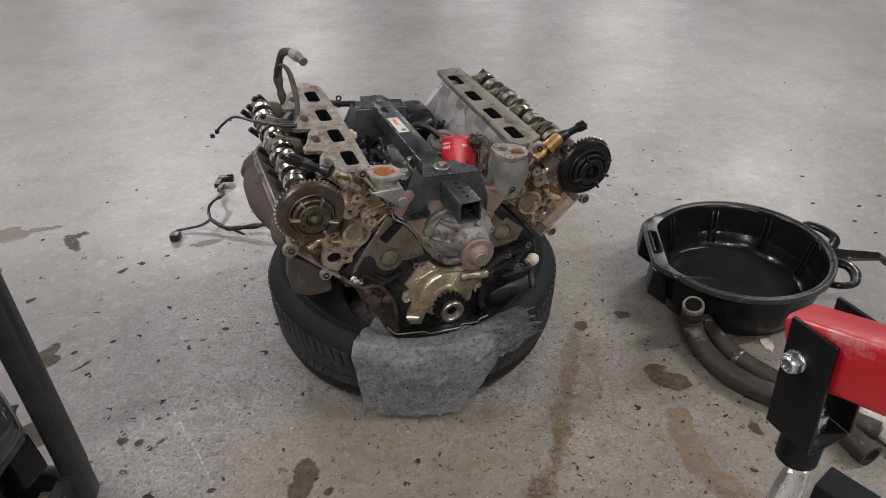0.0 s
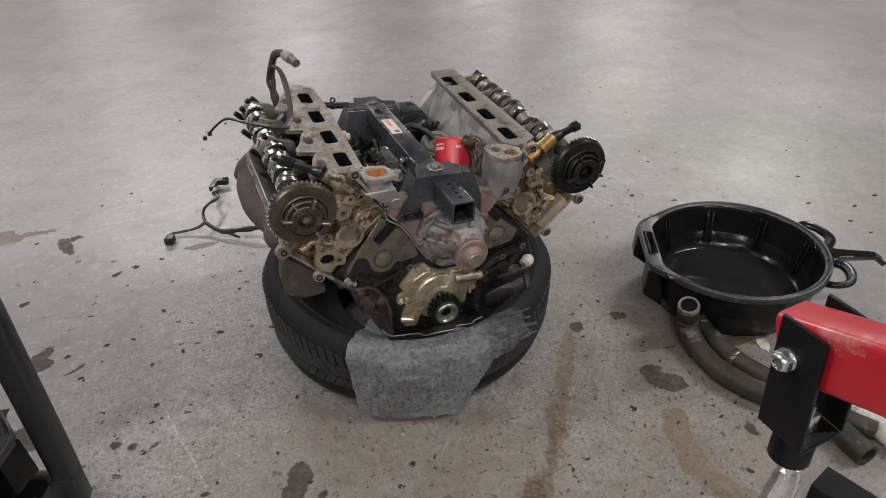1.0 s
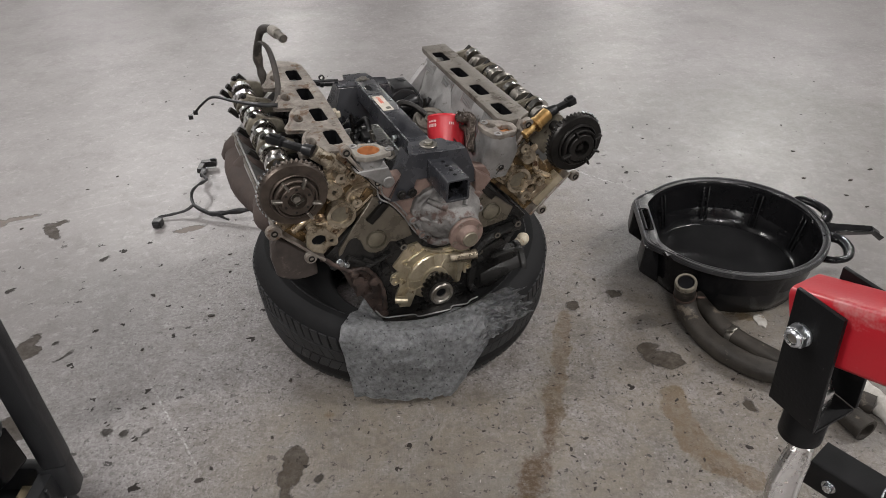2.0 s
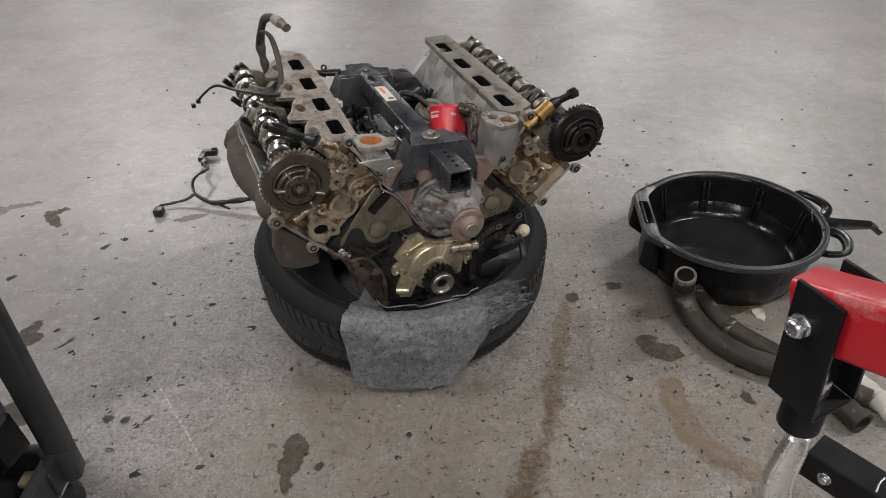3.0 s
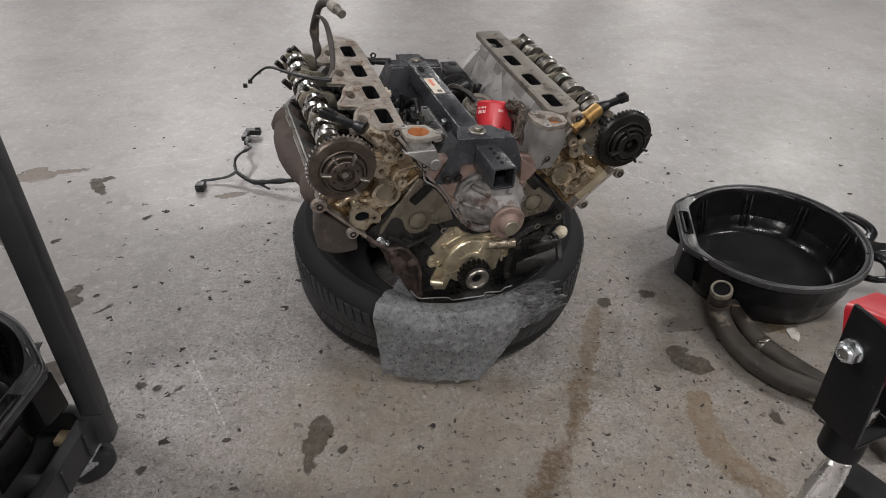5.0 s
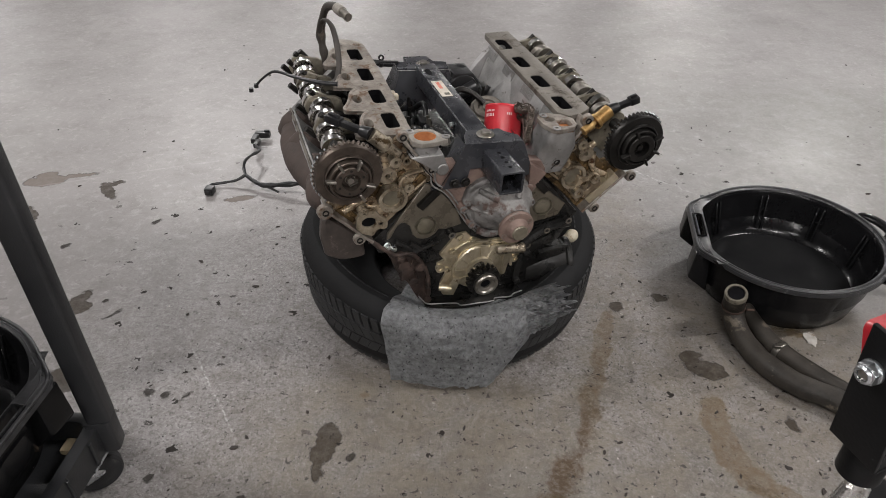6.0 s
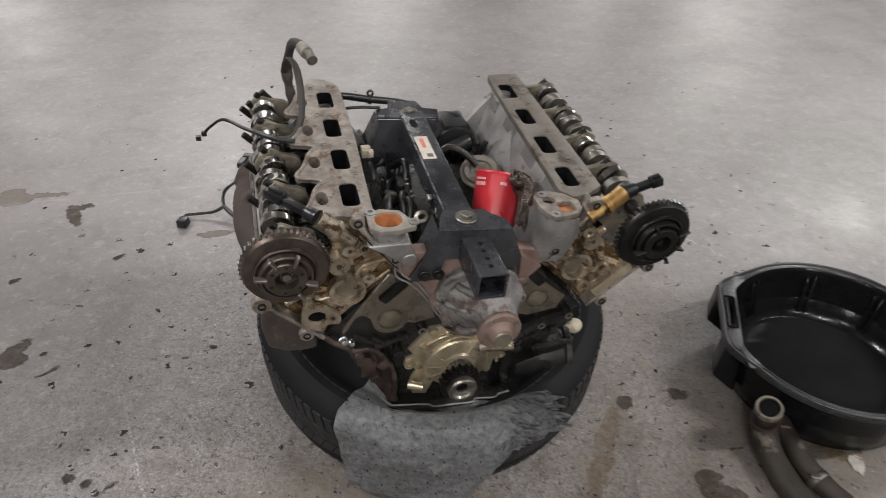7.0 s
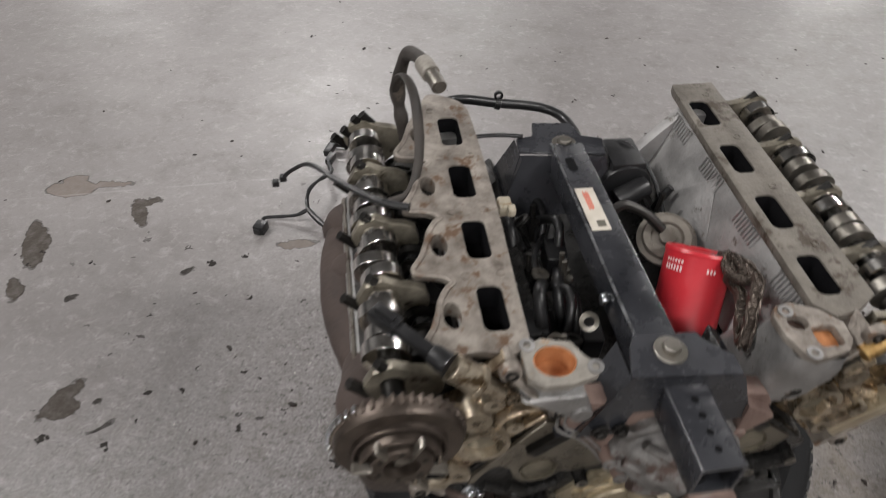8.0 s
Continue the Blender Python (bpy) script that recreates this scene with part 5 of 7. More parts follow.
    for a in (22, 90, 146, 205, 262, 318):
        cyl(bm, Vector((axis[0] + 0.0255 * math.cos(radians(a)), fy - 0.009, axis[1] + 0.0255 * math.sin(radians(a)))), Vector((axis[0] + 0.0255 * math.cos(radians(a)), fy - 0.0106, axis[1] + 0.0255 * math.sin(radians(a)))), 0.0028, seg=10)
    part("rivet", bm, phaser_dark, ph, split=True)
    bm = bmesh.new()
    for i in range(2):
        m = xz(fy + 0.004) @ c @ Matrix.Rotation(radians(25), 4, "Z")
        box(bm, (0.002, -0.0145 + i * 0.0045, 0), (0.020, 0.0018, 0.005), m)
    hexbolt(bm, axis3(fy + 0.003), (0, -1, 0), 0.0075, 0.007)
    part("phaser_bolt", bm, steel if s < 0 else phaser_dark, ph, split=True)
    bm = bmesh.new()
    for i in range(44):
        a = math.tau * (i + 0.56) / 44
        if (s < 0 and 2.2 < a < 3.8) or (s > 0 and 0.6 < a < 1.4):
            x0, z0 = axis
            box(bm, (x0 + 0.0712 * math.cos(a), fy + 0.0265, z0 + 0.0712 * math.sin(a)), (0.0035, 0.009, 0.0035))
    part("worn_tooth", soften(bm, 0.0012, 1), zinc, ph, "bright worn tooth tips")
    return head


LEFT_PORTS = [0.162 + 0.1083 * i for i in range(4)]
RIGHT_PORTS = [0.173 + 0.1147 * i for i in range(4)]
head_l = cylinder_head(-1, 0.075, 0.52, LEFT_PORTS, (150, 60, 200, 100), varnish, phaser_mat)
head_r = cylinder_head(1, 0.085, 0.55, RIGHT_PORTS, (60, 150, 20, 110), varnish, phaser_dark)

# coolant outlets at the front of both intake flanges
bm = bmesh.new()
plate(bm, [(-0.180, 0.062), (-0.165, 0.052), (-0.135, 0.052), (-0.104, 0.060), (-0.099, 0.073), (-0.112, 0.086), (-0.122, 0.106), (-0.155, 0.114), (-0.180, 0.104)], [circle(-0.146, 0.083, 0.0215, 22, 1.1, 0.95)], 0.011, Matrix.Translation((0, 0, 0.355)))
outl = part("coolant_outlet", soften(bm, 0.002), alu_white, engine, "pale corroded coolant outlet flange")
bm = bmesh.new()
plate(bm, circle(-0.146, 0.083, 0.0216, 22, 1.1, 0.95), [circle(-0.146, 0.083, 0.0200, 22, 1.1, 0.95)], 0.030, Matrix.Translation((0, 0, 0.3335)))
plate(bm, circle(-0.146, 0.083, 0.0205, 22, 1.1, 0.95), [], 0.003, Matrix.Translation((0, 0, 0.3338)))
part("bore", bm, rust_bore, outl, "orange rust inside the bore")
bm = bmesh.new()
prism(bm, [(-0.185, 0.333), (-0.112, 0.333), (-0.10, 0.30), (-0.108, 0.288), (-0.125, 0.29), (-0.15, 0.31)], 0.055, 0.112)
plate(bm, circle(-0.146, 0.086, 0.027, 22, 1.15, 1.0), [circle(-0.146, 0.083, 0.0218, 22, 1.1, 0.95)], 0.030, Matrix.Translation((0, 0, 0.326)))
cyl(bm, (-0.112, 0.08, 0.297), (-0.112, 0.052, 0.297), 0.014, 0.0135, 18)
part("outlet_neck", soften(bm, 0.005, 3), alu, outl)
bm = bmesh.new()
for px, py in ((-0.105, 0.07), (-0.172, 0.105)):
    lathe(bm, [(0.009, 0), (0.009, 0.002), (0.0045, 0.002), (0.0045, -0.004), (0, -0.004)], Matrix.Translation((px, py, 0.366)), 12)
part("bolt_hole", bm, alu, outl, split=True)
bm = bmesh.new()
plate(bm, [(0.134, 0.132), (0.125, 0.118), (0.126, 0.090), (0.136, 0.062), (0.15, 0.054), (0.190, 0.062), (0.202, 0.075), (0.205, 0.10), (0.186, 0.122), (0.155, 0.136)], [circle(0.150, 0.106, 0.0105, 14, 1.2, 1.0), rounded(0.160, 0.070, 0.190, 0.098, 0.005)], 0.011, Matrix.Translation((0, 0, 0.351)))
outr = part("coolant_outlet", soften(bm, 0.002), alu_flange, engine, "pale corroded coolant flange with two openings")
bm = bmesh.new()
box(bm, (0.174, 0.084, 0.347), (0.036, 0.034, 0.004))
part("bore", bm, rust_bore, outr, "orange rust inside the square opening")
# dark disc whose colour stands for the unlit depth of the round opening
bm = bmesh.new()
plate(bm, circle(0.150, 0.106, 0.0115, 16, 1.2, 1.0), [], 0.003, Matrix.Translation((0, 0, 0.3465)))
part("round_bore", bm, rust_dark, outr, "dark round bore")
bm = bmesh.new()
neck = []
for x0, x1, ya, yb, zz in ((0.130, 0.198, 0.058, 0.130, 0.352), (0.128, 0.200, 0.058, 0.134, 0.338), (0.126, 0.208, 0.060, 0.146, 0.315), (0.122, 0.206, 0.066, 0.165, 0.285), (0.120, 0.196, 0.076, 0.185, 0.240)):
    neck.append([bm.verts.new((x, y, zz)) for x, y in rounded(x0, ya, x1, yb, 0.018, 5)])
for r0, r1 in zip(neck, neck[1:]):
    for i in range(len(r0)):
        bm.faces.new((r0[i], r0[(i + 1) % len(r0)], r1[(i + 1) % len(r0)], r1[i]))
bm.faces.new(neck[-1])
part("outlet_neck", roughen(bm, 1, 0.0018, 40), alu, outr, "wide grey cast neck", smooth=60)
bm = bmesh.new()
for px, py in ((0.146, 0.062), (0.142, 0.122)):
    lathe(bm, [(0.009, 0), (0.009, 0.002), (0.0045, 0.002), (0.0045, -0.004), (0, -0.004)], Matrix.Translation((px, py, 0.362)), 12)
part("bolt_hole", bm, alu, outr, split=True)

# exhaust manifold on the near bank
bm = bmesh.new()
tube(bm, [(-0.335, 0.535, 0.20), (-0.350, 0.49, 0.186), (-0.359, 0.42, 0.178), (-0.359, 0.33, 0.180), (-0.343, 0.25, 0.186), (-0.322, 0.19, 0.192), (-0.302, 0.165, 0.195)], [0.020, 0.034, 0.041, 0.041, 0.039, 0.034, 0.028], 22, 10, wob=0.05)
for yy, out_x in zip(LEFT_PORTS, (-0.322, -0.345, -0.358, -0.360)):
    tube(bm, [bank3(-1, 0.30, 0.090, yy), bank3(-1, 0.325, 0.110, yy + 0.002), (out_x + 0.012, yy + 0.004, 0.200), (out_x, yy + 0.014, 0.172)], [0.026, 0.030, 0.034, 0.036], 16, 6, wob=0.05)
tube(bm, [(-0.330, 0.42, 0.16), (-0.305, 0.44, 0.11), (-0.285, 0.46, 0.06)], [0.038, 0.034, 0.032], 18, 6, wob=0.05)
tube(bm, [(-0.335, 0.24, 0.190), (-0.338, 0.19, 0.200), (-0.344, 0.145, 0.212), (-0.338, 0.118, 0.222)], [0.034, 0.040, 0.042, 0.026], 18, 6, wob=0.06)
part("exhaust_manifold", bm, manifold_rust, engine, "brown rusty cast exhaust manifold", smooth=60)
bm = bmesh.new()
prism(bm, [(-0.362, 0.165), (-0.35, 0.185), (-0.268, 0.11), (-0.262, 0.055), (-0.32, 0.052), (-0.355, 0.072), (-0.366, 0.12)], 0.100, 0.13)
part("heat_shield", roughen(soften(bm, 0.012, 3), 1, 0.002, 40), cover_brown, engine, "sooty brown heat shield")

# oil filter
FT, FB = Vector((0.122, 0.279, 0.309)), Vector((0.096, 0.215, 0.217))
fm, fl = axis_matrix(FB, FT)
bm = bmesh.new()
lathe(bm, [(0.0, 0.0), (0.041, 0.0), (0.0445, 0.004), (0.045, fl - 0.010), (0.0465, fl - 0.005), (0.045, fl - 0.001), (0.040, fl - 0.002), (0.036, fl - 0.006), (0.0, fl - 0.004)], fm, 40)
filt = part("oil_filter", bm, filter_red, engine, "scratched red oil filter can")
bm = bmesh.new()
ax = (FT - FB).normalized()
front_dir = Vector((-0.366, -0.712, 0.599)).normalized()
side_dir = ax.cross(front_dir).normalized()
for k, count in ((0, 6), (1, 6), (2, 3)):
    for j in range(count):
        a = radians((-62, -62, 12)[k] + j * 6.0)
        out_dir = front_dir * math.cos(a) + side_dir * math.sin(a)
        tall = (0.0045, 0.0075, 0.006)[k]
        m = Matrix((side_dir * math.cos(a) - front_dir * math.sin(a), ax, out_dir)).transposed().to_4x4()
        box(bm, (0, 0, 0), (0.0026, tall, 0.0006), Matrix.Translation(FB + ax * (fl - (0.018, 0.028, 0.024)[k]) + out_dir * 0.0452) @ m)
part("print_bar", bm, white_ink, filt, "pale unreadable print", smooth=0, split=True)

# ---- lifting plate over the valley ----
lift = thing("lifting_plate", ENG @ pose(0, 0.094, 0.344) @ pose(0, 0, 0, -1.2, 0, 0) @ pose(0, -0.094, -0.350), "black steel engine lifting plate bolted across the valley", "lifting plate")
bm = bmesh.new()
box(bm, (-0.012, 0.30, 0.325), (0.052, 0.40, 0.044))
part("bar", soften(bm, 0.003), bracket_black, lift)
bm = bmesh.new()
w = 0.053
plate(bm, rounded(-w / 2, -0.026, w / 2, 0.026, 0.005, 3), [rounded(-w / 2 + 0.005, -0.021, w / 2 - 0.005, 0.021, 0.003, 3)], 0.118, xz(0.075) @ Matrix.Translation((0.003, 0.312, 0)))
sq = part("square_tube", soften(bm, 0.0008, 1), bracket_black, lift, "open-ended black square tube")
bm = bmesh.new()
for py in (-0.022, -0.002, 0.018, 0.038):
    lathe(bm, [(0.0042, 0.0006), (0.0042, 0.0008), (0.0, 0.0008)], Matrix.Translation((0.004, py, 0.3380)), 12)
for px in (-0.009, 0.021):
    cyl(bm, (px, -0.02, 0.300), (px, -0.035, 0.300), 0.006, seg=10)
part("drilled_hole", bm, dark_hole, sq, split=True)
for yy, nm, hgt in ((0.09, "front", 0.347), (0.50, "rear", 0.337)):
    bm = bmesh.new()
    if nm == "front":
        top = [(-0.062, 0.065), (0.066, 0.055), (0.066, 0.082), (0.042, 0.104), (0.035, 0.118), (-0.040, 0.122), (-0.050, 0.105)]
        slope = [(-0.062, 0.347), (-0.058, 0.350), (-0.085, 0.29), (-0.105, 0.262), (-0.095, 0.255), (-0.06, 0.262)]
    else:
        top = [(-0.088, 0.490), (0.045, 0.475), (0.052, 0.515), (0.02, 0.525), (0.012, 0.560), (-0.05, 0.565), (-0.058, 0.53), (-0.085, 0.525)]
    plate(bm, top, [], 0.005, Matrix.Translation((0, 0, hgt)))
    sad = part("saddle_plate", soften(bm, 0.0012, 1), bracket_black, lift, "black bent steel saddle plate")
    for side in (-1, 1):
        bm = bmesh.new()
        if nm == "front":
            x0, x1 = (-0.060, -0.112) if side < 0 else (0.064, 0.105)
            ring_pts = [(x0, 0.118, hgt), (x0, 0.062, hgt), (x1, 0.060, 0.255), (x1, 0.095, 0.250)]
            low = [(x1, 0.060, 0.255), (x1, 0.095, 0.250), (x1 + side * 0.02, 0.095, 0.248), (x1 + side * 0.02, 0.060, 0.250)]
        else:
            x0, x1 = (-0.086, -0.118) if side < 0 else (0.05, 0.075)
            ring_pts = [(x0, 0.53, hgt), (x0, 0.476, hgt), (x1, 0.455, 0.235), (x1, 0.56, 0.235)]
            low = [(x1, 0.455, 0.235), (x1, 0.56, 0.235), (x1 + side * 0.02, 0.56, 0.233), (x1 + side * 0.02, 0.455, 0.233)]
        for quad in (ring_pts, low):
            bm.faces.new([bm.verts.new(p) for p in quad])
        bmesh.ops.solidify(bm, geom=bm.faces[:], thickness=0.005)
        part("side_leg", soften(bm, 0.001, 1), bracket_black, sad)
    bm = bmesh.new()
    if nm == "front":
        bm.faces.new([bm.verts.new(p) for p in ((-0.062, 0.0625, hgt + 0.0045), (0.066, 0.0525, hgt + 0.0045), (0.10, 0.05, 0.268), (0.035, 0.05, 0.262), (0.04, 0.052, 0.296), (-0.05, 0.055, 0.296), (-0.060, 0.053, 0.254), (-0.11, 0.056, 0.252))])
    else:
        bm.faces.new([bm.verts.new(p) for p in ((-0.087, 0.488, hgt), (0.046, 0.473, hgt), (0.072, 0.455, 0.24), (-0.116, 0.455, 0.24))])
    bmesh.ops.solidify(bm, geom=bm.faces[:], thickness=0.005)
    part("front_web", soften(bm, 0.001, 1), bracket_black, sad)
    bm = bmesh.new()
    hexbolt(bm, (-0.006 if nm == "front" else -0.014, 0.094 if nm == "front" else 0.503, hgt + 0.007), (0, 0, 1), 0.0115, 0.009, 1.7)
    part("hex_bolt", soften(bm, 0.001, 1), steel, sad, "grey steel hex bolt with a washer")
    if nm == "front":
        bm = bmesh.new()
        for px in (-0.085, -0.060):
            hexbolt(bm, (px, 0.050, 0.268), (0, -1, 0), 0.008, 0.007)
        part("foot_bolt", soften(bm, 0.001, 1), phaser_dark, sad)
bm = bmesh.new()
cyl(bm, (-0.0385, 0.20, 0.325), (-0.048, 0.20, 0.325), 0.009, 0.008, 6)
part("side_bolt", soften(bm, 0.001, 1), zinc, lift)
bm = bmesh.new()
box(bm, (-0.0365, 0.30, 0.3478), (0.0035, 0.40, 0.0012))
part("worn_edge", bm, zinc, lift, "bare bright steel edge")
bm = bmesh.new()
plate(bm, rounded(-0.026, 0.430, -0.012, 0.462, 0.006), [], 0.0006, Matrix.Translation((0, 0, 0.3472)))
part("slot", bm, dark_hole, lift)
bm = bmesh.new()
box(bm, (-0.018, 0.345, 0.3476), (0.027, 0.088, 0.0008))
stick = part("sticker", bm, paper, lift, "cream paper sticker with faded red print")
bm = bmesh.new()
for k in range(4):
    box(bm, (-0.022 + 0.0022 * k, 0.362, 0.3483), (0.0014, 0.040 - 0.006 * (k % 2), 0.0004))
part("print_bar", bm, red_ink, stick, "faded red unreadable print", smooth=0, split=True)
bm = bmesh.new()
box(bm, (-0.015, 0.314, 0.3483), (0.012, 0.012, 0.0004))
part("print_patch", bm, dark_ink, stick, smooth=0)

# ---- loose parts in the valley and on the heads ----
bm = bmesh.new()
rnd = random.Random(4)
for k in range(9):
    x0 = rnd.uniform(-0.11, -0.06)
    y_ = rnd.uniform(0.16, 0.44)
    tube(bm, [(x0, y_, 0.20), (x0 + rnd.uniform(-0.02, 0.02), y_ + 0.05, 0.27 + rnd.uniform(-0.03, 0.02)), (x0 + rnd.uniform(-0.03, 0.03), y_ + 0.11, 0.24)], 0.006 + 0.004 * rnd.random(), 8, 5)
for k in range(8):
    box(bm, (rnd.uniform(-0.115, -0.055), rnd.uniform(0.15, 0.48), rnd.uniform(0.19, 0.25)), (0.03, 0.045, 0.04), pose(0, 0, 0, 0, 0, rnd.uniform(-8, 8)))
tagged(part("valley_bracket", soften(bm, 0.002, 1), plastic, engine, "black brackets and pipes in the valley"), kind="stuff")
for k in range(10):
    bm = bmesh.new()
    x0, y_ = rnd.uniform(-0.105, -0.055), rnd.uniform(0.16, 0.46)
    if k % 2:
        lathe(bm, [(0.007, 0), (0.013, 0.001), (0.013, 0.005), (0.007, 0.006)], Matrix.Translation((x0, y_, rnd.uniform(0.26, 0.29))) @ Euler((rnd.uniform(-0.8, 0.8), rnd.uniform(-0.9, 0.3), 0)).to_matrix().to_4x4(), 16)
    else:
        cyl(bm, (x0, y_, 0.22), (x0 + rnd.uniform(-0.01, 0.01), y_ + 0.01, 0.285), 0.0045, 0.004, 8)
        cyl(bm, (x0, y_, 0.255), (x0, y_ + 0.001, 0.262), 0.008, seg=6)
    part("stud", bm, steel if k % 3 else phaser_dark, engine, "oily steel stud")
bm = bmesh.new()
box(bm, (0.083, 0.495, 0.27), (0.055, 0.07, 0.09))
cyl(bm, (0.083, 0.455, 0.268), (0.083, 0.53, 0.268), 0.044, 0.04, 22)
cyl(bm, (0.06, 0.43, 0.27), (0.11, 0.44, 0.29), 0.018, 0.016, 14)
part("knock_housing", soften(bm, 0.006, 2), plastic, engine, "black plastic housing in the valley")
bm = bmesh.new()
lathe(bm, [(0.0, 0.0), (0.042, 0.0), (0.043, 0.006), (0.036, 0.008), (0.034, 0.014), (0.024, 0.014), (0.022, 0.009), (0.012, 0.009), (0.011, 0.016), (0.0, 0.016)], Matrix.Translation((0.104, 0.335, 0.272)) @ Euler((radians(20), radians(-12), 0)).to_matrix().to_4x4(), 36)
part("filter_adapter", bm, alu_dirty, engine, "grey-brown round oil filter adapter")
bm = bmesh.new()
tube(bm, [(0.02, 0.36, 0.315), (0.04, 0.365, 0.32), (0.07, 0.355, 0.310), (0.095, 0.34, 0.290)], [0.007, 0.008, 0.007, 0.008], 10, 6)
cyl(bm, (0.115, 0.40, 0.27), (0.117, 0.40, 0.305), 0.004, seg=8)
part("pipe_stub", bm, phaser_dark, engine, "short dark steel pipe", split=True)
bm = bmesh.new()
tube(bm, [(0.06, 0.54, 0.30), (0.095, 0.51, 0.315), (0.125, 0.46, 0.29), (0.135, 0.40, 0.25)], 0.0035, 8, 8)
tube(bm, [(0.13, 0.44, 0.23), (0.135, 0.43, 0.27), (0.145, 0.43, 0.29)], 0.006, 8, 6)
part("thin_cable", bm, plastic, engine)
# greasy timing chain heap
bm = bmesh.new()
line = spline([(0.148, 0.275, 0.295), (0.150, 0.25, 0.318), (0.150, 0.215, 0.338), (0.140, 0.195, 0.340), (0.128, 0.215, 0.330), (0.142, 0.245, 0.328), (0.146, 0.19, 0.345), (0.132, 0.16, 0.335), (0.120, 0.135, 0.318), (0.114, 0.125, 0.300), (0.124, 0.15, 0.298), (0.138, 0.19, 0.312), (0.140, 0.23, 0.305)], 7)
for i in range(len(line) - 1):
    d = (line[i + 1] - line[i]).normalized()
    m = Matrix.Translation(line[i]) @ d.to_track_quat("X", "Z").to_matrix().to_4x4() @ Matrix.Rotation(radians(25 * math.sin(i)), 4, "X")
    for o in (-0.006, 0.006):
        box(bm, (0, o, 0), (0.0095, 0.003, 0.010), m)
    cyl(bm, m @ Vector((0, -0.008, 0)), m @ Vector((0, 0.008, 0)), 0.0035, seg=6)
tagged(part("timing_chain", soften(bm, 0.0006, 1), phaser_mat, engine, "greasy dark timing chain lying in a heap"), kind="stuff")
bm = bmesh.new()
box(bm, (-0.127, 0.400, 0.300), (0.020, 0.026, 0.018), None)
box(bm, (-0.120, 0.386, 0.304), (0.012, 0.014, 0.014), None)
part("white_connector", soften(bm, 0.003, 2), white_plastic, engine, "small yellowed white connector")

# cam sensor plugs and oil control valves
for s, tip, root, nose_pt in ((-1, (-0.335, 0.150, 0.392), (-0.262, 0.075, 0.386), (-0.205, 0.066, 0.338)), (1, (0.352, 0.085, 0.404), (0.283, 0.085, 0.380), (0.215, 0.065, 0.345))):
    tip, root, nose_pt = Vector(tip), Vector(root), Vector(nose_pt)
    bm = bmesh.new()
    mid = root + (nose_pt - root) * 0.5
    cyl(bm, root, mid, 0.0155, 0.0155, 24)
    cyl(bm, mid, nose_pt, 0.011, 0.010, 20)
    cyl(bm, root + (nose_pt - root) * 0.45, root + (nose_pt - root) * 0.56, 0.018, 0.018, 20)
    ocv = part("oil_control_valve", soften(bm, 0.001, 1), plug_steel if s < 0 else ocv_gold, engine, "golden oil control valve")
    bm = bmesh.new()
    d = (tip - root).normalized()
    tube(bm, [root, root + d * 0.012, root + d * 0.024], [0.013, 0.0125, 0.011], 16, 4)
    m = Matrix.Translation(root + d * 0.022) @ d.to_track_quat("X", "Z").to_matrix().to_4x4()
    ln_ = (tip - root).length - 0.022
    box(bm, (ln_ * 0.35, 0, 0), (ln_ * 0.7, 0.014, 0.012), m)
    box(bm, (ln_ * 0.78, 0, 0.001), (ln_ * 0.42, 0.020, 0.016), m)
    box(bm, (ln_ * 0.78, 0, 0.011), (ln_ * 0.3, 0.008, 0.006), m)
    part("plug_connector", soften(bm, 0.002, 2), plastic, ocv, "black plastic plug connector")

# tubes at the rear of the near head
bm = bmesh.new()
tube(bm, [(-0.262, 0.540, 0.31), (-0.268, 0.545, 0.36), (-0.274, 0.553, 0.41), (-0.270, 0.547, 0.450), (-0.263, 0.530, 0.485), (-0.253, 0.492, 0.502), (-0.247, 0.465, 0.504)], [0.0105, 0.0105, 0.0110, 0.0085, 0.0095, 0.0085, 0.009], 14, 8, wob=0.3)
bh = part("breather_hose", bm, engine_hose, engine, "dark grey rubber hose with a fitting", smooth=60)
bh.matrix_basis = pose(0.007, 0, -0.009)
bm = bmesh.new()
cyl(bm, (-0.249, 0.474, 0.504), (-0.242, 0.446, 0.503), 0.0125, 0.0125, 18)
part("collar", soften(bm, 0.002), alu_white, bh, "pale metal collar")
bm = bmesh.new()
tube(bm, [(-0.242, 0.448, 0.503), (-0.238, 0.434, 0.502), (-0.235, 0.420, 0.500)], 0.0102, 16, 4, bore=0.0082)
part("nipple", bm, steel, bh)
bm = bmesh.new()
tube(bm, [(-0.274, 0.535, 0.415), (-0.270, 0.525, 0.440), (-0.262, 0.505, 0.456), (-0.254, 0.475, 0.450), (-0.250, 0.445, 0.420), (-0.254, 0.405, 0.385), (-0.272, 0.365, 0.366), (-0.300, 0.345, 0.372)], [0.006, 0.006, 0.0065, 0.007, 0.0075, 0.0065, 0.005, 0.004], 10, 8, flat=(1.2, 0.6))
part("vacuum_hose", bm, engine_hose, engine, "thin grey rubber hose looping over the head", smooth=60)
bm = bmesh.new()
tube(bm, [(-0.275, 0.325, 0.378), (-0.315, 0.345, 0.376), (-0.36, 0.39, 0.372), (-0.398, 0.435, 0.368), (-0.425, 0.458, 0.342), (-0.443, 0.468, 0.318)], [0.005, 0.005, 0.004, 0.0035, 0.003, 0.004], 8, 8, wob=0.2)
for k in range(2):
    box(bm, (-0.440 - 0.012 * k, 0.466 + 0.004 * k, 0.322 - 0.012 * k), (0.010, 0.009, 0.010))
part("sensor_lead", soften(bm, 0.001, 1), plastic, engine, "frayed black sensor lead")
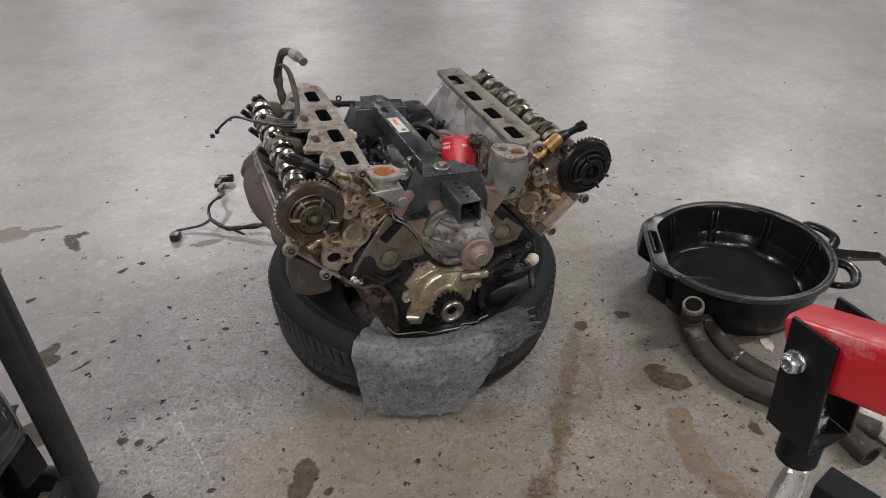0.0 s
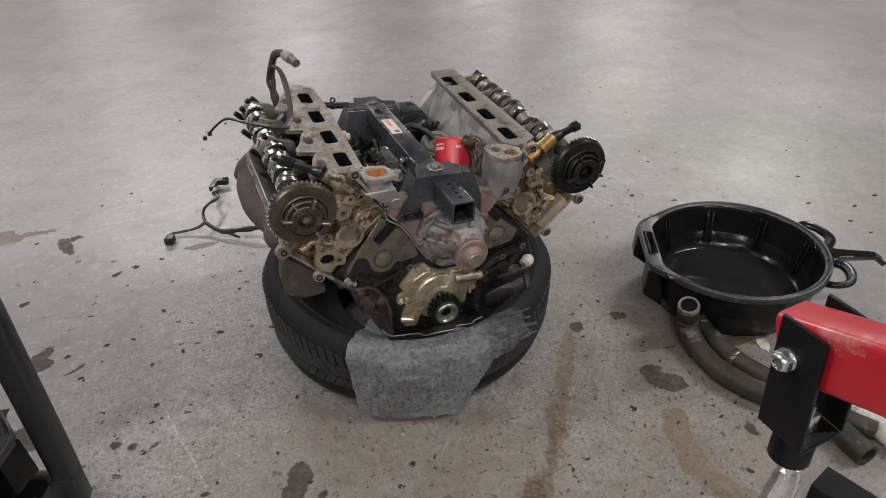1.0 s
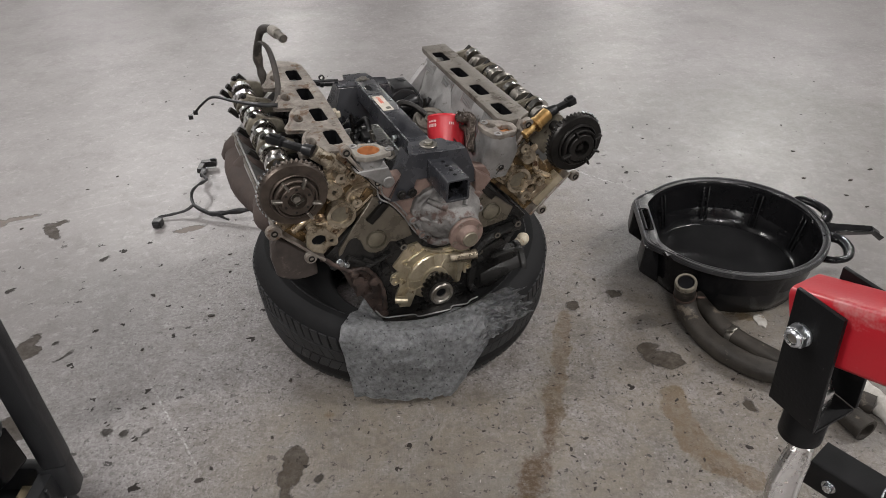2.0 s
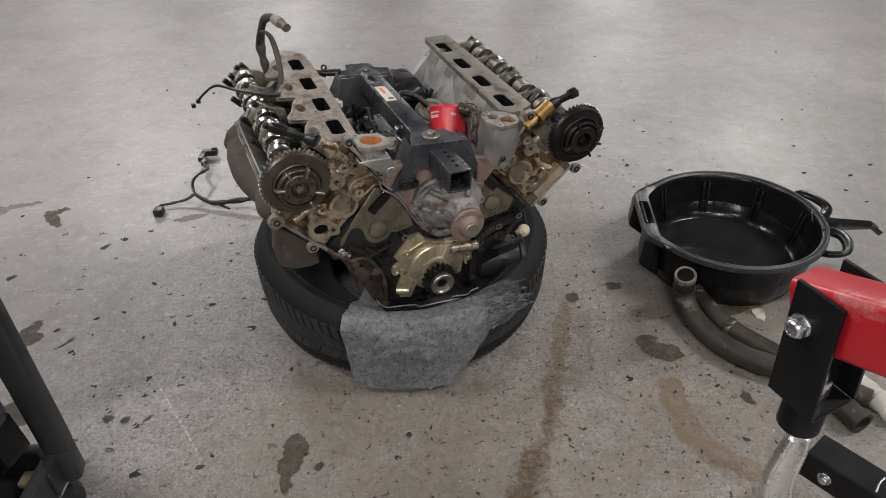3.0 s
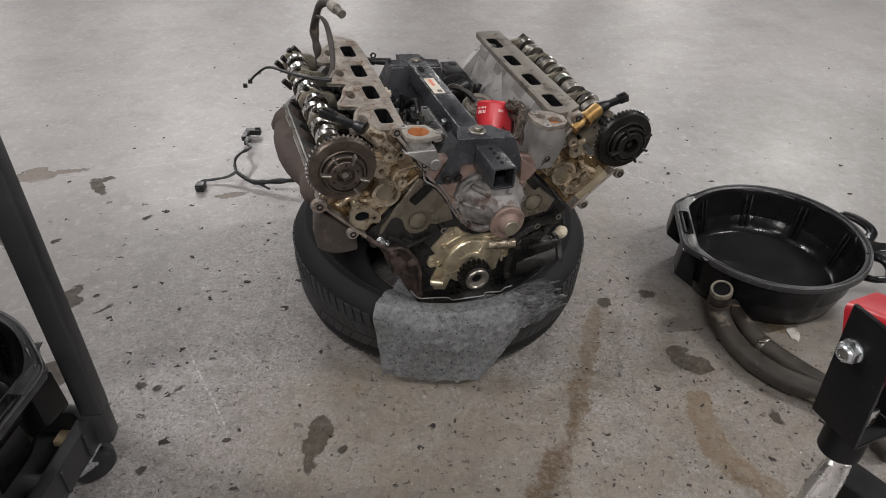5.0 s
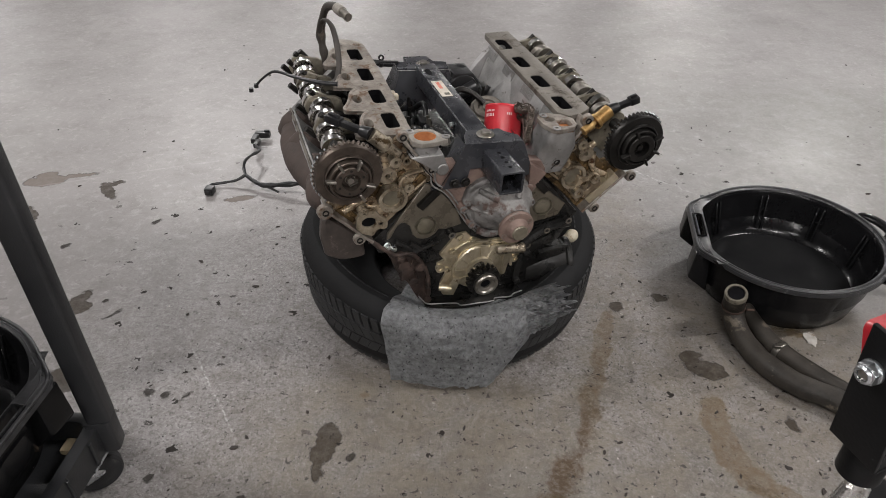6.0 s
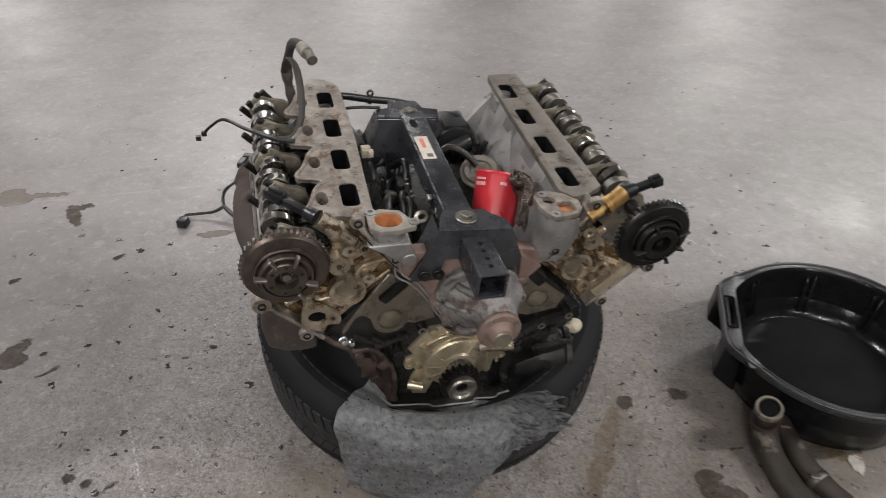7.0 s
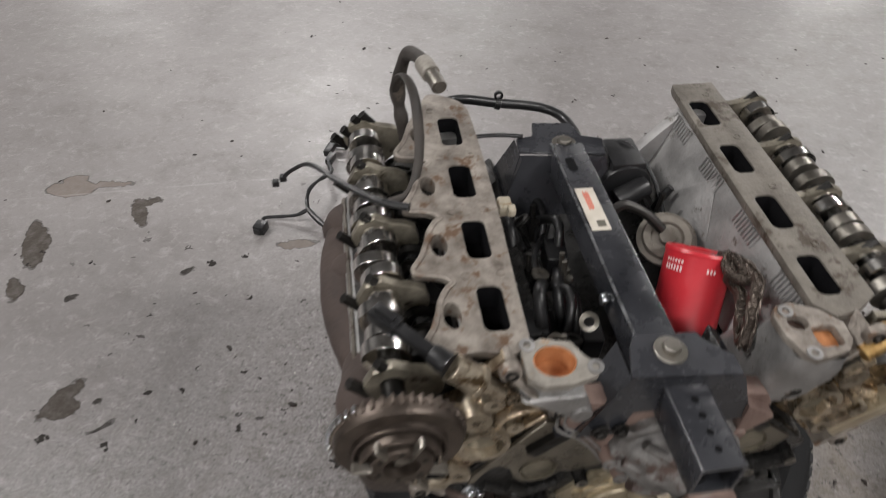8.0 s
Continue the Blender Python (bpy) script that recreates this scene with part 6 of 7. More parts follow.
PIPE = ((-0.23, 0.54, 0.25), (-0.16, 0.77, 0.228), (-0.045, 0.80, 0.206), (0.08, 0.78, 0.185), (0.10, 0.60, 0.18))
bm = bmesh.new()
tube(bm, PIPE, 0.0095, 12, 6)
pipe = part("fuel_pipe", bm, plastic, engine, "black pipe behind the heads", smooth=60)
bm = bmesh.new()
q = Vector(PIPE[2])
lathe(bm, [(0.0095, -0.006), (0.0125, -0.005), (0.0125, 0.005), (0.0095, 0.006)], axis_matrix(q, Vector(PIPE[3]))[0], 18)
lathe(bm, [(0.005, -0.003), (0.009, -0.003), (0.009, 0.003), (0.005, 0.003), (0.005, -0.003)], Matrix.Translation(q + Vector((0, 0, 0.018))) @ Matrix.Rotation(radians(90), 4, "X"), 16)
part("pipe_clip", bm, plastic, pipe, split=True)
bm = bmesh.new()
tube(bm, [(-0.175, 0.53, 0.328), (-0.12, 0.53, 0.331), (-0.075, 0.525, 0.330)], 0.0035, 8, 5)
part("thin_cable", bm, plastic, engine)

# starter-side mount
bm = bmesh.new()
cyl(bm, (0.15, 0.115, -0.050), (0.262, 0.092, -0.042), 0.054, 0.050, 30)
prism(bm, [(0.12, 0.03), (0.16, 0.052), (0.20, 0.030), (0.225, 0.022), (0.245, 0.010), (0.225, -0.02), (0.17, -0.075), (0.12, -0.07)], 0.066, 0.105)
for k in range(3):
    box(bm, (0.205, 0.060 + 0.012 * k, 0.004 - 0.030 * k), (0.085, 0.012, 0.007), pose(0, 0, 0, 0, -6, 0))
mount = part("engine_mount", soften(bm, 0.003, 2), iron, engine, "black ribbed cylindrical starter casting")
bm = bmesh.new()
m = axis_matrix((0.258, 0.093, -0.042), (0.290, 0.086, -0.039))[0]
lathe(bm, [(0.050, -0.004), (0.056, 0.0), (0.056, 0.010), (0.053, 0.013), (0.046, 0.013), (0.044, 0.004), (0.030, 0.002), (0.0, 0.002)], m, 36)
part("end_ring", bm, iron, mount, "open black end ring")
bm = bmesh.new()
cyl(bm, (0.262, 0.092, -0.042), (0.300, 0.084, -0.039), 0.011, 0.0105, 14)
cyl(bm, (0.300, 0.084, -0.039), (0.312, 0.0815, -0.038), 0.008, 0.0075, 6)
part("shaft_end", soften(bm, 0.001, 1), steel, mount, "short steel shaft end")
bm = bmesh.new()
bmesh.ops.create_uvsphere(bm, u_segments=20, v_segments=12, radius=0.0165, matrix=Matrix.Translation((0.288, 0.120, 0.004)) @ Matrix.Diagonal((1.05, 1.0, 1.1, 1)))
for v in bm.verts:
    v.co += (v.co - Vector((0.288, 0.12, 0.004))) * 0.10 * noise.noise(v.co * 60)
tube(bm, [(0.262, 0.120, -0.004), (0.272, 0.120, 0.0), (0.284, 0.120, 0.004)], [0.006, 0.010, 0.014], 12, 4)
part("sensor_cap", bm, white_plastic, engine, "yellowed white plastic sensor cap", smooth=60)
bm = bmesh.new()
for y_, a in ((0.14, 0.0), (0.24, 0.1)):
    cyl(bm, bank3(1, 0.35, 0.10, y_), bank3(1, 0.34, 0.125, y_), 0.014, 0.012, 12)
part("spark_boot", bm, plastic, engine, split=True)



# ---- drain pans ----
def hull_radius():
    """Rim outline of the drain pan as radius by angle: a circle with a straight handle side."""
    pts = [(0.268 * math.cos(math.tau * i / 90), 0.268 * math.sin(math.tau * i / 90)) for i in range(90)] + [(-0.268, 0.115), (-0.268, -0.105), (-0.258, 0.135), (-0.258, -0.125)]
    pts = sorted(set(pts))

    def half(seq):
        h = []
        for p in seq:
            while len(h) > 1 and (h[-1][0] - h[-2][0]) * (p[1] - h[-2][1]) - (h[-1][1] - h[-2][1]) * (p[0] - h[-2][0]) <= 0:
                h.pop()
            h.append(p)
        return h[:-1]

    hull = half(pts) + half(pts[::-1])

    def radius(a):
        d = Vector((math.cos(a), math.sin(a)))
        best = 0.27
        for i in range(len(hull)):
            p, q = Vector(hull[i]), Vector(hull[(i + 1) % len(hull)])
            den = d.x * (q.y - p.y) - d.y * (q.x - p.x)
            if abs(den) < 1e-9:
                continue
            t = (p.x * (q.y - p.y) - p.y * (q.x - p.x)) / den
            u = (p.x * d.y - p.y * d.x) / den
            if t > 0 and -1e-6 <= u <= 1 + 1e-6:
                best = t
        return best
    return radius


def cut_out(ob, bm):
    """Take the closed shape bm out of the mesh of ob."""
    bmesh.ops.recalc_face_normals(bm, faces=bm.faces[:])
    tool = new("cutter", bpy.data.meshes.new("cutter"))
    bm.to_mesh(tool.data)
    bm.free()
    tool.parent, tool.matrix_basis = ob.parent, ob.matrix_basis
    mod = ob.modifiers.new("cut", "BOOLEAN")
    mod.operation, mod.object, mod.solver = "DIFFERENCE", tool, "EXACT"
    bpy.context.view_layer.update()
    done = bpy.data.meshes.new_from_object(ob.evaluated_get(bpy.context.evaluated_depsgraph_get()))
    ob.modifiers.remove(mod)
    ob.data = done
    bpy.data.objects.remove(tool)


def drain_pan(m, label):
    pan = thing("drain_pan", m, label, "drain pan", "oil drain pans")
    rim = hull_radius()
    seg, top = 120, 0.172
    bm = bmesh.new()
    inner_k = lambda a: (0.248 / rim(a)) if abs(math.atan2(math.sin(a), math.cos(a))) < 2.45 else 0.225 / (rim(a) * abs(math.cos(a)))
    flute = lambda a: 1.0 - 0.012 * (1 if math.sin(a * 9) > 0.9 else 0)
    prof = [("in", 0.0, 0.02), ("in", 0.80, 0.021), ("in", 0.865, 0.030), ("in", 0.918, 0.050), ("in", 0.945, 0.078), ("in", 0.972, 0.084), ("in", 0.985, top - 0.012), ("in", 1.0, top - 0.001), ("rim", 0.30, top + 0.003), ("rim", 0.55, top - 0.001), ("rim", 0.75, top + 0.001), ("rim", 1.0, top - 0.003), ("rim", 1.03, top - 0.012), ("out", 0.93, top - 0.014), ("out", 0.91, top - 0.04), ("out", 0.86, 0.05), ("out", 0.82, 0.008), ("out", 0.78, 0.0), ("out", 0.0, 0.0)]
    def rings_of(bm, rows):
        rings = []
        for kind, k, zz in rows:
            ring = []
            for i in range(seg):
                a = math.tau * i / seg
                ra, ri = rim(a), rim(a) * inner_k(a)
                if kind == "in":
                    rr = k * min(ri, 0.248) * (flute(a) if 0.03 < zz < top - 0.02 else 1)
                elif kind == "rim":
                    rr = ri + (ra - ri) * k
                else:
                    rr = k * min(ra, 0.272) * (2 - flute(a) if 0.02 < zz < top - 0.03 else 1)
                ring.append((rr * math.cos(a), rr * math.sin(a), zz))
            rings.append([bm.verts.new(p) for p in ring] if k else [bm.verts.new((0, 0, zz))])
        for a, c in zip(rings, rings[1:]):
            for i in range(seg):
                j = (i + 1) % seg
                if len(a) == 1:
                    bm.faces.new((a[0], c[j], c[i]))
                elif len(c) == 1:
                    bm.faces.new((a[i], a[j], c[0]))
                else:
                    bm.faces.new((a[i], a[j], c[j], c[i]))

    cut = next(i for i, p in enumerate(prof) if p[0] == "rim")
    end = max(i for i, p in enumerate(prof) if p[0] == "rim")
    rings_of(bm, prof)
    bm2 = bmesh.new()
    rings_of(bm2, [(kind, k, zz + 0.0008) for kind, k, zz in prof[cut - 1:end + 1]])
    face = part("rim_face", bm2, worn_plastic, pan, "scuffed grey-black flat rim", smooth=40)
    # slot through the handle side
    basin = part("basin", bm, pan_plastic, pan, smooth=40)
    bm = bmesh.new()
    for y0, y1 in ((0.080, 0.130), (-0.122, -0.058)):
        vs = [bm.verts.new(p) for p in ((-0.268, y0, 0.165), (-0.268, y1, 0.165), (-0.225, y1 * 1.02, 0.150), (-0.225, y0, 0.150), (-0.276, y0, 0.075), (-0.274, y1, 0.085), (-0.215, y1 * 1.02, 0.03), (-0.215, y0, 0.03))]
        for f in ((0, 1, 2, 3), (4, 7, 6, 5), (0, 4, 5, 1), (2, 6, 7, 3), (0, 3, 7, 4), (1, 5, 6, 2)):
            bm.faces.new([vs[i] for i in f])
    part("handle_skirt", soften(bm, 0.008, 3), pan_plastic, pan, split=True)
    for ob in (face, basin):
        bm = bmesh.new()
        plate(bm, rounded(-0.256, -0.046, -0.236, 0.066, 0.007), [], 0.10, Matrix.Translation((0, 0, top - 0.06)))
        cut_out(ob, bm)
    bm = bmesh.new()
    loop = rounded(-0.258, -0.048, -0.234, 0.068, 0.008)
    tube(bm, [(x_, y_, top + 0.0035) for x_, y_ in loop + loop[:1]], 0.0025, 8, 2)
    part("slot_lip", bm, pan_plastic, pan)
    bm = bmesh.new()
    tube(bm, [(0.228, 0.142, 0.150), (0.254, 0.152, 0.162), (0.286, 0.116, 0.166), (0.302, 0.066, 0.164), (0.276, 0.022, 0.158)], [0.012, 0.012, 0.0115, 0.012, 0.014], 12, 8, flat=(1.25, 0.8))
    tube(bm, [(0.215, -0.150, 0.150), (0.238, -0.172, 0.162), (0.270, -0.164, 0.166), (0.292, -0.116, 0.164), (0.290, -0.070, 0.160), (0.262, -0.042, 0.156)], [0.012, 0.012, 0.0115, 0.012, 0.012, 0.014], 12, 8, flat=(1.25, 0.8))
    part("grip_loop", bm, pan_plastic, pan, "black loop grip beside the spout", smooth=60, split=True)
    bm = bmesh.new()
    vs = []
    for x_, w, zt, zb in ((0.240, 0.045, 0.170, 0.12), (0.30, 0.024, 0.170, 0.140), (0.400, 0.016, 0.168, 0.146), (0.430, 0.018, 0.148, 0.122)):
        vs.append([bm.verts.new(p) for p in ((x_, -0.02 - w, zt), (x_, -0.02, zb), (x_, -0.02 + w, zt), (x_, -0.02, zb + 0.016))])
    for a, c in zip(vs, vs[1:]):
        for i in range(4):
            bm.faces.new((a[i], a[(i + 1) % 4], c[(i + 1) % 4], c[i]))
    bm.faces.new(vs[0]), bm.faces.new(vs[-1])
    part("spout", soften(bm, 0.003, 2), pan_plastic, pan, "narrow pouring spout")
    bm = bmesh.new()
    plate(bm, circle(0, 0, 0.207, 64), [], 0.002, Matrix.Translation((0, 0, 0.0275)))
    part("oil", bm, oil_film, pan, "dull pool of black used oil")
    bm = bmesh.new()
    for i in range(9):
        a = math.tau * (i + 0.3) / 9
        if abs(math.atan2(math.sin(a), math.cos(a))) > 2.5:
            continue
        for da in (-0.036, 0.036):
            cyl(bm, (0.218 * math.cos(a + da), 0.218 * math.sin(a + da), 0.045), (0.240 * math.cos(a + da), 0.240 * math.sin(a + da), 0.155), 0.0045, 0.0035, 8)
        q = pose(0, 0, 0, 0, 0, math.degrees(a))
        box(bm, (0.236, 0, 0.105), (0.010, 0.034, 0.004), q)
    part("wall_rib", soften(bm, 0.001, 1), pan_plastic, pan, split=True)
    bm = bmesh.new()
    for dr, dz, r in ((0.0, 0.0045, 0.0042), (-0.013, 0.002, 0.003)):
        tube(bm, [((rim(a) + dr - 0.004) * math.cos(a), (rim(a) + dr - 0.004) * math.sin(a), top + dz - 0.003) for a in [math.tau * i / 60 for i in range(61)]], r, 8, 2)
    part("rim_lip", bm, worn_plastic, pan, "scuffed grey-black rim lip", smooth=60, split=True)
    return pan


pan_a = drain_pan(pose(0.963, 1.820, 0, 0, 0, -4) @ Matrix.Scale(0.985, 4), "black plastic drain pan with spout and used oil, on floor")

# ---- radiator hoses ----
hose = thing("radiator_hose", pose(0.72, 1.60, 0), "old bent black rubber radiator hose lying beside the pan", "hose", "hoses on the floor")
bm = bmesh.new()
tube(bm, [(0.044, -0.030, 0.150), (0.058, -0.009, 0.080), (0.069, -0.045, 0.040), (0.088, -0.115, 0.033), (0.117, -0.172, 0.033), (0.173, -0.232, 0.034), (0.244, -0.271, 0.034), (0.305, -0.33, 0.034), (0.352, -0.44, 0.032)], [0.029, 0.0275, 0.028, 0.028, 0.0285, 0.0285, 0.0285, 0.029, 0.029], 22, 8, bore=0.021, wob=0.06)
part("rubber_tube", bm, hose_rubber, hose, smooth=60)
bm = bmesh.new()
lathe(bm, [(0.0288, -0.005), (0.0305, -0.003), (0.0305, 0.003), (0.0288, 0.005)], axis_matrix((0.055, -0.013, 0.095), (0.051, -0.019, 0.115))[0], 28)
box(bm, (0.090, -0.020, 0.100), (0.026, 0.005, 0.008), pose(0, 0, 0, 0, -12, 0))
box(bm, (0.096, -0.026, 0.092), (0.020, 0.005, 0.005), None)
part("hose_clamp", soften(bm, 0.001, 1), rust_dark, hose, "rusty spring hose clamp")
# near-black plug in the mouth stands for the shade inside the hose
bm = bmesh.new()
cyl(bm, (0.0475, -0.0248, 0.1326), (0.0446, -0.0291, 0.1475), 0.0208, seg=22)
part("bore", bm, dark_hole, hose, "near-black bore, its depth shade in the colour", smooth=60)
bm = bmesh.new()
lathe(bm, [(0.0212, -0.001), (0.0225, 0.002), (0.0272, 0.002), (0.0288, -0.001), (0.0290, -0.010), (0.0288, -0.012)], axis_matrix((0.044, -0.030, 0.150), (0.040, -0.036, 0.171))[0], 28)
part("cut_end", bm, hose_grey, hose, "pale worn cut end")
hose2 = thing("radiator_hose", pose(0.84, 1.60, 0), "thin old black rubber hose with a clamp lying on the floor", "hose", "hoses on the floor")
bm = bmesh.new()
tube(bm, [(-0.015, 0.03, 0.048), (0.005, -0.025, 0.036), (0.045, -0.105, 0.028), (0.115, -0.19, 0.026), (0.18, -0.255, 0.026), (0.24, -0.32, 0.026), (0.29, -0.36, 0.026)], 0.0235, 18, 8, bore=0.016, wob=0.05)
part("rubber_tube", bm, hose_rubber, hose2, smooth=60)
bm = bmesh.new()
lathe(bm, [(0.024, -0.008), (0.0258, -0.006), (0.0258, 0.006), (0.024, 0.008)], axis_matrix((0.045, -0.105, 0.028), (0.068, -0.138, 0.027))[0], 26)
box(bm, (0.03, -0.115, 0.05), (0.018, 0.010, 0.008), None)
part("hose_clamp", soften(bm, 0.001, 1), steel, hose2, "thin steel hose clamp")
rag = thing("rag", pose(1.13, 1.235, 0), "crumpled dirty white paper rag on the floor", "rag")
bm = bmesh.new()
tube(bm, [(-0.03, 0.10, 0.02), (0.0, 0.05, 0.028), (0.02, 0.0, 0.026), (0.03, -0.06, 0.018)], [0.012, 0.024, 0.028, 0.014], 18, 8, wob=0.5)
part("paper", bm, rag_mat, rag, smooth=25)

# ---- wiring harness on the floor ----
loom = thing("wiring_harness", pose(-0.80, 2.30, 0), "black taped wiring harness with plugs lying on the concrete", "wiring")
bm = bmesh.new()
tube(bm, [(0.26, -0.115, 0.045), (0.205, -0.116, 0.038), (0.162, -0.111, 0.030), (0.102, -0.106, 0.022), (0.061, -0.086, 0.026), (0.024, -0.062, 0.035)], [0.009, 0.010, 0.0085, 0.009, 0.0075, 0.0065], 10, 8, wob=0.4)
tube(bm, [(0.024, -0.062, 0.035), (0.013, -0.038, 0.050), (0.009, -0.004, 0.060), (0.018, 0.039, 0.060), (0.030, 0.092, 0.050), (0.010, 0.130, 0.044)], [0.0065, 0.0055, 0.0055, 0.0055, 0.006, 0.007], 10, 8, wob=0.4)
part("taped_loom", bm, plastic, loom, split=True)
bm = bmesh.new()
tube(bm, [(0.024, -0.062, 0.035), (-0.007, -0.076, 0.020), (-0.057, -0.086, 0.012), (-0.092, -0.100, 0.012), (-0.092, -0.118, 0.012)], [0.0055, 0.005, 0.005, 0.005, 0.006], 8, 8, wob=0.3)
tube(bm, [(0.112, -0.107, 0.022), (0.140, -0.125, 0.020), (0.165, -0.135, 0.014)], [0.006, 0.005, 0.004], 8, 6, wob=0.3)
tube(bm, [(0.010, 0.130, 0.044), (-0.002, 0.150, 0.040), (0.0, 0.168, 0.038)], [0.007, 0.006, 0.007], 8, 6, wob=0.3)
part("branch_lead", bm, plastic, loom, split=True)
bm = bmesh.new()
box(bm, (-0.084, -0.141, 0.0135), (0.030, 0.034, 0.025), None)
box(bm, (-0.084, -0.160, 0.0135), (0.020, 0.010, 0.017), None)
box(bm, (0.003, 0.175, 0.036), (0.020, 0.045, 0.018), pose(0, 0, 0, 0, 0, 3))
box(bm, (-0.023, 0.225, 0.030), (0.022, 0.050, 0.020), pose(0, 0, 0, 0, 0, 2))
box(bm, (0.002, 0.280, 0.022), (0.060, 0.026, 0.022), pose(0, 0, 0, 0, 0, 4))
box(bm, (0.020, 0.284, 0.036), (0.022, 0.012, 0.006), pose(0, 0, 0, 0, 0, 4))
part("plug", soften(bm, 0.003, 2), plastic, loom, "black plastic plug", split=True)

# ---- engine hoist ----
hoist = thing("engine_hoist", pose(0.457, 0.573, 0), "red engine hoist boom with black bracket, chrome hook and black leg", "engine hoist")
TURN_H = pose(0, 0, 0.882, 0, 0, -62)
HOOK_AT = pose(-0.0135, -0.0184, 0.9033, 0, 0, -50)
LEG = pose(0.415, 0.445, 0.0, 0, 0, -50)


def hpart(name, bm, material, parent=None, label="", smooth=35.0, m=None, split=False):
    bmesh.ops.transform(bm, matrix=m or TURN_H, verts=bm.verts[:])
    return part(name, bm, material, parent or hoist, label, smooth, split)


# the boom climbs from its tip towards the mast behind the camera
bm = bmesh.new()
plate(bm, rounded(-0.0230, -0.033, 0.0230, 0.033, 0.008, 5), [], 1.33, Matrix(((0, 0, 1, -0.0185), (1, 0, 0, 0.0), (0, 1, 0, 0.0), (0, 0, 0, 1))))
boom = hpart("boom", soften(bm, 0.0025, 2, 40), hoist_red, label="scuffed red painted box-section boom", m=TURN_H @ pose(0, 0.0270, 0.0047, 0, -18.5, 0))
bracket_pts = [(-0.0170, 0.0396), (0.0300, 0.0368), (0.0396, -0.0910), (-0.0103, -0.0876)]
for y_ in (-0.0025, 0.0565):
    bm = bmesh.new()
    plate(bm, bracket_pts, [], 0.005, xz(y_ + 0.005))
    hpart("bracket_plate", soften(bm, 0.0010, 2), hoist_black, label="black painted steel bracket plate")
bm = bmesh.new()
box(bm, (0.0144, 0.0295, -0.0915), (0.0496, 0.0535, 0.0055), pose(0.0144, 0, -0.0915, 0, 3.9, 0) @ pose(-0.0144, 0, 0.0915))
hpart("bracket_base", soften(bm, 0.001, 1), hoist_black)
bm = bmesh.new()
cyl(bm, (0.0, -0.0025, 0.0), (0.0, -0.0050, 0.0), 0.0112, 0.0112, 24)
cyl(bm, (0.0, -0.0050, 0.0), (0.0, -0.0125, 0.0), 0.0108, 0.0106, 6)
lathe(bm, [(0.0, 0.0), (0.0088, 0.0), (0.0086, 0.0022), (0.0066, 0.0042), (0.0056, 0.0040), (0.0054, 0.0012), (0.0, 0.0012)], xz(-0.0120), 20)
hpart("lock_nut", soften(bm, 0.0010, 2), zinc, label="zinc lock nut on the pivot bolt")
bm = bmesh.new()
lathe(bm, [(0.0048, 0), (0.0048, 0.0015), (0.0, 0.0020)], xz(-0.0125), 18)
hpart("bolt_end", bm, steel)
bm = bmesh.new()
cyl(bm, (0.0150, 0.0300, -0.0885), (0.0150, 0.0300, -0.0680), 0.0140, 0.0135, 6)
cyl(bm, (0.0150, 0.0300, -0.0680), (0.0150, 0.0300, -0.0580), 0.0085, 0.0080, 14)
hpart("swivel_nut", soften(bm, 0.001, 1), forged, label="dark steel swivel nut inside the bracket")
bm = bmesh.new()
lathe(bm, [(0.0, 0.0), (0.018, 0.0), (0.0205, 0.003), (0.0205, 0.038), (0.019, 0.042), (0.0, 0.042)], Matrix.Translation((0.0145, 0.0475, -0.158)), 36)
hpart("swivel_collar", bm, hoist_black, label="black swivel collar", m=HOOK_AT)
bm = bmesh.new()
tube(bm, [(0.0165, 0.0475, -0.150), (0.0180, 0.0485, -0.172), (0.0175, 0.0475, -0.198), (0.0165, 0.0455, -0.228), (0.0190, 0.0485, -0.262), (0.028, 0.060, -0.300), (0.046, 0.083, -0.326), (0.068, 0.110, -0.324), (0.080, 0.125, -0.300)], [0.0105, 0.0115, 0.0150, 0.0165, 0.0165, 0.0165, 0.016, 0.013, 0.006], 12, 8, flat=(0.55, 1.0))
hook = hpart("hook", soften(bm, 0.002, 2, 40), forged, label="bright forged steel lifting hook", smooth=40, m=HOOK_AT)
for side, rr in ((-1, 0.0032), (1, 0.0032)):
    bm = bmesh.new()
    line = []
    for (x_, y_, z_), w_ in zip(((0.0180, 0.0485, -0.172), (0.0175, 0.0475, -0.198), (0.0165, 0.0455, -0.228), (0.0190, 0.0485, -0.262), (0.028, 0.060, -0.300)), (0.0085, 0.0115, 0.013, 0.013, 0.013)):
        line.append((x_ + 0.63 * side * w_ + 0.0045, y_ + 0.776 * side * w_ - 0.0035, z_))
    tube(bm, line, rr, 8, 6)
    hpart("forged_ridge", bm, forged, hook, smooth=60, m=HOOK_AT)
# leg under the boom
bm = bmesh.new()
plate(bm, rounded(-0.036, 0.078, 0.036, 0.150, 0.006, 3), [], 1.45, Matrix(((0, 0, 1, 0.0), (1, 0, 0, 0.0), (0, 1, 0, 0.0), (0, 0, 0, 1))))
leg = hpart("leg", soften(bm, 0.001, 1), hoist_black, label="black box-section hoist leg", m=LEG)
bm = bmesh.new()
hexbolt(bm, (0.045, -0.037, 0.112), (0, -1, 0), 0.010, 0.010, 1.4)
hpart("leg_bolt", soften(bm, 0.001, 1), zinc, leg, "zinc bolt", m=LEG)
bm = bmesh.new()
tube(bm, [(0.128, -0.030, 0.1505), (0.124, 0.0, 0.151), (0.128, 0.030, 0.1505)], 0.0022, 6, 4, wob=0.4)
hpart("scratch", bm, zinc, leg, "pale scuff across the paint", m=LEG)
bm = bmesh.new()
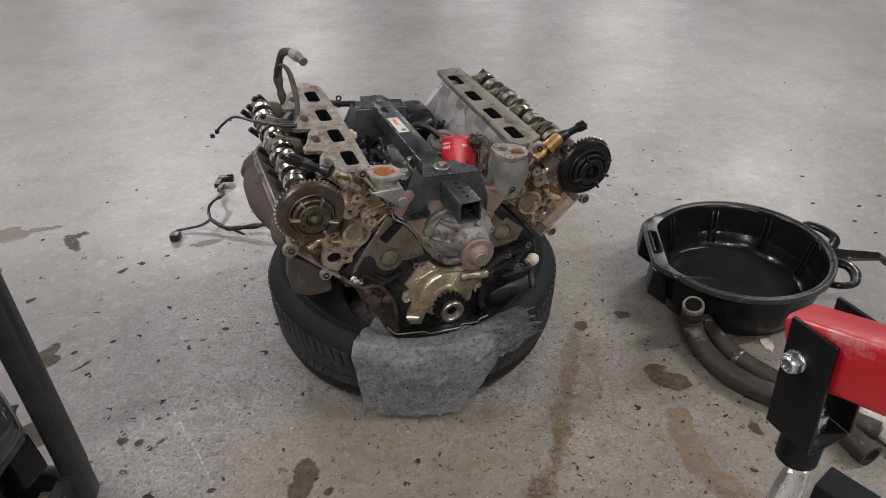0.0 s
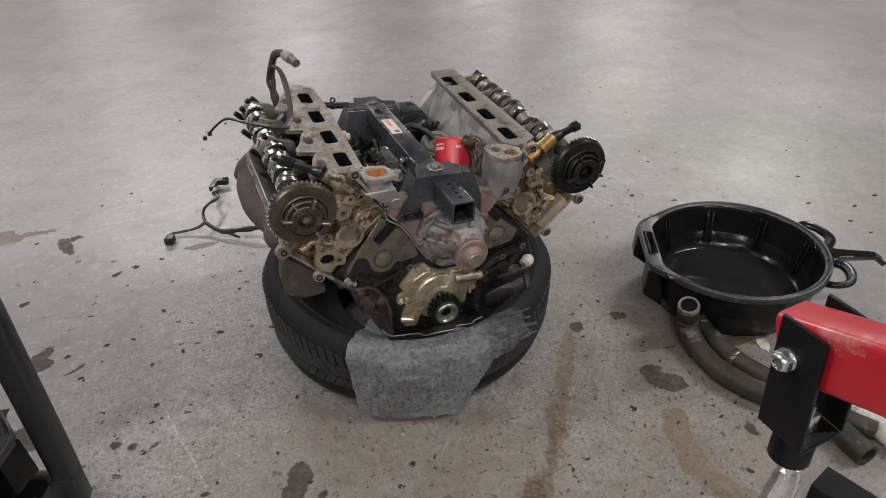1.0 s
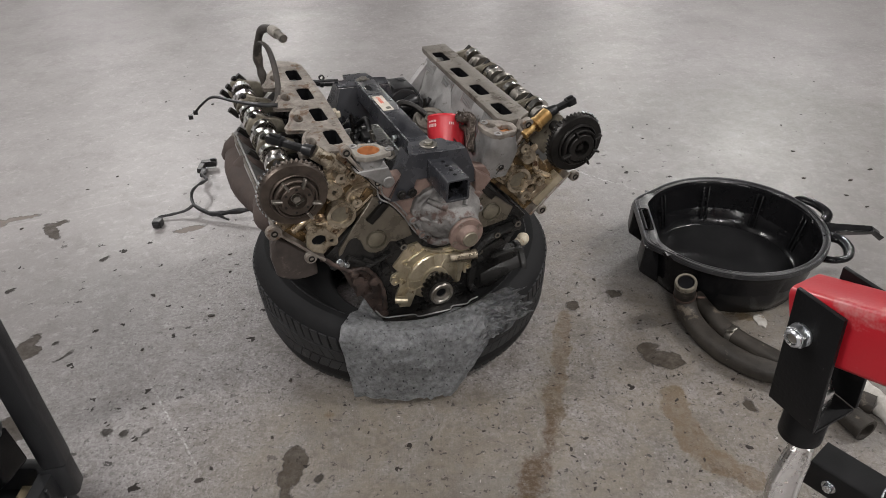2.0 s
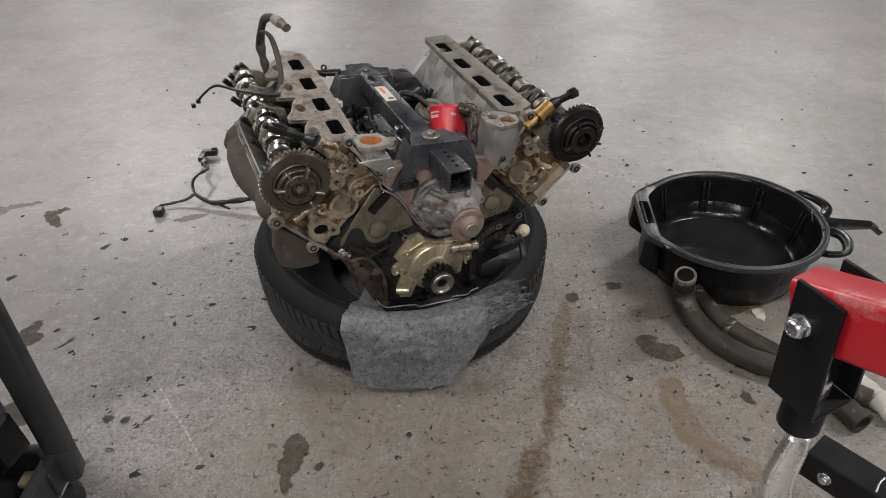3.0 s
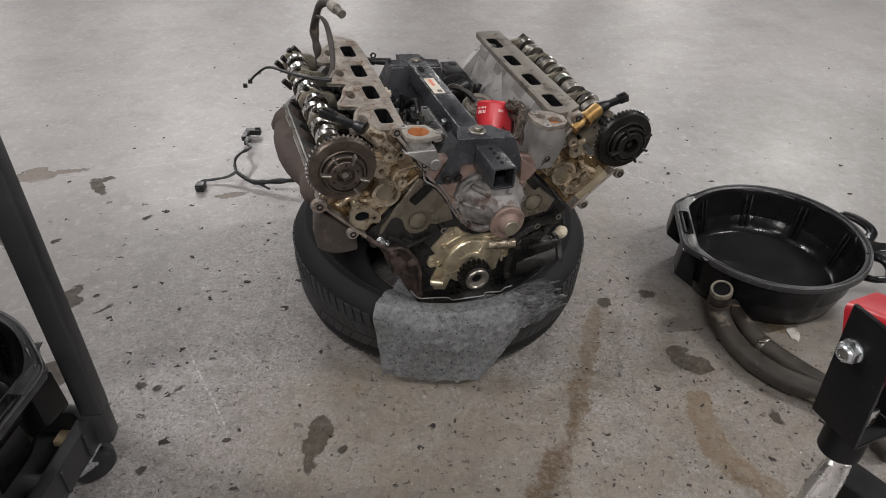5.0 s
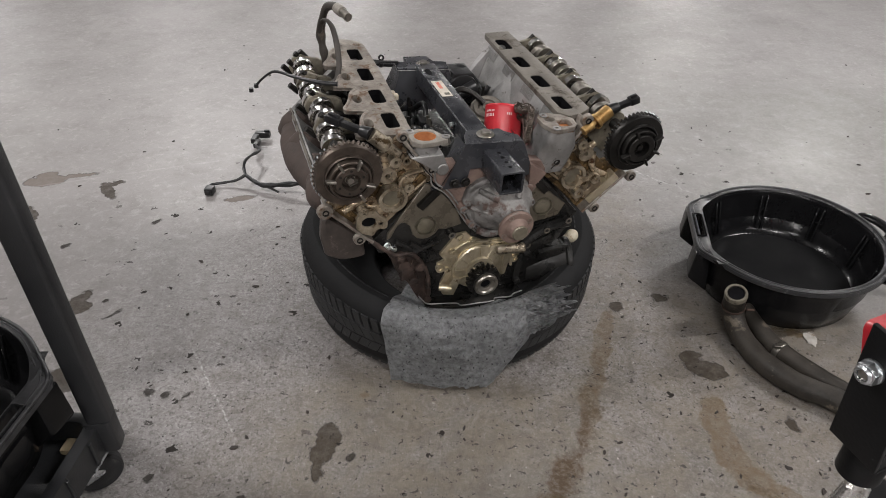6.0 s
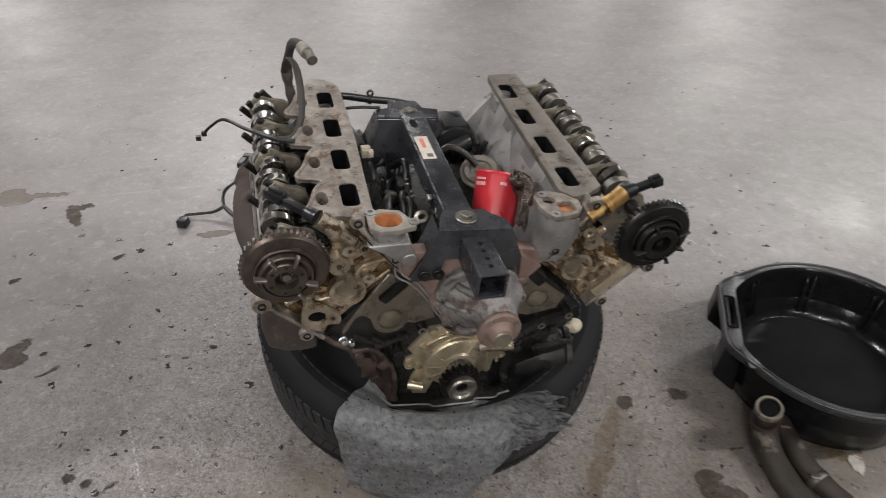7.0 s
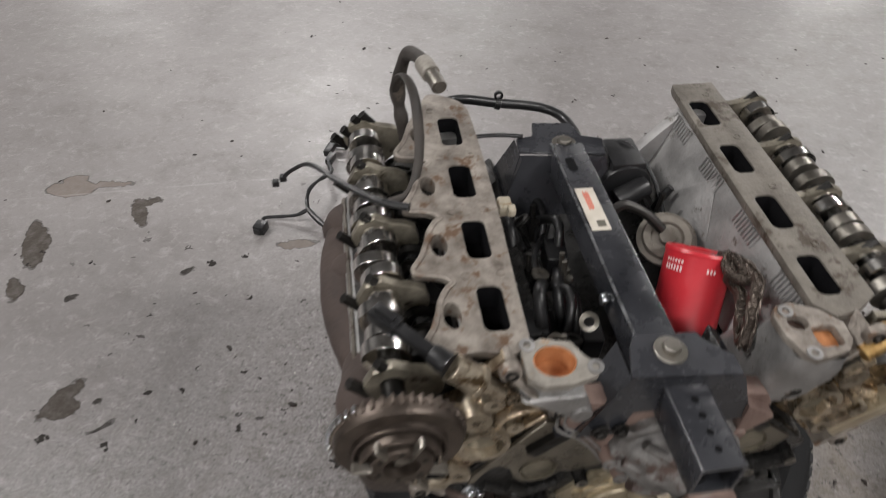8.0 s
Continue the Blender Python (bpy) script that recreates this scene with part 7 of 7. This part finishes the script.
for x_ in (0.30, 1.38):
    cyl(bm, (x_, -0.014, 0.038), (x_, 0.014, 0.038), 0.038, seg=28)
    box(bm, (x_, 0, 0.072), (0.05, 0.05, 0.012))
hpart("caster", soften(bm, 0.003), phaser_dark, label="steel caster under the leg", m=LEG, split=True)
bm = bmesh.new()
box(bm, (1.30, -0.838, 0.745), (0.09, 0.09, 1.195))
hpart("mast", soften(bm, 0.004), hoist_red, label="red painted hoist mast", m=LEG)
bm = bmesh.new()
box(bm, (1.30, -0.460, 0.112), (0.07, 0.846, 0.07))
hpart("cross_beam", soften(bm, 0.004), hoist_black, m=LEG)

# ---- service cart with a second pan ----
cart = thing("service_cart", pose(-0.655, 1.005, 0), "black moulded plastic rolling service cart beside the engine", "cart")
for x_, y_ in ((-0.005, -0.005), (-0.52, -0.005), (-0.005, -0.78), (-0.52, -0.78)):
    pb = bmesh.new()
    plate(pb, rounded(-0.012, -0.022, 0.036, 0.022, 0.008, 3), [], 0.66, Matrix.Translation((x_, y_, 0.20)) @ Matrix.Rotation(radians(12), 4, "Z"))
    part("post", soften(pb, 0.002, 1), cart_plastic, cart, "upright black plastic corner post")
    pb = bmesh.new()
    plate(pb, rounded(-0.020, -0.024, 0.034, 0.024, 0.010, 3), [], 0.085, Matrix.Translation((x_, y_, 0.113)) @ Matrix.Rotation(radians(12), 4, "Z"))
    part("post_foot", soften(pb, 0.004, 2), cart_plastic, cart)
    pb = bmesh.new()
    lathe(pb, [(0.0, -0.016), (0.030, -0.016), (0.034, -0.014), (0.046, -0.015), (0.050, -0.010), (0.050, 0.010), (0.046, 0.015), (0.034, 0.014), (0.030, 0.016), (0.0, 0.016)], Matrix.Translation((x_ - 0.028, y_ - 0.022, 0.050)) @ Matrix.Rotation(radians(90), 4, "X") @ Matrix.Rotation(radians(40), 4, "Y"), 36)
    wheel = part("caster_wheel", pb, rubber, cart, "black rubber caster wheel")
    pb = bmesh.new()
    box(pb, (x_ - 0.020, y_ - 0.040, 0.108), (0.062, 0.085, 0.006))
    cyl(pb, (x_ - 0.048, y_ - 0.05, 0.052), (x_ - 0.008, y_ + 0.006, 0.052), 0.019, seg=20)
    part("caster_fork", soften(pb, 0.002, 1), zinc, wheel, "grey steel caster fork")
bm = bmesh.new()
plate(bm, rounded(-0.545, -0.81, 0.005, 0.012, 0.03, 4), [rounded(-0.52, -0.785, -0.022, -0.014, 0.02, 4)], 0.075, Matrix.Translation((0, 0, 0.112)))
box(bm, (-0.27, -0.40, 0.118), (0.53, 0.79, 0.010))
part("lower_shelf", soften(bm, 0.004, 2), cart_plastic, cart, "black moulded lower shelf rim")
bm = bmesh.new()
for k in range(9):
    box(bm, (0.006, -0.06 - 0.085 * k, 0.150), (0.010, 0.008, 0.066))
part("rim_rib", soften(bm, 0.002, 1), cart_plastic, cart, split=True)
bm = bmesh.new()
box(bm, (-0.050, -0.033, 0.131), (0.055, 0.034, 0.014))
board = part("shelf_board", soften(bm, 0.003), wood, cart, "narrow pale wooden board on the lower shelf")
bm = bmesh.new()
plate(bm, rounded(-0.56, -0.82, 0.03, 0.03, 0.03, 4), [rounded(-0.53, -0.79, 0.0, 0.0, 0.02, 4)], 0.08, Matrix.Translation((0, 0, 0.82)))
box(bm, (-0.265, -0.40, 0.826), (0.56, 0.81, 0.010))
part("upper_shelf", soften(bm, 0.004, 2), cart_plastic, cart)
bm = bmesh.new()
for k in range(2):
    box(bm, (-0.20 - 0.16 * k, -0.33, 0.168), (0.10, 0.40, 0.062))
crate = tagged(new("riser_block"), "black plastic block under the pan on the cart", "block")
crate.matrix_basis = pose(-0.655, 1.005, 0)
part("block", soften(bm, 0.006), cart_plastic, crate)
drain_pan(pose(-0.925, 0.835, 0.200) @ pose(0, 0, 0, 0, 0, 178), "black plastic drain pan standing on the lower cart shelf")

# ---- crumbs on the floor ----
bm = bmesh.new()
rnd = random.Random(11)
for k in range(230):
    far = rnd.random()
    x_, y_ = rnd.uniform(-1.7, 1.9), rnd.uniform(0.7, 3.6)
    if math.hypot(x_ - 0.008, y_ - 1.712) < 0.42 or math.hypot(x_ - 0.962, y_ - 1.822) < 0.31:
        continue
    r0 = rnd.choice((0.0025, 0.003, 0.004, 0.006)) * rnd.uniform(0.7, 1.3)
    m = Matrix.Translation((x_, y_, r0 * 0.25)) @ Matrix.Rotation(rnd.uniform(0, 6.28), 4, "Z") @ Matrix.Diagonal((1.0 + rnd.random(), 0.7, 0.45, 1))
    r = bmesh.ops.create_icosphere(bm, subdivisions=1, radius=r0, matrix=m)
    for v in r["verts"]:
        v.co += Vector((rnd.uniform(-1, 1), rnd.uniform(-1, 1), 0)) * r0 * 0.35
for k in range(420):
    x_, y_ = rnd.uniform(-0.75, 1.2), 0.82 + 0.95 * rnd.random() ** 1.2
    if math.hypot(x_ - 0.008, y_ - 1.712) < 0.46 or math.hypot(x_ - 0.962, y_ - 1.822) < 0.33:
        continue
    r0 = 0.0013 + 0.0032 * rnd.random() ** 3
    m = Matrix.Translation((x_, y_, r0 * 0.25)) @ Matrix.Rotation(rnd.uniform(0, 6.28), 4, "Z") @ Matrix.Diagonal((1.0 + 1.2 * rnd.random(), 0.7, 0.5, 1))
    r = bmesh.ops.create_icosphere(bm, subdivisions=1, radius=r0, matrix=m)
    for v in r["verts"]:
        v.co += Vector((rnd.uniform(-1, 1), rnd.uniform(-1, 1), 0)) * r0 * 0.35
for k in range(260):
    x_, y_ = rnd.uniform(0.15, 1.15), 0.84 + 0.85 * rnd.random()
    if math.hypot(x_ - 0.008, y_ - 1.712) < 0.46 or math.hypot(x_ - 0.962, y_ - 1.822) < 0.33:
        continue
    r0 = 0.0012 + 0.0042 * rnd.random() ** 4
    m = Matrix.Translation((x_, y_, r0 * 0.2)) @ Matrix.Rotation(rnd.uniform(0, 6.28), 4, "Z") @ Matrix.Diagonal((1.0 + 1.4 * rnd.random(), 0.6, 0.4, 1))
    r = bmesh.ops.create_icosphere(bm, subdivisions=1, radius=r0, matrix=m)
    for v in r["verts"]:
        v.co += Vector((rnd.uniform(-1, 1), rnd.uniform(-1, 1), 0)) * r0 * 0.35
tagged(link_mesh("floor_crumb", bm, crumb_dirt, 20), "small dark crumbs of dirt scattered on the concrete", "debris", kind="stuff")
bm = bmesh.new()
for k in range(60):
    x_, y_ = rnd.uniform(-0.9, 1.3), rnd.uniform(1.0, 2.4)
    if math.hypot(x_ - 0.008, y_ - 1.712) < 0.42 or math.hypot(x_ - 0.962, y_ - 1.822) < 0.31:
        continue
    m = Matrix.Translation((x_, y_, 0.0012)) @ Matrix.Rotation(rnd.uniform(0, 6.28), 4, "Z") @ Matrix.Diagonal((1.0 + rnd.random(), 0.7, 0.4, 1))
    bmesh.ops.create_icosphere(bm, subdivisions=1, radius=rnd.uniform(0.0015, 0.0035), matrix=m)
tagged(link_mesh("paint_flake", bm, rag_mat, 20), "small pale flakes scattered on the concrete", "debris", kind="stuff")
flake = thing("paper_scrap", pose(0.996, 1.575, 0) @ Matrix.Scale(0.8, 4), "torn scrap of white paper on the floor", "paper")
bm = bmesh.new()
n0 = 18
pts = [(0.020 * (1 + 0.4 * noise.noise(Vector((math.cos(a) * 2, math.sin(a) * 2, 1)))) * math.cos(a), 0.032 * (1 + 0.5 * noise.noise(Vector((math.cos(a) * 2, math.sin(a) * 2, 7)))) * math.sin(a)) for a in [math.tau * i / n0 for i in range(n0)]]
plate(bm, pts, [], 0.003, Matrix.Translation((0, 0, 0.001)))
part("sheet", bm, rag_mat, flake)
